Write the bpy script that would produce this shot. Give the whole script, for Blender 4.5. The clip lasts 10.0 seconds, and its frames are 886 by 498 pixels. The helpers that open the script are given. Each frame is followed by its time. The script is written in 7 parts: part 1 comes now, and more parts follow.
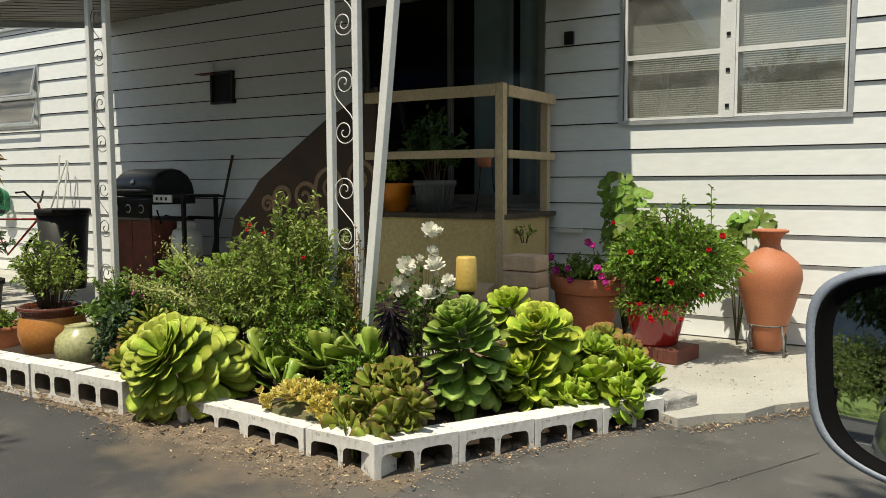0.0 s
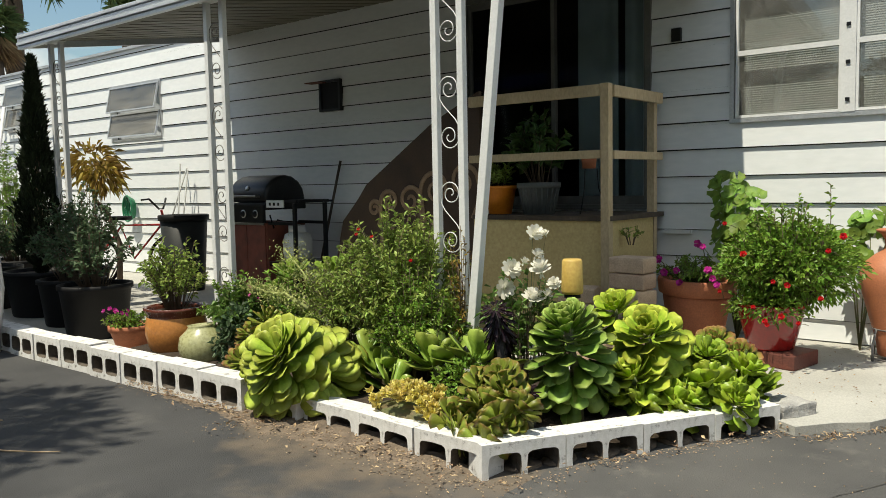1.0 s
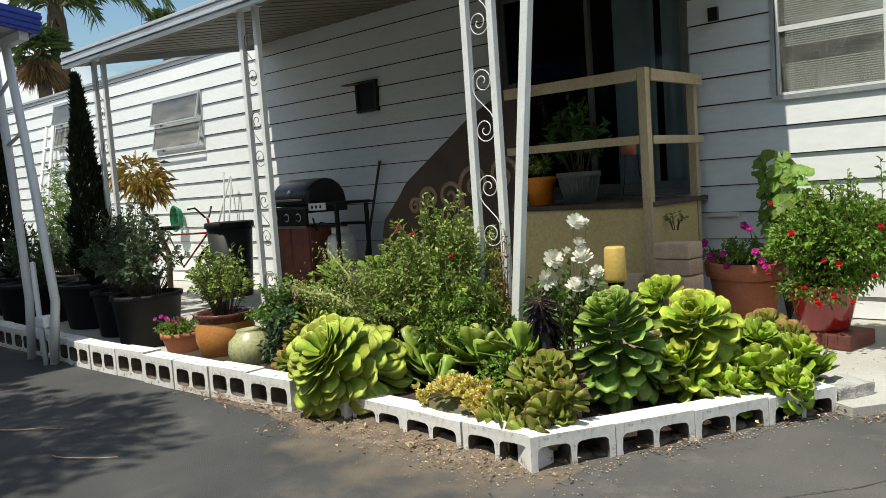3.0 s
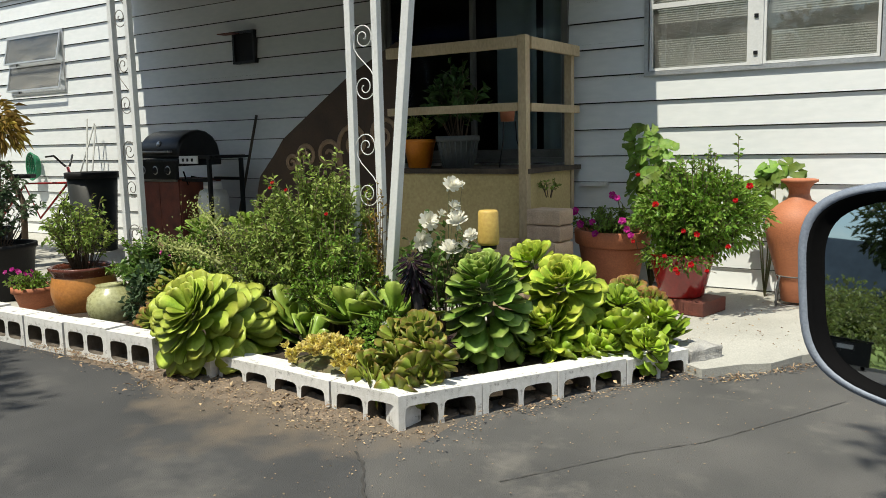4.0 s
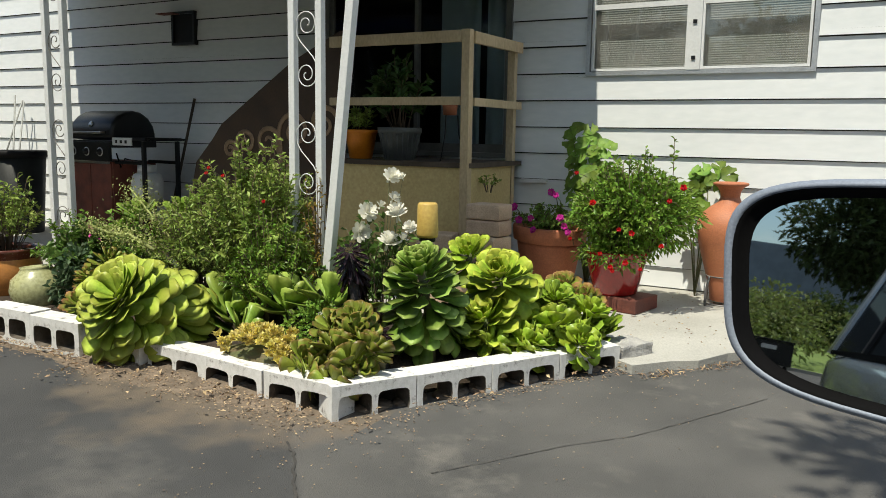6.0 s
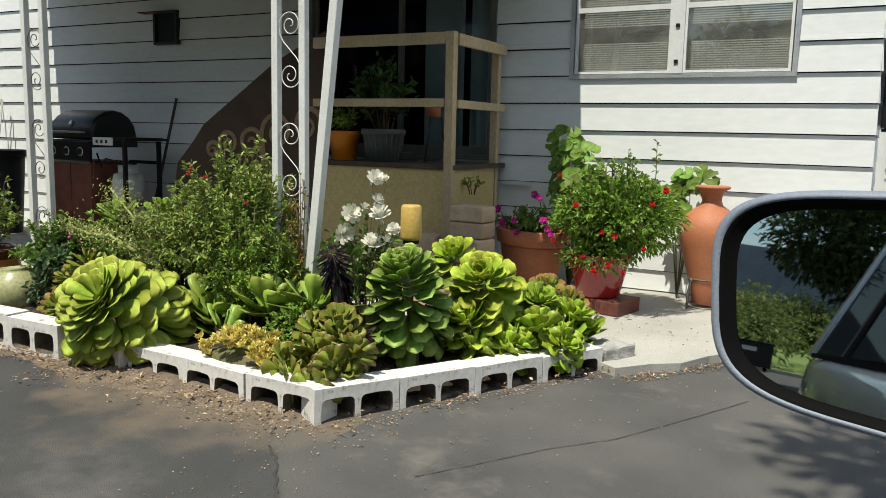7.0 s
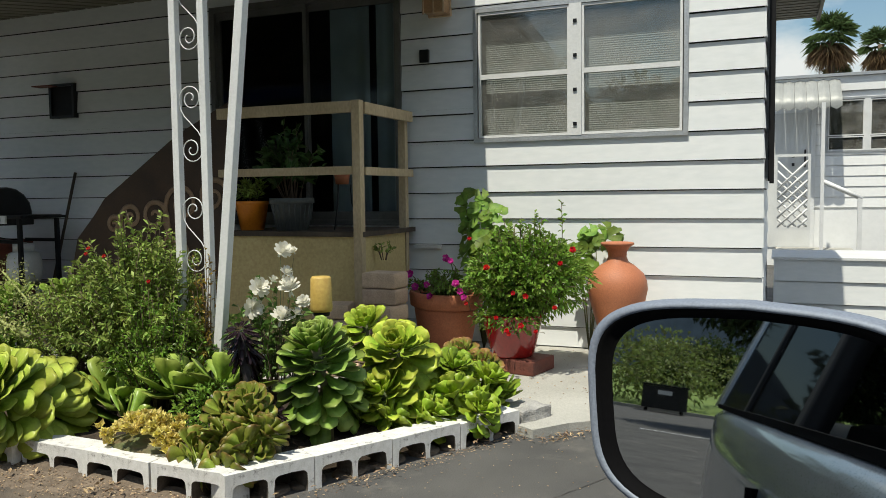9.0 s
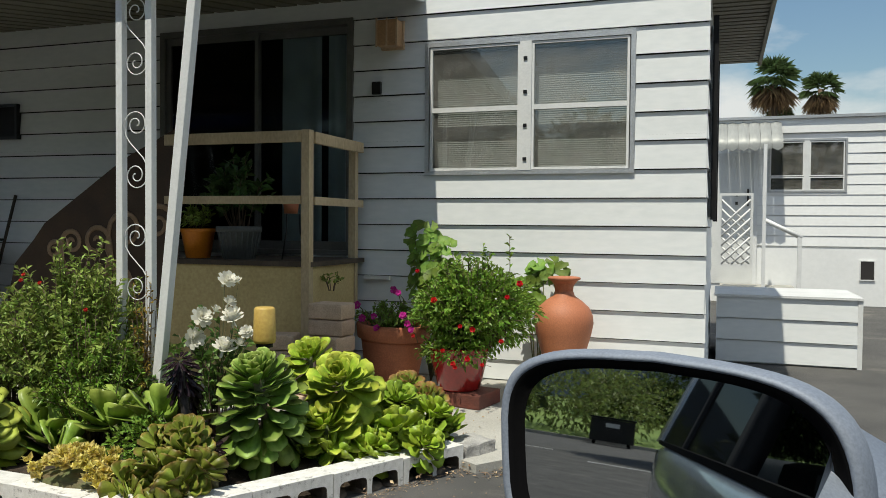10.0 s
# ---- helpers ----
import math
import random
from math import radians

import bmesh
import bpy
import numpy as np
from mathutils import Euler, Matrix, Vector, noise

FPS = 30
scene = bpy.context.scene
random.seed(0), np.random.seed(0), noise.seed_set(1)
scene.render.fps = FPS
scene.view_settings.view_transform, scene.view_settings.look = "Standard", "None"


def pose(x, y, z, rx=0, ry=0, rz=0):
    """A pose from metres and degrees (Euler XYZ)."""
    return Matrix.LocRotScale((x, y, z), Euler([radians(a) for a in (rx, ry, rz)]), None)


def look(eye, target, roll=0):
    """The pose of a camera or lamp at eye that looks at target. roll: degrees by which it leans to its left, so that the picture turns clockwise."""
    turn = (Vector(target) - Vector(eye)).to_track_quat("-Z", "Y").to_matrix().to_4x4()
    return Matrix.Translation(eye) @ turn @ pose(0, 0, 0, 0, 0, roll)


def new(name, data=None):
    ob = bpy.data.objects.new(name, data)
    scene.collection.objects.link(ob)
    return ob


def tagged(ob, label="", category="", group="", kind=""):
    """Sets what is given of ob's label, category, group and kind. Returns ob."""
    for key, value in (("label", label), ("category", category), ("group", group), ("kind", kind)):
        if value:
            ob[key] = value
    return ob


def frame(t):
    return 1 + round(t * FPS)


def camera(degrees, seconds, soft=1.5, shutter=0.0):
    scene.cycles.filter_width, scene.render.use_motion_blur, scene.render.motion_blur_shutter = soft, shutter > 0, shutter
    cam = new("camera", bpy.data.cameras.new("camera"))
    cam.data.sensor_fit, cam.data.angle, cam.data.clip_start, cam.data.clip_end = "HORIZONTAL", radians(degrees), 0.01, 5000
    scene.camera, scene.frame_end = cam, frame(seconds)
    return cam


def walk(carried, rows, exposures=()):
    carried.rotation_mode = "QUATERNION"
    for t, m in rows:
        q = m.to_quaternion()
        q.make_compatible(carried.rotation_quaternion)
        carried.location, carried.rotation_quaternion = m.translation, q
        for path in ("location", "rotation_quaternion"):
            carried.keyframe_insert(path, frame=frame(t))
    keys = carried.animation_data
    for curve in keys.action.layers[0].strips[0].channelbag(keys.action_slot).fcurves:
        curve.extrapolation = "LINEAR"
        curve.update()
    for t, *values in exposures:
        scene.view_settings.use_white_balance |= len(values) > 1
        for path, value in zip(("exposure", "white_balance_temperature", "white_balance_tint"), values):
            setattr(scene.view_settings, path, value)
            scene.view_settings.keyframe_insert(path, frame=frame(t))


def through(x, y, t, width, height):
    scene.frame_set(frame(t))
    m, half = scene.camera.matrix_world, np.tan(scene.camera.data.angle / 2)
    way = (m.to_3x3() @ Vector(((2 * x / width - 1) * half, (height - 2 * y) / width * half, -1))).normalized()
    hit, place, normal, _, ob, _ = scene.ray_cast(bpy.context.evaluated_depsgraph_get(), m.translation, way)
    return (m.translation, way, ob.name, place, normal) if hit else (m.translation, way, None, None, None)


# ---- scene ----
cam = camera(57.6, 10.0, soft=0.65)
PATH = [
    (0, (0.188, -0.158, 1.192), (-0.862, 1.536, 1.025), -0.2),
    (0.5, (0.186, -0.174, 1.192), (-0.973, 1.448, 1.03), -0.1),
    (1, (0.194, -0.191, 1.201), (-1.063, 1.356, 1.041), -1.1),
    (1.5, (0.202, -0.199, 1.21), (-1.257, 1.165, 1.12), -3.0),
    (2, (0.206, -0.212, 1.209), (-1.33, 1.067, 1.141), -4.2),
    (2.5, (0.201, -0.188, 1.194), (-1.271, 1.163, 1.104), -4.4),
    (3, (0.21, -0.174, 1.188), (-1.132, 1.3, 1.025), -4.0),
    (4.5, (0.216, -0.133, 1.161), (-0.823, 1.551, 0.875), -0.2),
    (5, (0.218, -0.134, 1.163), (-0.799, 1.564, 0.872), 0.2),
    (5.5, (0.219, -0.137, 1.16), (-0.778, 1.573, 0.873), 0.6),
    (7, (0.211, -0.132, 1.166), (-0.728, 1.612, 0.886), 1.3),
    (7.5, (0.214, -0.131, 1.171), (-0.711, 1.622, 0.907), 1.3),
    (8, (0.21, -0.125, 1.179), (-0.706, 1.643, 0.989), 1.0),
    (8.5, (0.226, -0.123, 1.188), (-0.648, 1.669, 1.04), 0.5),
    (9, (0.234, -0.105, 1.21), (-0.527, 1.74, 1.076), -0.7),
    (9.5, (0.235, -0.105, 1.2), (-0.478, 1.759, 1.069), -0.8),
    (10, (0.259, -0.092, 1.222), (-0.393, 1.798, 1.163), 0.5),
]
walk(cam, [(t, look(eye, target, roll)) for t, eye, target, roll in PATH],
     exposures=[(0.0, -0.03, 7600, 4), (2.2, 0.14, 6850, 4), (5.0, 0.05, 7050, 4), (7.5, 0.02, 7000, 4), (9.0, -0.11, 6950, 4), (10.0, -0.24, 6900, 4)])

# ---- world, sun, exposure ----
SUN_EL, SUN_AZ = radians(66), radians(189)       # azimuth from +y, clockwise
world = bpy.data.worlds.new("sky")
scene.world = world
world.use_nodes = True
wn, wl = world.node_tree.nodes, world.node_tree.links
sky = wn.new("ShaderNodeTexSky")
sky.sky_type, sky.sun_disc, sky.sun_elevation, sky.sun_rotation = "NISHITA", False, SUN_EL, SUN_AZ
sky.air_density, sky.dust_density, sky.ozone_density = 1.5, 0.3, 2.2
coord, stretch, clouds, ramp, mix = (wn.new("ShaderNode" + k) for k in ("TexCoord", "Mapping", "TexNoise", "ValToRGB", "MixRGB"))
stretch.inputs["Scale"].default_value = (1.0, 1.0, 2.4)
stretch.inputs["Location"].default_value = (1.7, 0.6, 0.35)
clouds.inputs["Scale"].default_value, clouds.inputs["Detail"].default_value, clouds.inputs["Roughness"].default_value = 2.6, 7, 0.52
ramp.color_ramp.elements[0].position, ramp.color_ramp.elements[1].position = 0.47, 0.58
mix.inputs["Color2"].default_value = (11.5, 11.9, 12.6, 1)
tint = wn.new("ShaderNodeMixRGB")
tint.blend_type = "MULTIPLY"
tint.inputs["Fac"].default_value, tint.inputs["Color2"].default_value = 1.0, (1.12, 1.28, 1.5, 1)
wl.new(coord.outputs["Generated"], stretch.inputs["Vector"])
wl.new(stretch.outputs["Vector"], clouds.inputs["Vector"])
wl.new(clouds.outputs["Fac"], ramp.inputs["Fac"])
wl.new(ramp.outputs["Color"], mix.inputs["Fac"])
wl.new(sky.outputs["Color"], tint.inputs["Color1"])
wl.new(tint.outputs["Color"], mix.inputs["Color1"])
wl.new(mix.outputs["Color"], wn["Background"].inputs["Color"])
wn["Background"].inputs["Strength"].default_value = 0.076
sun = new("sun", bpy.data.lights.new("sun", "SUN"))
sun.data.energy, sun.data.angle, sun.data.color = 4.9, radians(0.53), (1.0, 0.955, 0.88)
to_sun = Vector((math.sin(SUN_AZ) * math.cos(SUN_EL), math.cos(SUN_AZ) * math.cos(SUN_EL), math.sin(SUN_EL)))
sun.matrix_world = look(to_sun * 50, (0, 0, 0))
scene.view_settings.exposure = 0.0


# ---- materials ----
def material(name, colour, colour2=None, rough=0.7, metal=0.0, scale=6.0, fine=60.0, bump=0.2, stain=None, stain_at=0.62,
             random_hue=0.0, coat=0.0, sheen=0.0, through_light=0.0, stretch=(1, 1, 1), gloss=0.5):
    """Two scales of colour variation, optional stains, bump, and a spread from piece to piece."""
    m = bpy.data.materials.new(name)
    m.use_nodes = True
    n, l = m.node_tree.nodes, m.node_tree.links
    b = n["Principled BSDF"]
    tc = n.new("ShaderNodeTexCoord")
    mp = n.new("ShaderNodeMapping")
    mp.inputs["Scale"].default_value = stretch
    l.new(tc.outputs["Object"], mp.inputs["Vector"])
    big, small = n.new("ShaderNodeTexNoise"), n.new("ShaderNodeTexNoise")
    for t, sc, d in ((big, scale, 4), (small, fine, 3)):
        t.inputs["Scale"].default_value, t.inputs["Detail"].default_value = sc, d
        l.new(mp.outputs["Vector"], t.inputs["Vector"])
    c2 = colour2 or tuple(v * 0.78 for v in colour)
    mx = n.new("ShaderNodeMixRGB")
    mx.inputs["Color1"].default_value, mx.inputs["Color2"].default_value = (*colour, 1), (*c2, 1)
    rg = n.new("ShaderNodeMapRange")
    rg.inputs["From Min"].default_value, rg.inputs["From Max"].default_value = 0.35, 0.68
    l.new(big.outputs["Fac"], rg.inputs["Value"])
    l.new(rg.outputs["Result"], mx.inputs["Fac"])
    out = mx.outputs["Color"]
    grain = n.new("ShaderNodeMixRGB")
    grain.blend_type = "OVERLAY"
    grain.inputs["Fac"].default_value = 0.35
    l.new(out, grain.inputs["Color1"])
    l.new(small.outputs["Fac"], grain.inputs["Color2"])
    out = grain.outputs["Color"]
    if stain:
        st = n.new("ShaderNodeTexNoise")
        st.inputs["Scale"].default_value, st.inputs["Detail"].default_value, st.inputs["Roughness"].default_value = scale * 0.7, 8, 0.68
        sm = n.new("ShaderNodeMapRange")
        sm.inputs["From Min"].default_value, sm.inputs["From Max"].default_value = stain_at, stain_at + 0.12
        sx = n.new("ShaderNodeMixRGB")
        sx.inputs["Color2"].default_value = (*stain, 1)
        l.new(mp.outputs["Vector"], st.inputs["Vector"])
        l.new(st.outputs["Fac"], sm.inputs["Value"])
        l.new(sm.outputs["Result"], sx.inputs["Fac"])
        l.new(out, sx.inputs["Color1"])
        out = sx.outputs["Color"]
    if random_hue:
        info, hs, r2, h2 = n.new("ShaderNodeObjectInfo"), n.new("ShaderNodeHueSaturation"), n.new("ShaderNodeMapRange"), n.new("ShaderNodeMapRange")
        geo = n.new("ShaderNodeNewGeometry")
        add, fr = n.new("ShaderNodeMath"), n.new("ShaderNodeMath")
        fr.operation = "FRACT"
        l.new(info.outputs["Random"], add.inputs[0])
        l.new(geo.outputs["Random Per Island"], add.inputs[1])
        l.new(add.outputs[0], fr.inputs[0])
        r2.inputs["To Min"].default_value, r2.inputs["To Max"].default_value = 1 - random_hue * 4.5, 1 + random_hue * 4.0
        h2.inputs["To Min"].default_value, h2.inputs["To Max"].default_value = 0.5 - random_hue * 0.22, 0.5 + random_hue * 0.12
        l.new(fr.outputs[0], r2.inputs["Value"])
        l.new(fr.outputs[0], h2.inputs["Value"])
        l.new(r2.outputs["Result"], hs.inputs["Value"])
        l.new(h2.outputs["Result"], hs.inputs["Hue"])
        l.new(out, hs.inputs["Color"])
        out = hs.outputs["Color"]
    l.new(out, b.inputs["Base Color"])
    b.inputs["Metallic"].default_value = metal
    b.inputs["Specular IOR Level"].default_value = gloss
    b.inputs["Coat Weight"].default_value, b.inputs["Sheen Weight"].default_value = coat, sheen
    rr = n.new("ShaderNodeMapRange")
    rr.inputs["To Min"].default_value, rr.inputs["To Max"].default_value = max(0.02, rough - 0.1), min(1, rough + 0.1)
    l.new(small.outputs["Fac"], rr.inputs["Value"])
    l.new(rr.outputs["Result"], b.inputs["Roughness"])
    if bump:
        bp = n.new("ShaderNodeBump")
        bp.inputs["Strength"].default_value, bp.inputs["Distance"].default_value = bump, 0.01
        l.new(small.outputs["Fac"], bp.inputs["Height"])
        l.new(bp.outputs["Normal"], b.inputs["Normal"])
    if through_light:
        tr, ms = n.new("ShaderNodeBsdfTranslucent"), n.new("ShaderNodeMixShader")
        ms.inputs["Fac"].default_value = through_light
        l.new(out, tr.inputs["Color"])
        l.new(b.outputs["BSDF"], ms.inputs[1])
        l.new(tr.outputs["BSDF"], ms.inputs[2])
        l.new(ms.outputs["Shader"], n["Material Output"].inputs["Surface"])
    return m


def glass_material(name, tint=(0.85, 0.9, 0.9), rough=0.02, ior=1.5):
    m = bpy.data.materials.new(name)
    m.use_nodes = True
    n, l = m.node_tree.nodes, m.node_tree.links
    tr, gl, fr, ms = (n.new("ShaderNode" + k) for k in ("BsdfTransparent", "BsdfGlossy", "Fresnel", "MixShader"))
    tr.inputs["Color"].default_value = (*tint, 1)
    gl.inputs["Roughness"].default_value = rough
    fr.inputs["IOR"].default_value = ior
    l.new(fr.outputs["Fac"], ms.inputs["Fac"])
    l.new(tr.outputs["BSDF"], ms.inputs[1])
    l.new(gl.outputs["BSDF"], ms.inputs[2])
    l.new(ms.outputs["Shader"], n["Material Output"].inputs["Surface"])
    return m


M = {}
M["siding"] = material("white_siding", (0.80, 0.825, 0.835), (0.755, 0.78, 0.785), 0.55, scale=1.1, fine=18, bump=0.05, stain=(0.50, 0.49, 0.45), stain_at=0.72, stretch=(0.5, 1, 1.6))
M["clean_siding"] = material("clean_white_siding", (0.87, 0.88, 0.88), (0.83, 0.84, 0.84), 0.5, scale=0.8, fine=18, bump=0.04)
M["zinc"] = material("grey_zinc_sheet", (0.34, 0.35, 0.34), (0.28, 0.29, 0.28), 0.5, metal=0.2, scale=3, fine=50, bump=0.08)
M["white_paint"] = material("white_paint", (0.78, 0.79, 0.79), (0.70, 0.71, 0.71), 0.5, scale=5, fine=70, bump=0.15, stain=(0.42, 0.38, 0.32), stain_at=0.68)
M["block"] = material("painted_block", (0.80, 0.79, 0.77), (0.66, 0.65, 0.62), 0.9, scale=24, fine=150, bump=0.35, stain=(0.13, 0.115, 0.10), stain_at=0.575, random_hue=0.015)
# dark tone paints the shade inside the hollow blocks
M["cell_shade"] = material("shaded_block_cell", (0.16, 0.135, 0.11), (0.09, 0.075, 0.06), 0.95, scale=18, fine=120, bump=0.6, stain=(0.45, 0.43, 0.40), stain_at=0.66)
M["grey_block"] = material("weathered_block", (0.45, 0.44, 0.42), (0.30, 0.29, 0.28), 0.95, scale=9, fine=110, bump=0.9, stain=(0.62, 0.61, 0.58), stain_at=0.56)
M["concrete"] = material("worn_concrete", (0.46, 0.45, 0.41), (0.37, 0.36, 0.325), 0.9, scale=1.7, fine=120, bump=0.35, stain=(0.24, 0.27, 0.22), stain_at=0.62)
M["beige_wood"] = material("beige_painted_wood", (0.60, 0.47, 0.30), (0.50, 0.38, 0.23), 0.65, scale=5, fine=60, bump=0.25, stain=(0.25, 0.17, 0.10), stain_at=0.68, stretch=(1, 1, 0.5))
M["beige_panel"] = material("beige_plywood", (0.64, 0.50, 0.24), (0.56, 0.43, 0.20), 0.6, scale=2.2, fine=50, bump=0.08, stain=(0.40, 0.30, 0.15), stain_at=0.70)
M["dark_wood"] = material("dark_weathered_wood", (0.10, 0.075, 0.055), (0.055, 0.04, 0.03), 0.85, scale=8, fine=80, bump=0.5, stretch=(1, 1, 0.2))
M["brown_panel"] = material("brown_stair_panel", (0.085, 0.05, 0.03), (0.055, 0.033, 0.022), 0.6, scale=4, fine=60, bump=0.2)
M["tan_paint"] = material("tan_scroll_paint", (0.36, 0.24, 0.15), (0.28, 0.18, 0.11), 0.7, scale=20, fine=90, bump=0.1)
M["terracotta"] = material("terracotta", (0.47, 0.17, 0.085), (0.38, 0.13, 0.065), 0.75, scale=6, fine=90, bump=0.25, stain=(0.55, 0.30, 0.20), stain_at=0.66)
M["vase"] = material("smooth_terracotta", (0.50, 0.185, 0.09), (0.43, 0.15, 0.075), 0.62, scale=4, fine=120, bump=0.12, stain=(0.33, 0.11, 0.06), stain_at=0.68)
M["orange_glaze"] = material("orange_glaze", (0.58, 0.25, 0.07), (0.46, 0.18, 0.05), 0.35, scale=5, fine=60, bump=0.06, coat=0.3)
M["brown_glaze"] = material("brown_glaze", (0.13, 0.035, 0.02), (0.09, 0.025, 0.015), 0.25, scale=5, fine=60, bump=0.06, coat=0.5)
M["green_glaze"] = material("sage_glaze", (0.42, 0.42, 0.22), (0.36, 0.36, 0.18), 0.28, scale=4, fine=60, bump=0.06, coat=0.5, stain=(0.30, 0.27, 0.14), stain_at=0.66)
M["red_glaze"] = material("red_glaze", (0.36, 0.012, 0.012), (0.24, 0.008, 0.008), 0.18, scale=5, fine=50, bump=0.05, coat=0.8)
M["orange_plastic"] = material("orange_plastic", (0.75, 0.24, 0.02), (0.68, 0.20, 0.015), 0.45, scale=6, fine=60, bump=0.05)
M["grey_plastic"] = material("grey_plastic", (0.10, 0.11, 0.11), (0.075, 0.08, 0.08), 0.6, scale=6, fine=70, bump=0.1)
M["black_plastic"] = material("black_plastic", (0.012, 0.012, 0.013), (0.008, 0.008, 0.009), 0.6, scale=6, fine=70, bump=0.1, gloss=0.25)
M["black_metal"] = material("black_enamel", (0.02, 0.02, 0.022), (0.012, 0.012, 0.013), 0.35, metal=0.3, scale=6, fine=90, bump=0.1)
M["bin_plastic"] = material("dark_bin_plastic", (0.028, 0.032, 0.032), (0.018, 0.02, 0.02), 0.55, scale=5, fine=70, bump=0.1, gloss=0.35)
M["steel"] = material("brushed_steel", (0.55, 0.55, 0.56), (0.45, 0.45, 0.46), 0.35, metal=1.0, scale=6, fine=90, bump=0.08)
M["rust_red"] = material("rusty_red_metal", (0.20, 0.055, 0.035), (0.11, 0.035, 0.025), 0.7, scale=7, fine=80, bump=0.3)
M["iron"] = material("wrought_iron", (0.10, 0.095, 0.09), (0.30, 0.29, 0.28), 0.6, metal=0.2, scale=14, fine=80, bump=0.2)
# door frame aluminium, darkened in colour for the shade under the awning
M["shade_alu"] = material("shade_darkened_alu", (0.20, 0.20, 0.19), (0.15, 0.15, 0.14), 0.5, metal=0.5, scale=5, fine=80, bump=0.1)
M["alu"] = material("mill_aluminium", (0.62, 0.63, 0.64), (0.52, 0.53, 0.54), 0.42, metal=0.7, scale=5, fine=80, bump=0.1)
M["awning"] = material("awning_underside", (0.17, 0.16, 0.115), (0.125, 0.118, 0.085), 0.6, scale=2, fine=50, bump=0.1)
M["fascia"] = material("awning_fascia", (0.66, 0.69, 0.73), (0.55, 0.58, 0.63), 0.38, metal=0.35, scale=2.5, fine=60, bump=0.1)
M["blue"] = material("blue_fascia", (0.015, 0.04, 0.36), (0.012, 0.03, 0.26), 0.4, scale=3, fine=60, bump=0.08)
M["carport_white"] = material("carport_white", (0.82, 0.83, 0.84), (0.76, 0.77, 0.78), 0.55, scale=3, fine=60, bump=0.1)
M["soil"] = material("garden_soil", (0.055, 0.038, 0.025), (0.028, 0.019, 0.013), 0.95, scale=9, fine=90, bump=1.0, stain=(0.17, 0.12, 0.075), stain_at=0.58)
M["washed_soil"] = material("washed_soil", (0.22, 0.17, 0.125), (0.12, 0.092, 0.068), 0.95, scale=14, fine=90, bump=0.9)
M["brick"] = material("tan_paver", (0.60, 0.45, 0.33), (0.48, 0.35, 0.25), 0.9, scale=10, fine=120, bump=0.6, random_hue=0.05)
M["red_wall"] = material("brick_red_stucco", (0.33, 0.068, 0.028), (0.25, 0.05, 0.022), 0.85, scale=1.2, fine=40, bump=0.3, stain=(0.42, 0.13, 0.05), stain_at=0.64)
M["tan_trim"] = material("tan_trim", (0.62, 0.45, 0.30), (0.52, 0.37, 0.24), 0.7, scale=3, fine=40, bump=0.15)
M["curtain"] = material("pale_curtain", (0.45, 0.48, 0.52), (0.36, 0.39, 0.42), 0.85, scale=5, fine=120, bump=0.1)
M["blind"] = material("blind_slat", (0.30, 0.295, 0.28), (0.24, 0.235, 0.22), 0.6, scale=5, fine=60, bump=0.1)
# dark backing colour paints the shadow lines between lap boards
M["gap_shade"] = material("gap_shade_backing", (0.05, 0.048, 0.045), (0.035, 0.034, 0.032), 0.95, scale=3, fine=60, bump=0.2)
# near-black colour carries the indoor shade behind openings
M["dark_room"] = material("indoor_shade", (0.035, 0.032, 0.03), (0.025, 0.023, 0.022), 0.9, scale=2, fine=30, bump=0.1)
M["candle"] = material("yellow_plastic", (0.68, 0.48, 0.14), (0.60, 0.40, 0.10), 0.5, scale=8, fine=60, bump=0.08, through_light=0.15)
M["car_paint"] = material("silver_blue_paint", (0.48, 0.52, 0.56), (0.44, 0.48, 0.52), 0.30, metal=0.65, scale=3, fine=400, bump=0.0, coat=0.8)
M["mirror_shell"] = material("mirror_shell_paint", (0.25, 0.285, 0.35), (0.21, 0.245, 0.31), 0.6, metal=0.15, scale=12, fine=500, bump=0.04, coat=0.0)
M["rubber"] = material("black_rubber", (0.005, 0.005, 0.006), (0.004, 0.004, 0.004), 0.8, scale=9, fine=300, bump=0.02, gloss=0.06)
M["bark"] = material("bark", (0.16, 0.115, 0.08), (0.09, 0.065, 0.045), 0.95, scale=8, fine=60, bump=1.0, stretch=(1, 1, 0.3))
M["stem"] = material("green_stem", (0.10, 0.13, 0.045), (0.13, 0.10, 0.05), 0.7, scale=12, fine=80, bump=0.3)
M["litter"] = material("dry_litter", (0.48, 0.36, 0.23), (0.28, 0.19, 0.11), 0.95, scale=20, fine=90, bump=0.3, random_hue=0.09)
M["lattice"] = material("white_lattice", (0.72, 0.73, 0.72), (0.66, 0.67, 0.66), 0.6, scale=4, fine=60, bump=0.1)
M["hose"] = material("green_hose", (0.02, 0.22, 0.10), (0.015, 0.17, 0.08), 0.4, scale=6, fine=60, bump=0.05)
M["red_paint"] = material("red_bike_paint", (0.40, 0.015, 0.015), (0.32, 0.012, 0.012), 0.35, scale=6, fine=60, bump=0.05, coat=0.4)
M["foil"] = material("silver_sheet", (0.6, 0.61, 0.63), (0.4, 0.41, 0.43), 0.3, metal=0.8, scale=9, fine=40, bump=0.8)
M["lamp_glass"] = material("amber_lamp_glass", (0.50, 0.30, 0.16), (0.42, 0.25, 0.13), 0.35, scale=8, fine=60, bump=0.1)
M["glass"] = glass_material("window_glass", ior=1.22)
M["dusty_glass"] = glass_material("dusty_window_glass", ior=1.85)
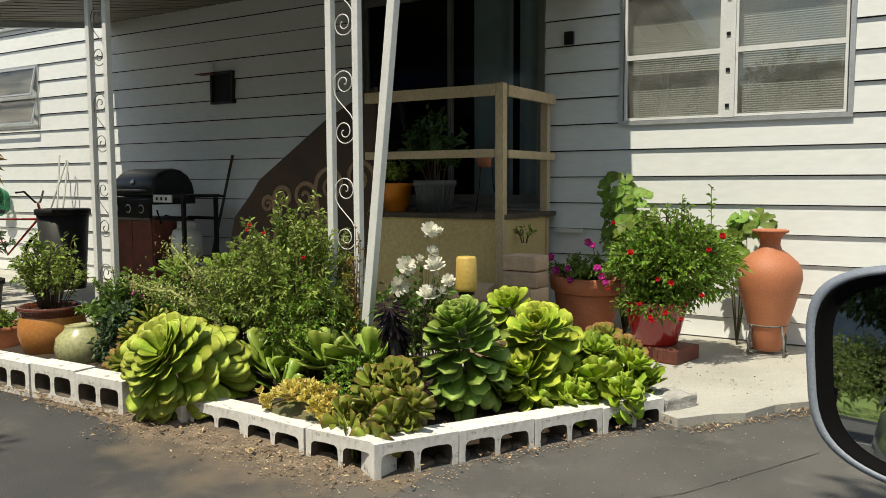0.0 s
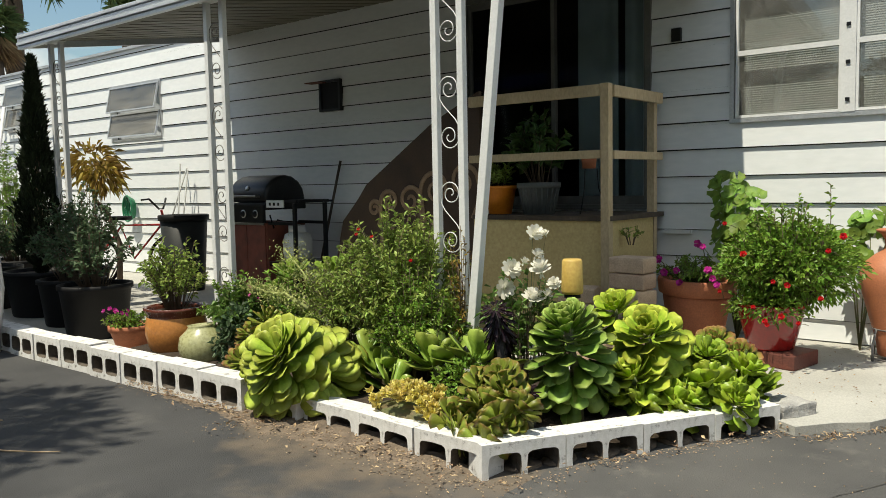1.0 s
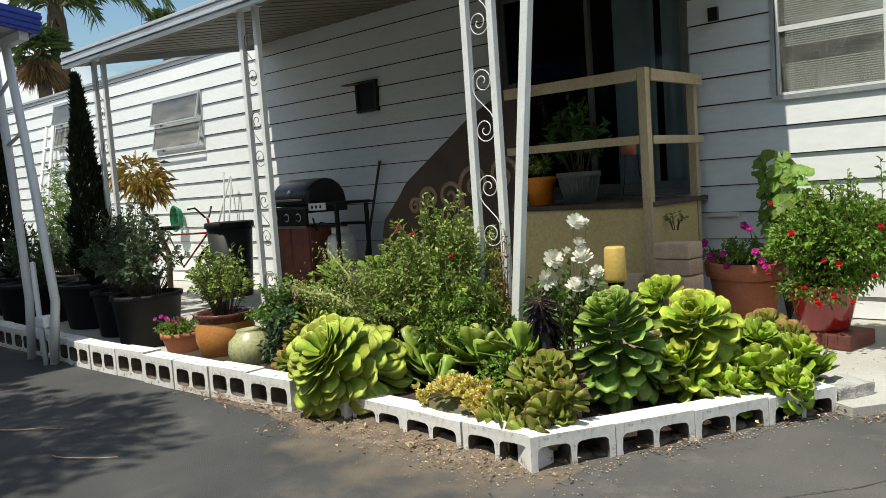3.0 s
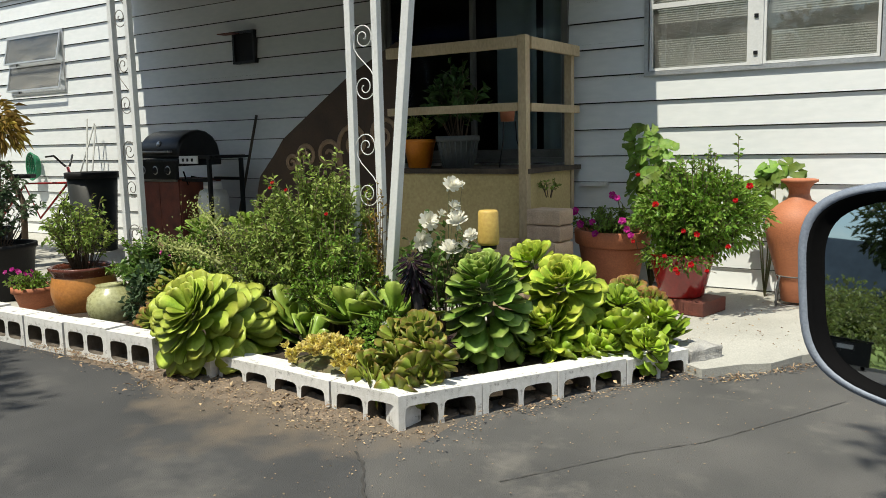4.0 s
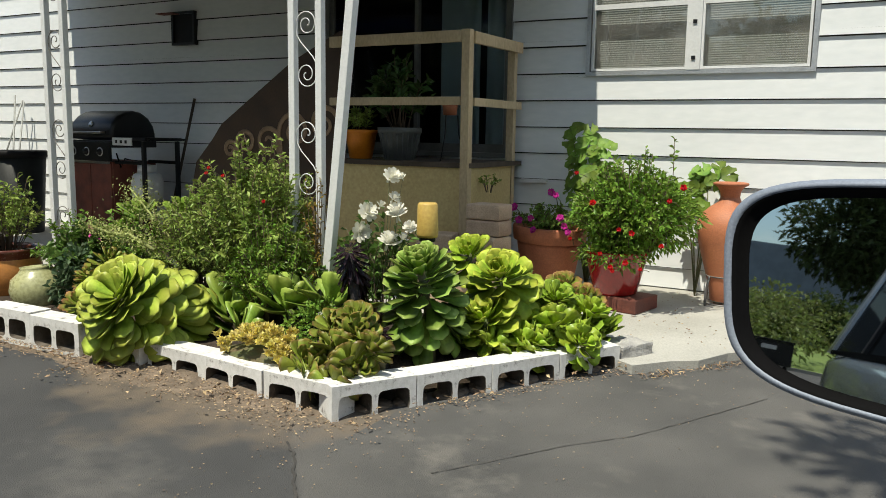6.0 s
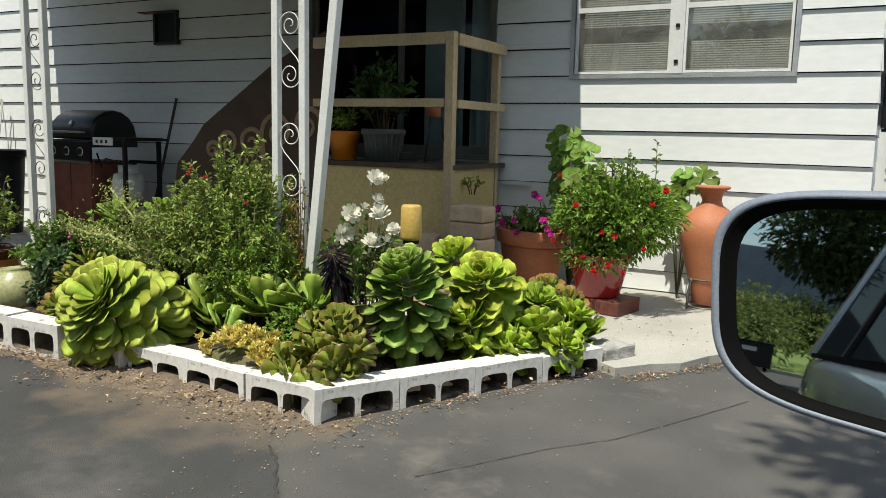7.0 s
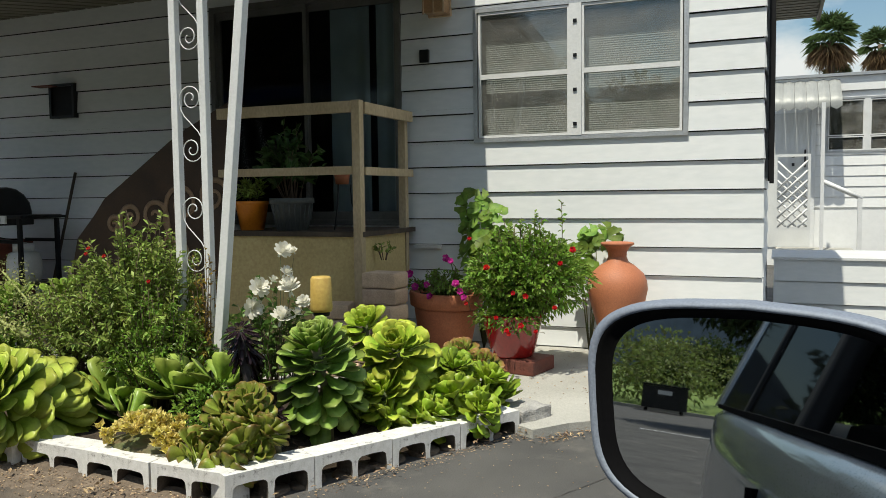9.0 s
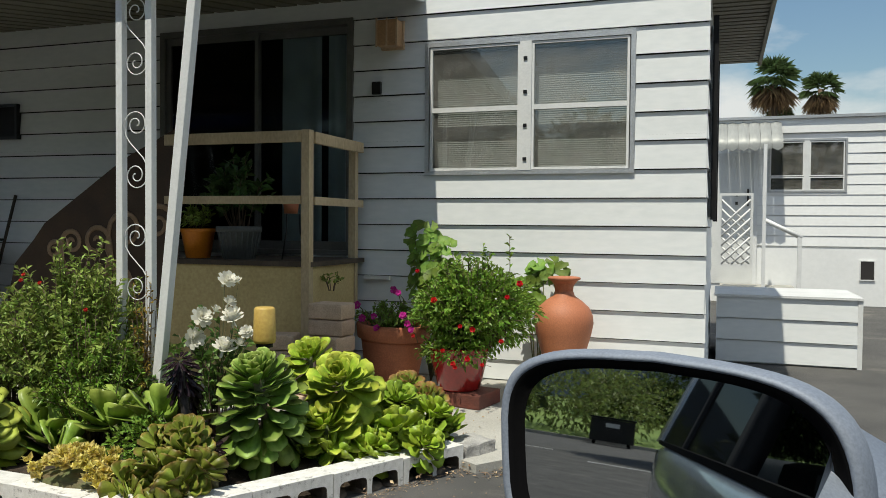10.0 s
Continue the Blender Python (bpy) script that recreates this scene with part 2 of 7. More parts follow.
dn, dl = M["dusty_glass"].node_tree.nodes, M["dusty_glass"].node_tree.links
dust, dmix, dnoise, drange = (dn.new("ShaderNode" + k) for k in ("BsdfDiffuse", "MixShader", "TexNoise", "MapRange"))
dust.inputs["Color"].default_value = (0.45, 0.43, 0.40, 1)
dnoise.inputs["Scale"].default_value, dnoise.inputs["Detail"].default_value = 3.5, 6
drange.inputs["From Min"].default_value, drange.inputs["From Max"].default_value, drange.inputs["To Min"].default_value, drange.inputs["To Max"].default_value = 0.35, 0.7, 0.02, 0.22
dsrc = dn["Material Output"].inputs["Surface"].links[0].from_socket
dl.new(dnoise.outputs["Fac"], drange.inputs["Value"])
dl.new(drange.outputs["Result"], dmix.inputs["Fac"])
dl.new(dsrc, dmix.inputs[1])
dl.new(dust.outputs["BSDF"], dmix.inputs[2])
dl.new(dmix.outputs["Shader"], dn["Material Output"].inputs["Surface"])
M["dark_glass"] = glass_material("tinted_glass", (0.10, 0.11, 0.12), 0.02, 1.08)
M["car_glass"] = bpy.data.materials.new("dark_car_glass")
M["car_glass"].use_nodes = True
cn, cl = M["car_glass"].node_tree.nodes, M["car_glass"].node_tree.links
cd, cg, cm = (cn.new("ShaderNode" + k) for k in ("BsdfDiffuse", "BsdfGlossy", "MixShader"))
cd.inputs["Color"].default_value, cg.inputs["Roughness"].default_value, cm.inputs["Fac"].default_value = (0.008, 0.009, 0.010, 1), 0.03, 0.14
cl.new(cd.outputs["BSDF"], cm.inputs[1])
cl.new(cg.outputs["BSDF"], cm.inputs[2])
cl.new(cm.outputs["Shader"], cn["Material Output"].inputs["Surface"])


def leaf_material(name, colour, colour2, rough=0.45, hue=0.06, through=0.22, coat=0.0, tip=None):
    m = material(name, colour, colour2, rough, scale=14, fine=70, bump=0.08, random_hue=hue, coat=coat, through_light=through, gloss=0.28)
    if tip:
        # the blade changes colour towards its tip
        colour3, y0, y1 = tip
        n, l = m.node_tree.nodes, m.node_tree.links
        hs = next(k for k in n if k.bl_idname == "ShaderNodeHueSaturation")
        src = hs.inputs["Color"].links[0].from_socket
        tc, sp, mr, mx = (n.new("ShaderNode" + k) for k in ("TexCoord", "SeparateXYZ", "MapRange", "MixRGB"))
        mr.inputs["From Min"].default_value, mr.inputs["From Max"].default_value = y0, y1
        mx.inputs["Color2"].default_value = (*colour3, 1)
        l.new(tc.outputs["Object"], sp.inputs["Vector"])
        l.new(sp.outputs["Y"], mr.inputs["Value"])
        l.new(mr.outputs["Result"], mx.inputs["Fac"])
        l.new(src, mx.inputs["Color1"])
        l.new(mx.outputs["Color"], hs.inputs["Color"])
    return m


M["aeon"] = leaf_material("aeonium_leaf", (0.36, 0.48, 0.06), (0.21, 0.34, 0.04), 0.36, 0.07, 0.14, tip=((0.52, 0.58, 0.11), 0.13, 0.22))
M["aeon_lime"] = leaf_material("lime_aeonium_leaf", (0.42, 0.54, 0.055), (0.26, 0.41, 0.045), 0.36, 0.07, 0.16, tip=((0.60, 0.64, 0.10), 0.09, 0.16))
M["aeon_deep"] = leaf_material("deep_aeonium_leaf", (0.20, 0.34, 0.05), (0.12, 0.23, 0.035), 0.36, 0.07, 0.12, tip=((0.36, 0.48, 0.12), 0.10, 0.155))
M["aeon_red"] = leaf_material("reddish_aeonium_leaf", (0.24, 0.32, 0.045), (0.19, 0.22, 0.04), 0.4, 0.08, 0.14, tip=((0.31, 0.15, 0.06), 0.066, 0.098))
M["aeon_black"] = leaf_material("black_aeonium_leaf", (0.022, 0.010, 0.015), (0.012, 0.007, 0.010), 0.24, 0.05, 0.03)
M["black_stem"] = material("black_stem", (0.022, 0.017, 0.018), (0.012, 0.010, 0.011), 0.6, scale=30, fine=120, bump=0.5)
M["sedum"] = leaf_material("golden_sedum_leaf", (0.80, 0.68, 0.24), (0.66, 0.60, 0.18), 0.5, 0.08, 0.2)
M["fleshy"] = leaf_material("fleshy_green_leaf", (0.26, 0.38, 0.06), (0.15, 0.26, 0.04), 0.32, 0.05, 0.13, tip=((0.36, 0.46, 0.10), 0.12, 0.22))
M["shrub"] = leaf_material("shrub_leaf", (0.33, 0.43, 0.10), (0.19, 0.27, 0.065), 0.5, 0.10, 0.22)
M["rose_leaf"] = leaf_material("rose_leaf", (0.16, 0.27, 0.06), (0.09, 0.17, 0.04), 0.45, 0.09, 0.25)
M["house_leaf"] = leaf_material("house_plant_leaf", (0.06, 0.12, 0.03), (0.035, 0.08, 0.022), 0.4, 0.08, 0.2)
M["grey_leaf"] = leaf_material("grey_green_leaf", (0.11, 0.17, 0.085), (0.07, 0.12, 0.06), 0.55, 0.09, 0.25)
M["bright_leaf"] = leaf_material("bright_leaf", (0.23, 0.37, 0.055), (0.13, 0.25, 0.04), 0.4, 0.10, 0.28)
M["geranium"] = leaf_material("geranium_leaf", (0.22, 0.34, 0.06), (0.12, 0.22, 0.045), 0.5, 0.09, 0.3)
M["yellow_leaf"] = leaf_material("yellowing_leaf", (0.36, 0.24, 0.05), (0.28, 0.22, 0.05), 0.55, 0.11, 0.25)
M["cypress"] = leaf_material("cypress_leaf", (0.022, 0.034, 0.014), (0.013, 0.021, 0.010), 0.7, 0.08, 0.1)
M["tree_leaf"] = leaf_material("tree_leaf", (0.085, 0.12, 0.035), (0.05, 0.08, 0.025), 0.6, 0.10, 0.2)
M["willow_leaf"] = leaf_material("pale_tree_leaf", (0.24, 0.28, 0.09), (0.15, 0.20, 0.065), 0.6, 0.10, 0.25)
M["palm_leaf"] = leaf_material("palm_leaf", (0.16, 0.23, 0.085), (0.09, 0.15, 0.055), 0.5, 0.09, 0.35)
M["dead_palm"] = leaf_material("dry_palm_leaf", (0.36, 0.25, 0.14), (0.26, 0.18, 0.10), 0.8, 0.09, 0.1)
M["grass"] = leaf_material("grass_blade", (0.12, 0.19, 0.035), (0.08, 0.14, 0.03), 0.6, 0.10, 0.2)
M["white_petal"] = leaf_material("white_petal", (0.86, 0.85, 0.78), (0.80, 0.78, 0.68), 0.55, 0.015, 0.3)
M["red_petal"] = leaf_material("red_petal", (0.62, 0.012, 0.015), (0.45, 0.008, 0.012), 0.5, 0.03, 0.25)
M["pink_petal"] = leaf_material("magenta_petal", (0.55, 0.03, 0.30), (0.42, 0.02, 0.24), 0.5, 0.05, 0.25)
M["cream_petal"] = leaf_material("pale_yellow_petal", (0.50, 0.52, 0.22), (0.38, 0.44, 0.15), 0.55, 0.06, 0.25)


# ---- shape helpers ----
def box(bm, x0, x1, y0, y1, z0, z1, bevel=0.0, m=None):
    r = bmesh.ops.create_cube(bm, size=1.0)
    vs = r["verts"]
    for v in vs:
        v.co = Vector((x0 + (v.co.x + 0.5) * (x1 - x0), y0 + (v.co.y + 0.5) * (y1 - y0), z0 + (v.co.z + 0.5) * (z1 - z0)))
    if bevel:
        es = list({e for v in vs for e in v.link_edges})
        r = bmesh.ops.bevel(bm, geom=es, offset=bevel, segments=2, affect="EDGES", profile=0.6)
        vs = list({v for f in r["faces"] for v in f.verts} | {v for v in vs if v.is_valid})
    if m is not None:
        bmesh.ops.transform(bm, matrix=m, verts=vs)
    return vs


def boxes(*specs, bevel=0.0):
    bm = bmesh.new()
    for s in specs:
        box(bm, *s, bevel=bevel)
    return bm


def lathe(profile, segs=28, wobble=0.0):
    """A turned shape from (radius, height) pairs; the ends are closed where the radius is 0."""
    bm = bmesh.new()
    rings = []
    for r, z in profile:
        if r < 1e-5:
            rings.append([bm.verts.new((0, 0, z))])
        else:
            rings.append([bm.verts.new((r * (1 + wobble * math.sin(3 * a + z * 9)) * math.cos(a), r * (1 + wobble * math.sin(2 * a + 1 + z * 5)) * math.sin(a), z))
                          for a in (2 * math.pi * i / segs for i in range(segs))])
    for a, b in zip(rings, rings[1:]):
        for i in range(segs):
            j = (i + 1) % segs
            if len(a) == 1 and len(b) > 1:
                bm.faces.new((a[0], b[j], b[i]))
            elif len(b) == 1 and len(a) > 1:
                bm.faces.new((a[i], a[j], b[0]))
            elif len(a) > 1:
                bm.faces.new((a[i], a[j], b[j], b[i]))
    bmesh.ops.recalc_face_normals(bm, faces=bm.faces)
    for f in bm.faces:
        f.smooth = True
    return bm


def tube(bm, pts, r, sides=6, taper=1.0, flat=1.0):
    """A rod along the points."""
    pts = [Vector(p) for p in pts]
    prev = None
    n = len(pts)
    for i, p in enumerate(pts):
        d = (pts[min(i + 1, n - 1)] - pts[max(i - 1, 0)]).normalized()
        u = d.cross(Vector((0, 1, 0)) if abs(d.y) < 0.9 else Vector((1, 0, 0))).normalized()
        w = d.cross(u)
        rr = r * (1 + (taper - 1) * i / max(1, n - 1))
        ring = [bm.verts.new(p + u * rr * math.cos(a) + w * rr * flat * math.sin(a)) for a in (2 * math.pi * k / sides for k in range(sides))]
        if prev:
            for k in range(sides):
                f = bm.faces.new((prev[k], prev[(k + 1) % sides], ring[(k + 1) % sides], ring[k]))
                f.smooth = True
        else:
            bm.faces.new(list(reversed(ring)))
        prev = ring
    bm.faces.new(prev)
    return bm


def rod_mesh(*pts, r=0.014, sides=7):
    return tube(bmesh.new(), pts, r, sides)


def mesh_of(bm, name, mat):
    me = bpy.data.meshes.new(name)
    bm.to_mesh(me)
    bm.free()
    if mat:
        me.materials.append(mat)
    return me


def part(name, bm, mat, parent=None, label="", at=None, kind=""):
    ob = new(name, mesh_of(bm, name, mat))
    ob.parent = parent
    if at is not None:
        ob.matrix_basis = at
    return tagged(ob, label, kind=kind)


def piece(name, me, parent, at):
    ob = new(name, me)
    ob.parent = parent
    ob.matrix_basis = at
    return ob


def thing(name, label, category, group="", at=None, kind=""):
    ob = new(name)
    if at is not None:
        ob.matrix_basis = at
    return tagged(ob, label, category, group, kind)


def leaves(name, places, ways, mat, parent, length, width, spread=0.3, fold=0.25, seed=1, droop=0.15, label="", kind=""):
    """Many small folded leaves in one mesh: places and ways are arrays of points and directions."""
    rng = np.random.default_rng(seed)
    p, d = np.asarray(places, float), np.asarray(ways, float)
    n = len(p)
    d = d + rng.normal(0, spread, d.shape)
    d /= np.linalg.norm(d, axis=1)[:, None] + 1e-9
    side = np.cross(d, rng.normal(0, 1, d.shape) * 0.6 + np.array([0, 0, 1.0]))
    side /= np.linalg.norm(side, axis=1)[:, None] + 1e-9
    up = np.cross(side, d)
    ln = length * rng.uniform(0.6, 1.25, n)[:, None]
    wd = width * rng.uniform(0.7, 1.2, n)[:, None]
    mid = p + d * ln * 0.5
    tip = p + d * ln - np.array([0, 0, 1.0]) * ln * droop
    v = np.stack([p, mid + side * wd * 0.5 + up * wd * fold, tip, mid - side * wd * 0.5 + up * wd * fold], 1).reshape(-1, 3)
    i = np.arange(n) * 4
    f = np.concatenate([np.stack([i, i + 1, i + 2], 1), np.stack([i, i + 2, i + 3], 1)])
    me = bpy.data.meshes.new(name)
    me.from_pydata(v.tolist(), [], f.tolist())
    me.materials.append(mat)
    ob = new(name, me)
    ob.parent = parent
    return tagged(ob, label, kind=kind)


def clump_points(centres, n, seed, shell=0.55):
    """Points in a crown of several ellipsoids (x, y, z, rx, ry, rz), thick towards the skin, and the ways out of it."""
    rng = np.random.default_rng(seed)
    c = np.array(centres, float)
    vol = (c[:, 3] * c[:, 4] * c[:, 5]) ** 0.75
    k = rng.choice(len(c), n, p=vol / vol.sum())
    d = rng.normal(0, 1, (n, 3))
    d /= np.linalg.norm(d, axis=1)[:, None]
    r = shell + (1 - shell) * rng.uniform(0, 1, n) ** 0.6
    r *= 1 + 0.18 * np.sin(d[:, 0] * 7 + k) * np.cos(d[:, 2] * 6 + 2 * k)
    return c[k, :3] + d * r[:, None] * c[k, 3:], d


def shoots(n, centre, radius, height, seed, lean=1.0, low=0.25, per=26, rough=0.2):
    """Upright twigs that fan out of a base: stems as point rows, with leaf places and ways along them."""
    rng = np.random.default_rng(seed)
    stems, places, ways = [], [], []
    c = np.array(centre, float)
    for i in range(n):
        a = rng.uniform(0, 2 * math.pi)
        q = math.sqrt(rng.uniform(0, 1))
        tip = np.array([math.cos(a) * q * radius * lean, math.sin(a) * q * radius * lean, height * (1 - 0.55 * q * q) * rng.uniform(0.75, 1.1)])
        base = np.array([math.cos(a) * q * radius * 0.25, math.sin(a) * q * radius * 0.25, 0])
        bend = rng.normal(0, rough * radius * 0.3, 3)
        row = []
        for t in np.linspace(0, 1, 6):
            row.append(c + base * (1 - t) + tip * t + bend * math.sin(math.pi * t) + np.array([0, 0, 0.12 * height]) * math.sin(math.pi * t))
        stems.append(row)
        arr = np.array(row)
        for t in rng.uniform(low, 1.0, per):
            s = t * 5
            j = min(4, int(s))
            pt = arr[j] + (arr[j + 1] - arr[j]) * (s - j)
            ax = arr[j + 1] - arr[j]
            ax /= np.linalg.norm(ax)
            out = rng.normal(0, 1, 3)
            out -= ax * out.dot(ax)
            out /= np.linalg.norm(out) + 1e-9
            places.append(pt)
            ways.append(out * 0.8 + ax * 0.6)
    return stems, np.array(places), np.array(ways)


def stems_mesh(name, stems, r, mat, parent, sides=4):
    bm = bmesh.new()
    for row in stems:
        tube(bm, row, r, sides, 0.45)
    return part(name, bm, mat, parent)


def fleshy_leaf(length, width, cup=0.35, tip=0.9, thick=0.1, neck=0.35):
    """A spoon-shaped succulent leaf along +y, cupped upwards, with thickness."""
    bm = bmesh.new()
    rows = []
    prof = [(0.0, neck * 0.8), (0.28, 0.55), (0.55, 0.9), (0.78, 1.0), (0.93, 0.80), (1.0, 0.30)]
    for t, w in prof:
        hw = width * 0.5 * w
        lift = cup * length * (t ** 2) * 0.35
        th = thick * width * (1.2 - t)
        left = bm.verts.new((-hw, t * length, lift + cup * hw * 0.55))
        midt = bm.verts.new((0, t * length * (1.0 if t < 1 else 1.03), lift))
        right = bm.verts.new((hw, t * length, lift + cup * hw * 0.55))
        midb = bm.verts.new((0, t * length, lift - th))
        rows.append((left, midt, right, midb))
    for a, b in zip(rows, rows[1:]):
        for i in range(4):
            j = (i + 1) % 4
            f = bm.faces.new((a[i], a[j], b[j], b[i]))
            f.smooth = True
    bm.faces.new(rows[-1])
    bmesh.ops.recalc_face_normals(bm, faces=bm.faces)
    return bm


def rosette(parent, leaf_mesh, n, at, radius, dome=0.0, droop=100, open_from=12, scale_in=0.35, scale_out=1.0, seed=0, stem=0.02, name="leaf"):
    """Leaves on a spiral: upright in the heart, flat and then drooping on the rim; dome lengthens the axis downwards."""
    rng = random.Random(seed)
    for i in range(n):
        t = (i + 0.5) / n
        a = i * 2.39996 + rng.uniform(-0.3, 0.3) * min(1, 0.3 + t)
        tilt = radians(open_from + (droop - open_from) * t ** 0.8 + rng.uniform(-7, 7) * (0.6 + 1.2 * t))
        s = scale_in + (scale_out - scale_in) * min(1, t * 1.6) ** 0.75
        s *= rng.uniform(0.84, 1.12)
        z = -dome * max(0, t - 0.15) ** 1.1
        r = stem + radius * 0.12 * t
        m = (at @ Matrix.Rotation(a, 4, "Z") @ Matrix.Translation((0, r, z)) @ Matrix.Rotation(math.pi / 2 - tilt, 4, "X")
             @ Matrix.Rotation(rng.uniform(-0.32, 0.32), 4, "Y") @ Matrix.Scale(s, 4))
        piece(name, leaf_mesh, parent, m)


# ---- ground ----
def asphalt_material():
    m = material("asphalt", (0.096, 0.094, 0.091), (0.058, 0.058, 0.058), 0.88, scale=1.6, fine=240, bump=0.7, stain=(0.150, 0.142, 0.130), stain_at=0.555)
    for k in m.node_tree.nodes:
        if k.bl_idname == "ShaderNodeMixRGB" and k.blend_type == "OVERLAY":
            k.inputs["Fac"].default_value = 0.8
    n, l = m.node_tree.nodes, m.node_tree.links
    b = n["Principled BSDF"]
    tc, sep = n.new("ShaderNodeTexCoord"), n.new("ShaderNodeSeparateXYZ")
    l.new(tc.outputs["Object"], sep.inputs["Vector"])

    def line(a, op, c):
        k = n.new("ShaderNodeMath")
        k.operation = op
        for i, v in enumerate((a, c)):
            if isinstance(v, (int, float)):
                k.inputs[i].default_value = v
            else:
                l.new(v, k.inputs[i])
        return k.outputs[0]
    # newer, darker asphalt on one side of the seam, deepened for the lane's shade
    seam = line(line(line(sep.outputs["X"], "ADD", 1.375), "MULTIPLY", 0.36), "ADD", line(line(sep.outputs["Y"], "SUBTRACT", 1.744), "MULTIPLY", 0.34))
    older = line(line(line(seam, "MULTIPLY", 60.0), "MINIMUM", 1.0), "MAXIMUM", 0.0)
    tone, grey = n.new("ShaderNodeMixRGB"), n.new("ShaderNodeMixRGB")
    grey.inputs["Color1"].default_value, grey.inputs["Color2"].default_value = (0.76, 0.77, 0.80, 1), (1.25, 1.23, 1.20, 1)
    tone.blend_type = "MULTIPLY"
    tone.inputs["Fac"].default_value = 1.0
    l.new(older, grey.inputs["Fac"])
    l.new(b.inputs["Base Color"].links[0].from_socket, tone.inputs["Color1"])
    l.new(grey.outputs["Color"], tone.inputs["Color2"])
    src = tone.outputs["Color"]
    # washed-out soil along the foot of the planter, widest at its bulge
    dy = line(line(sep.outputs["Y"], "SUBTRACT", 2.42), "ABSOLUTE", 0)
    dx = line(line(sep.outputs["X"], "ADD", 2.35), "DIVIDE", 0.98)
    near = line(line(1.0, "SUBTRACT", line(dx, "MULTIPLY", dx)), "MAXIMUM", 0.06)
    reach = line(near, "MULTIPLY", 0.50)
    edge = line(dy, "DIVIDE", reach)
    rag = n.new("ShaderNodeTexNoise")
    rag.inputs["Scale"].default_value, rag.inputs["Detail"].default_value = 5, 6
    l.new(tc.outputs["Object"], rag.inputs["Vector"])
    f = line(line(1.35, "SUBTRACT", edge), "ADD", line(line(rag.outputs["Fac"], "SUBTRACT", 0.5), "MULTIPLY", 2.6))
    fac = line(line(line(f, "MINIMUM", 1.0), "MAXIMUM", 0.0), "MULTIPLY", line(sep.outputs["X"], "LESS_THAN", -1.55))
    mx = n.new("ShaderNodeMixRGB")
    mx.inputs["Color2"].default_value = (0.20, 0.155, 0.11, 1)
    l.new(line(fac, "MULTIPLY", 0.72), mx.inputs["Fac"])
    l.new(src, mx.inputs["Color1"])
    l.new(mx.outputs["Color"], b.inputs["Base Color"])
    return m


bm = bmesh.new()
steps = [-900, -120, -40, -16, -8, -4, 0, 4, 8, 16, 40, 120, 900]
grid = [[bm.verts.new((x, y, 0)) for x in steps] for y in steps]
for r0, r1 in zip(grid, grid[1:]):
    for i in range(len(steps) - 1):
        bm.faces.new((r0[i], r0[i + 1], r1[i + 1], r1[i]))
ground = tagged(part("ground", bm, asphalt_material()), "worn grey asphalt lane with washed soil beside the planter", "ground", kind="structure")

# concrete patio with a broken front edge
def slab(name, outline, z0, z1, mat):
    bm = bmesh.new()
    lo = [bm.verts.new((x, y, z0)) for x, y in outline]
    hi = [bm.verts.new((x, y, z1)) for x, y in outline]
    bm.faces.new(hi)
    bm.faces.new(list(reversed(lo)))
    for i in range(len(outline)):
        j = (i + 1) % len(outline)
        bm.faces.new((lo[i], lo[j], hi[j], hi[i]))
    bmesh.ops.recalc_face_normals(bm, faces=bm.faces)
    return part(name, bm, mat)


tagged(slab("pavement", [(-17, 2.62), (-5.02, 2.62), (-5.0, 3.84), (-1.12, 3.84), (-0.86, 3.68), (-0.72, 3.86), (-0.60, 3.95), (-0.50, 4.18), (-0.37, 4.33), (-0.22, 4.55), (-0.1, 4.66), (0.12, 5.05), (0.24, 5.9), (-17, 5.9)],
            -0.1, 0.045, M["concrete"]), "worn pale concrete patio slab with moss stains", "patio", kind="structure")

# planting bed
bm = bmesh.new()
rng = random.Random(4)
nx, ny = 34, 18
bed = {}
for j in range(ny):
    for i in range(nx):
        u, v = i / (nx - 1), j / (ny - 1)
        y = 2.575 + v * 1.3
        xr = -1.80 + max(0, (y - 2.4)) * 0.52
        x = -5.0 + (xr + 5.0) * u
        bed[i, j] = bm.verts.new((x, y, -0.03 if j == 0 or i == nx - 1 else 0.112 + 0.028 * noise.noise(Vector((x * 3, y * 3, 1))) + 0.025 * noise.noise(Vector((x * 11, y * 11, 2)))))
for j in range(ny - 1):
    for i in range(nx - 1):
        bm.faces.new((bed[i, j], bed[i + 1, j], bed[i + 1, j + 1], bed[i, j + 1])).smooth = True
tagged(part("planting_bed", bm, M["soil"]), "dark garden soil inside the block planter", "soil", kind="structure")

# ---- the mobile home's front wall ----
WY, X0, X1, TOP = 5.85, -17.2, 0.15, 3.12
OPENINGS = [(-4.42, -2.56, 0.97, 2.88), (-1.94, -0.34, 1.61, 2.63), (-10.72, -9.43, 1.88, 2.66), (-14.05, -13.2, 2.2, 2.98)]


def cut(x0, x1, z0, z1, openings):
    """What is left of a strip beside the openings, as rectangles."""
    out = []
    zs = sorted({z0, z1, *[z for o in openings for z in o[2:] if z0 < z < z1]})
    for a, b in zip(zs, zs[1:]):
        xs = [x0]
        for o in sorted(openings):
            if o[2] < b - 1e-4 and o[3] > a + 1e-4:
                xs += [o[0], o[1]]
        xs.append(x1)
        out += [(xs[i], xs[i + 1], a, b) for i in range(0, len(xs), 2) if xs[i + 1] > xs[i]]
    return out


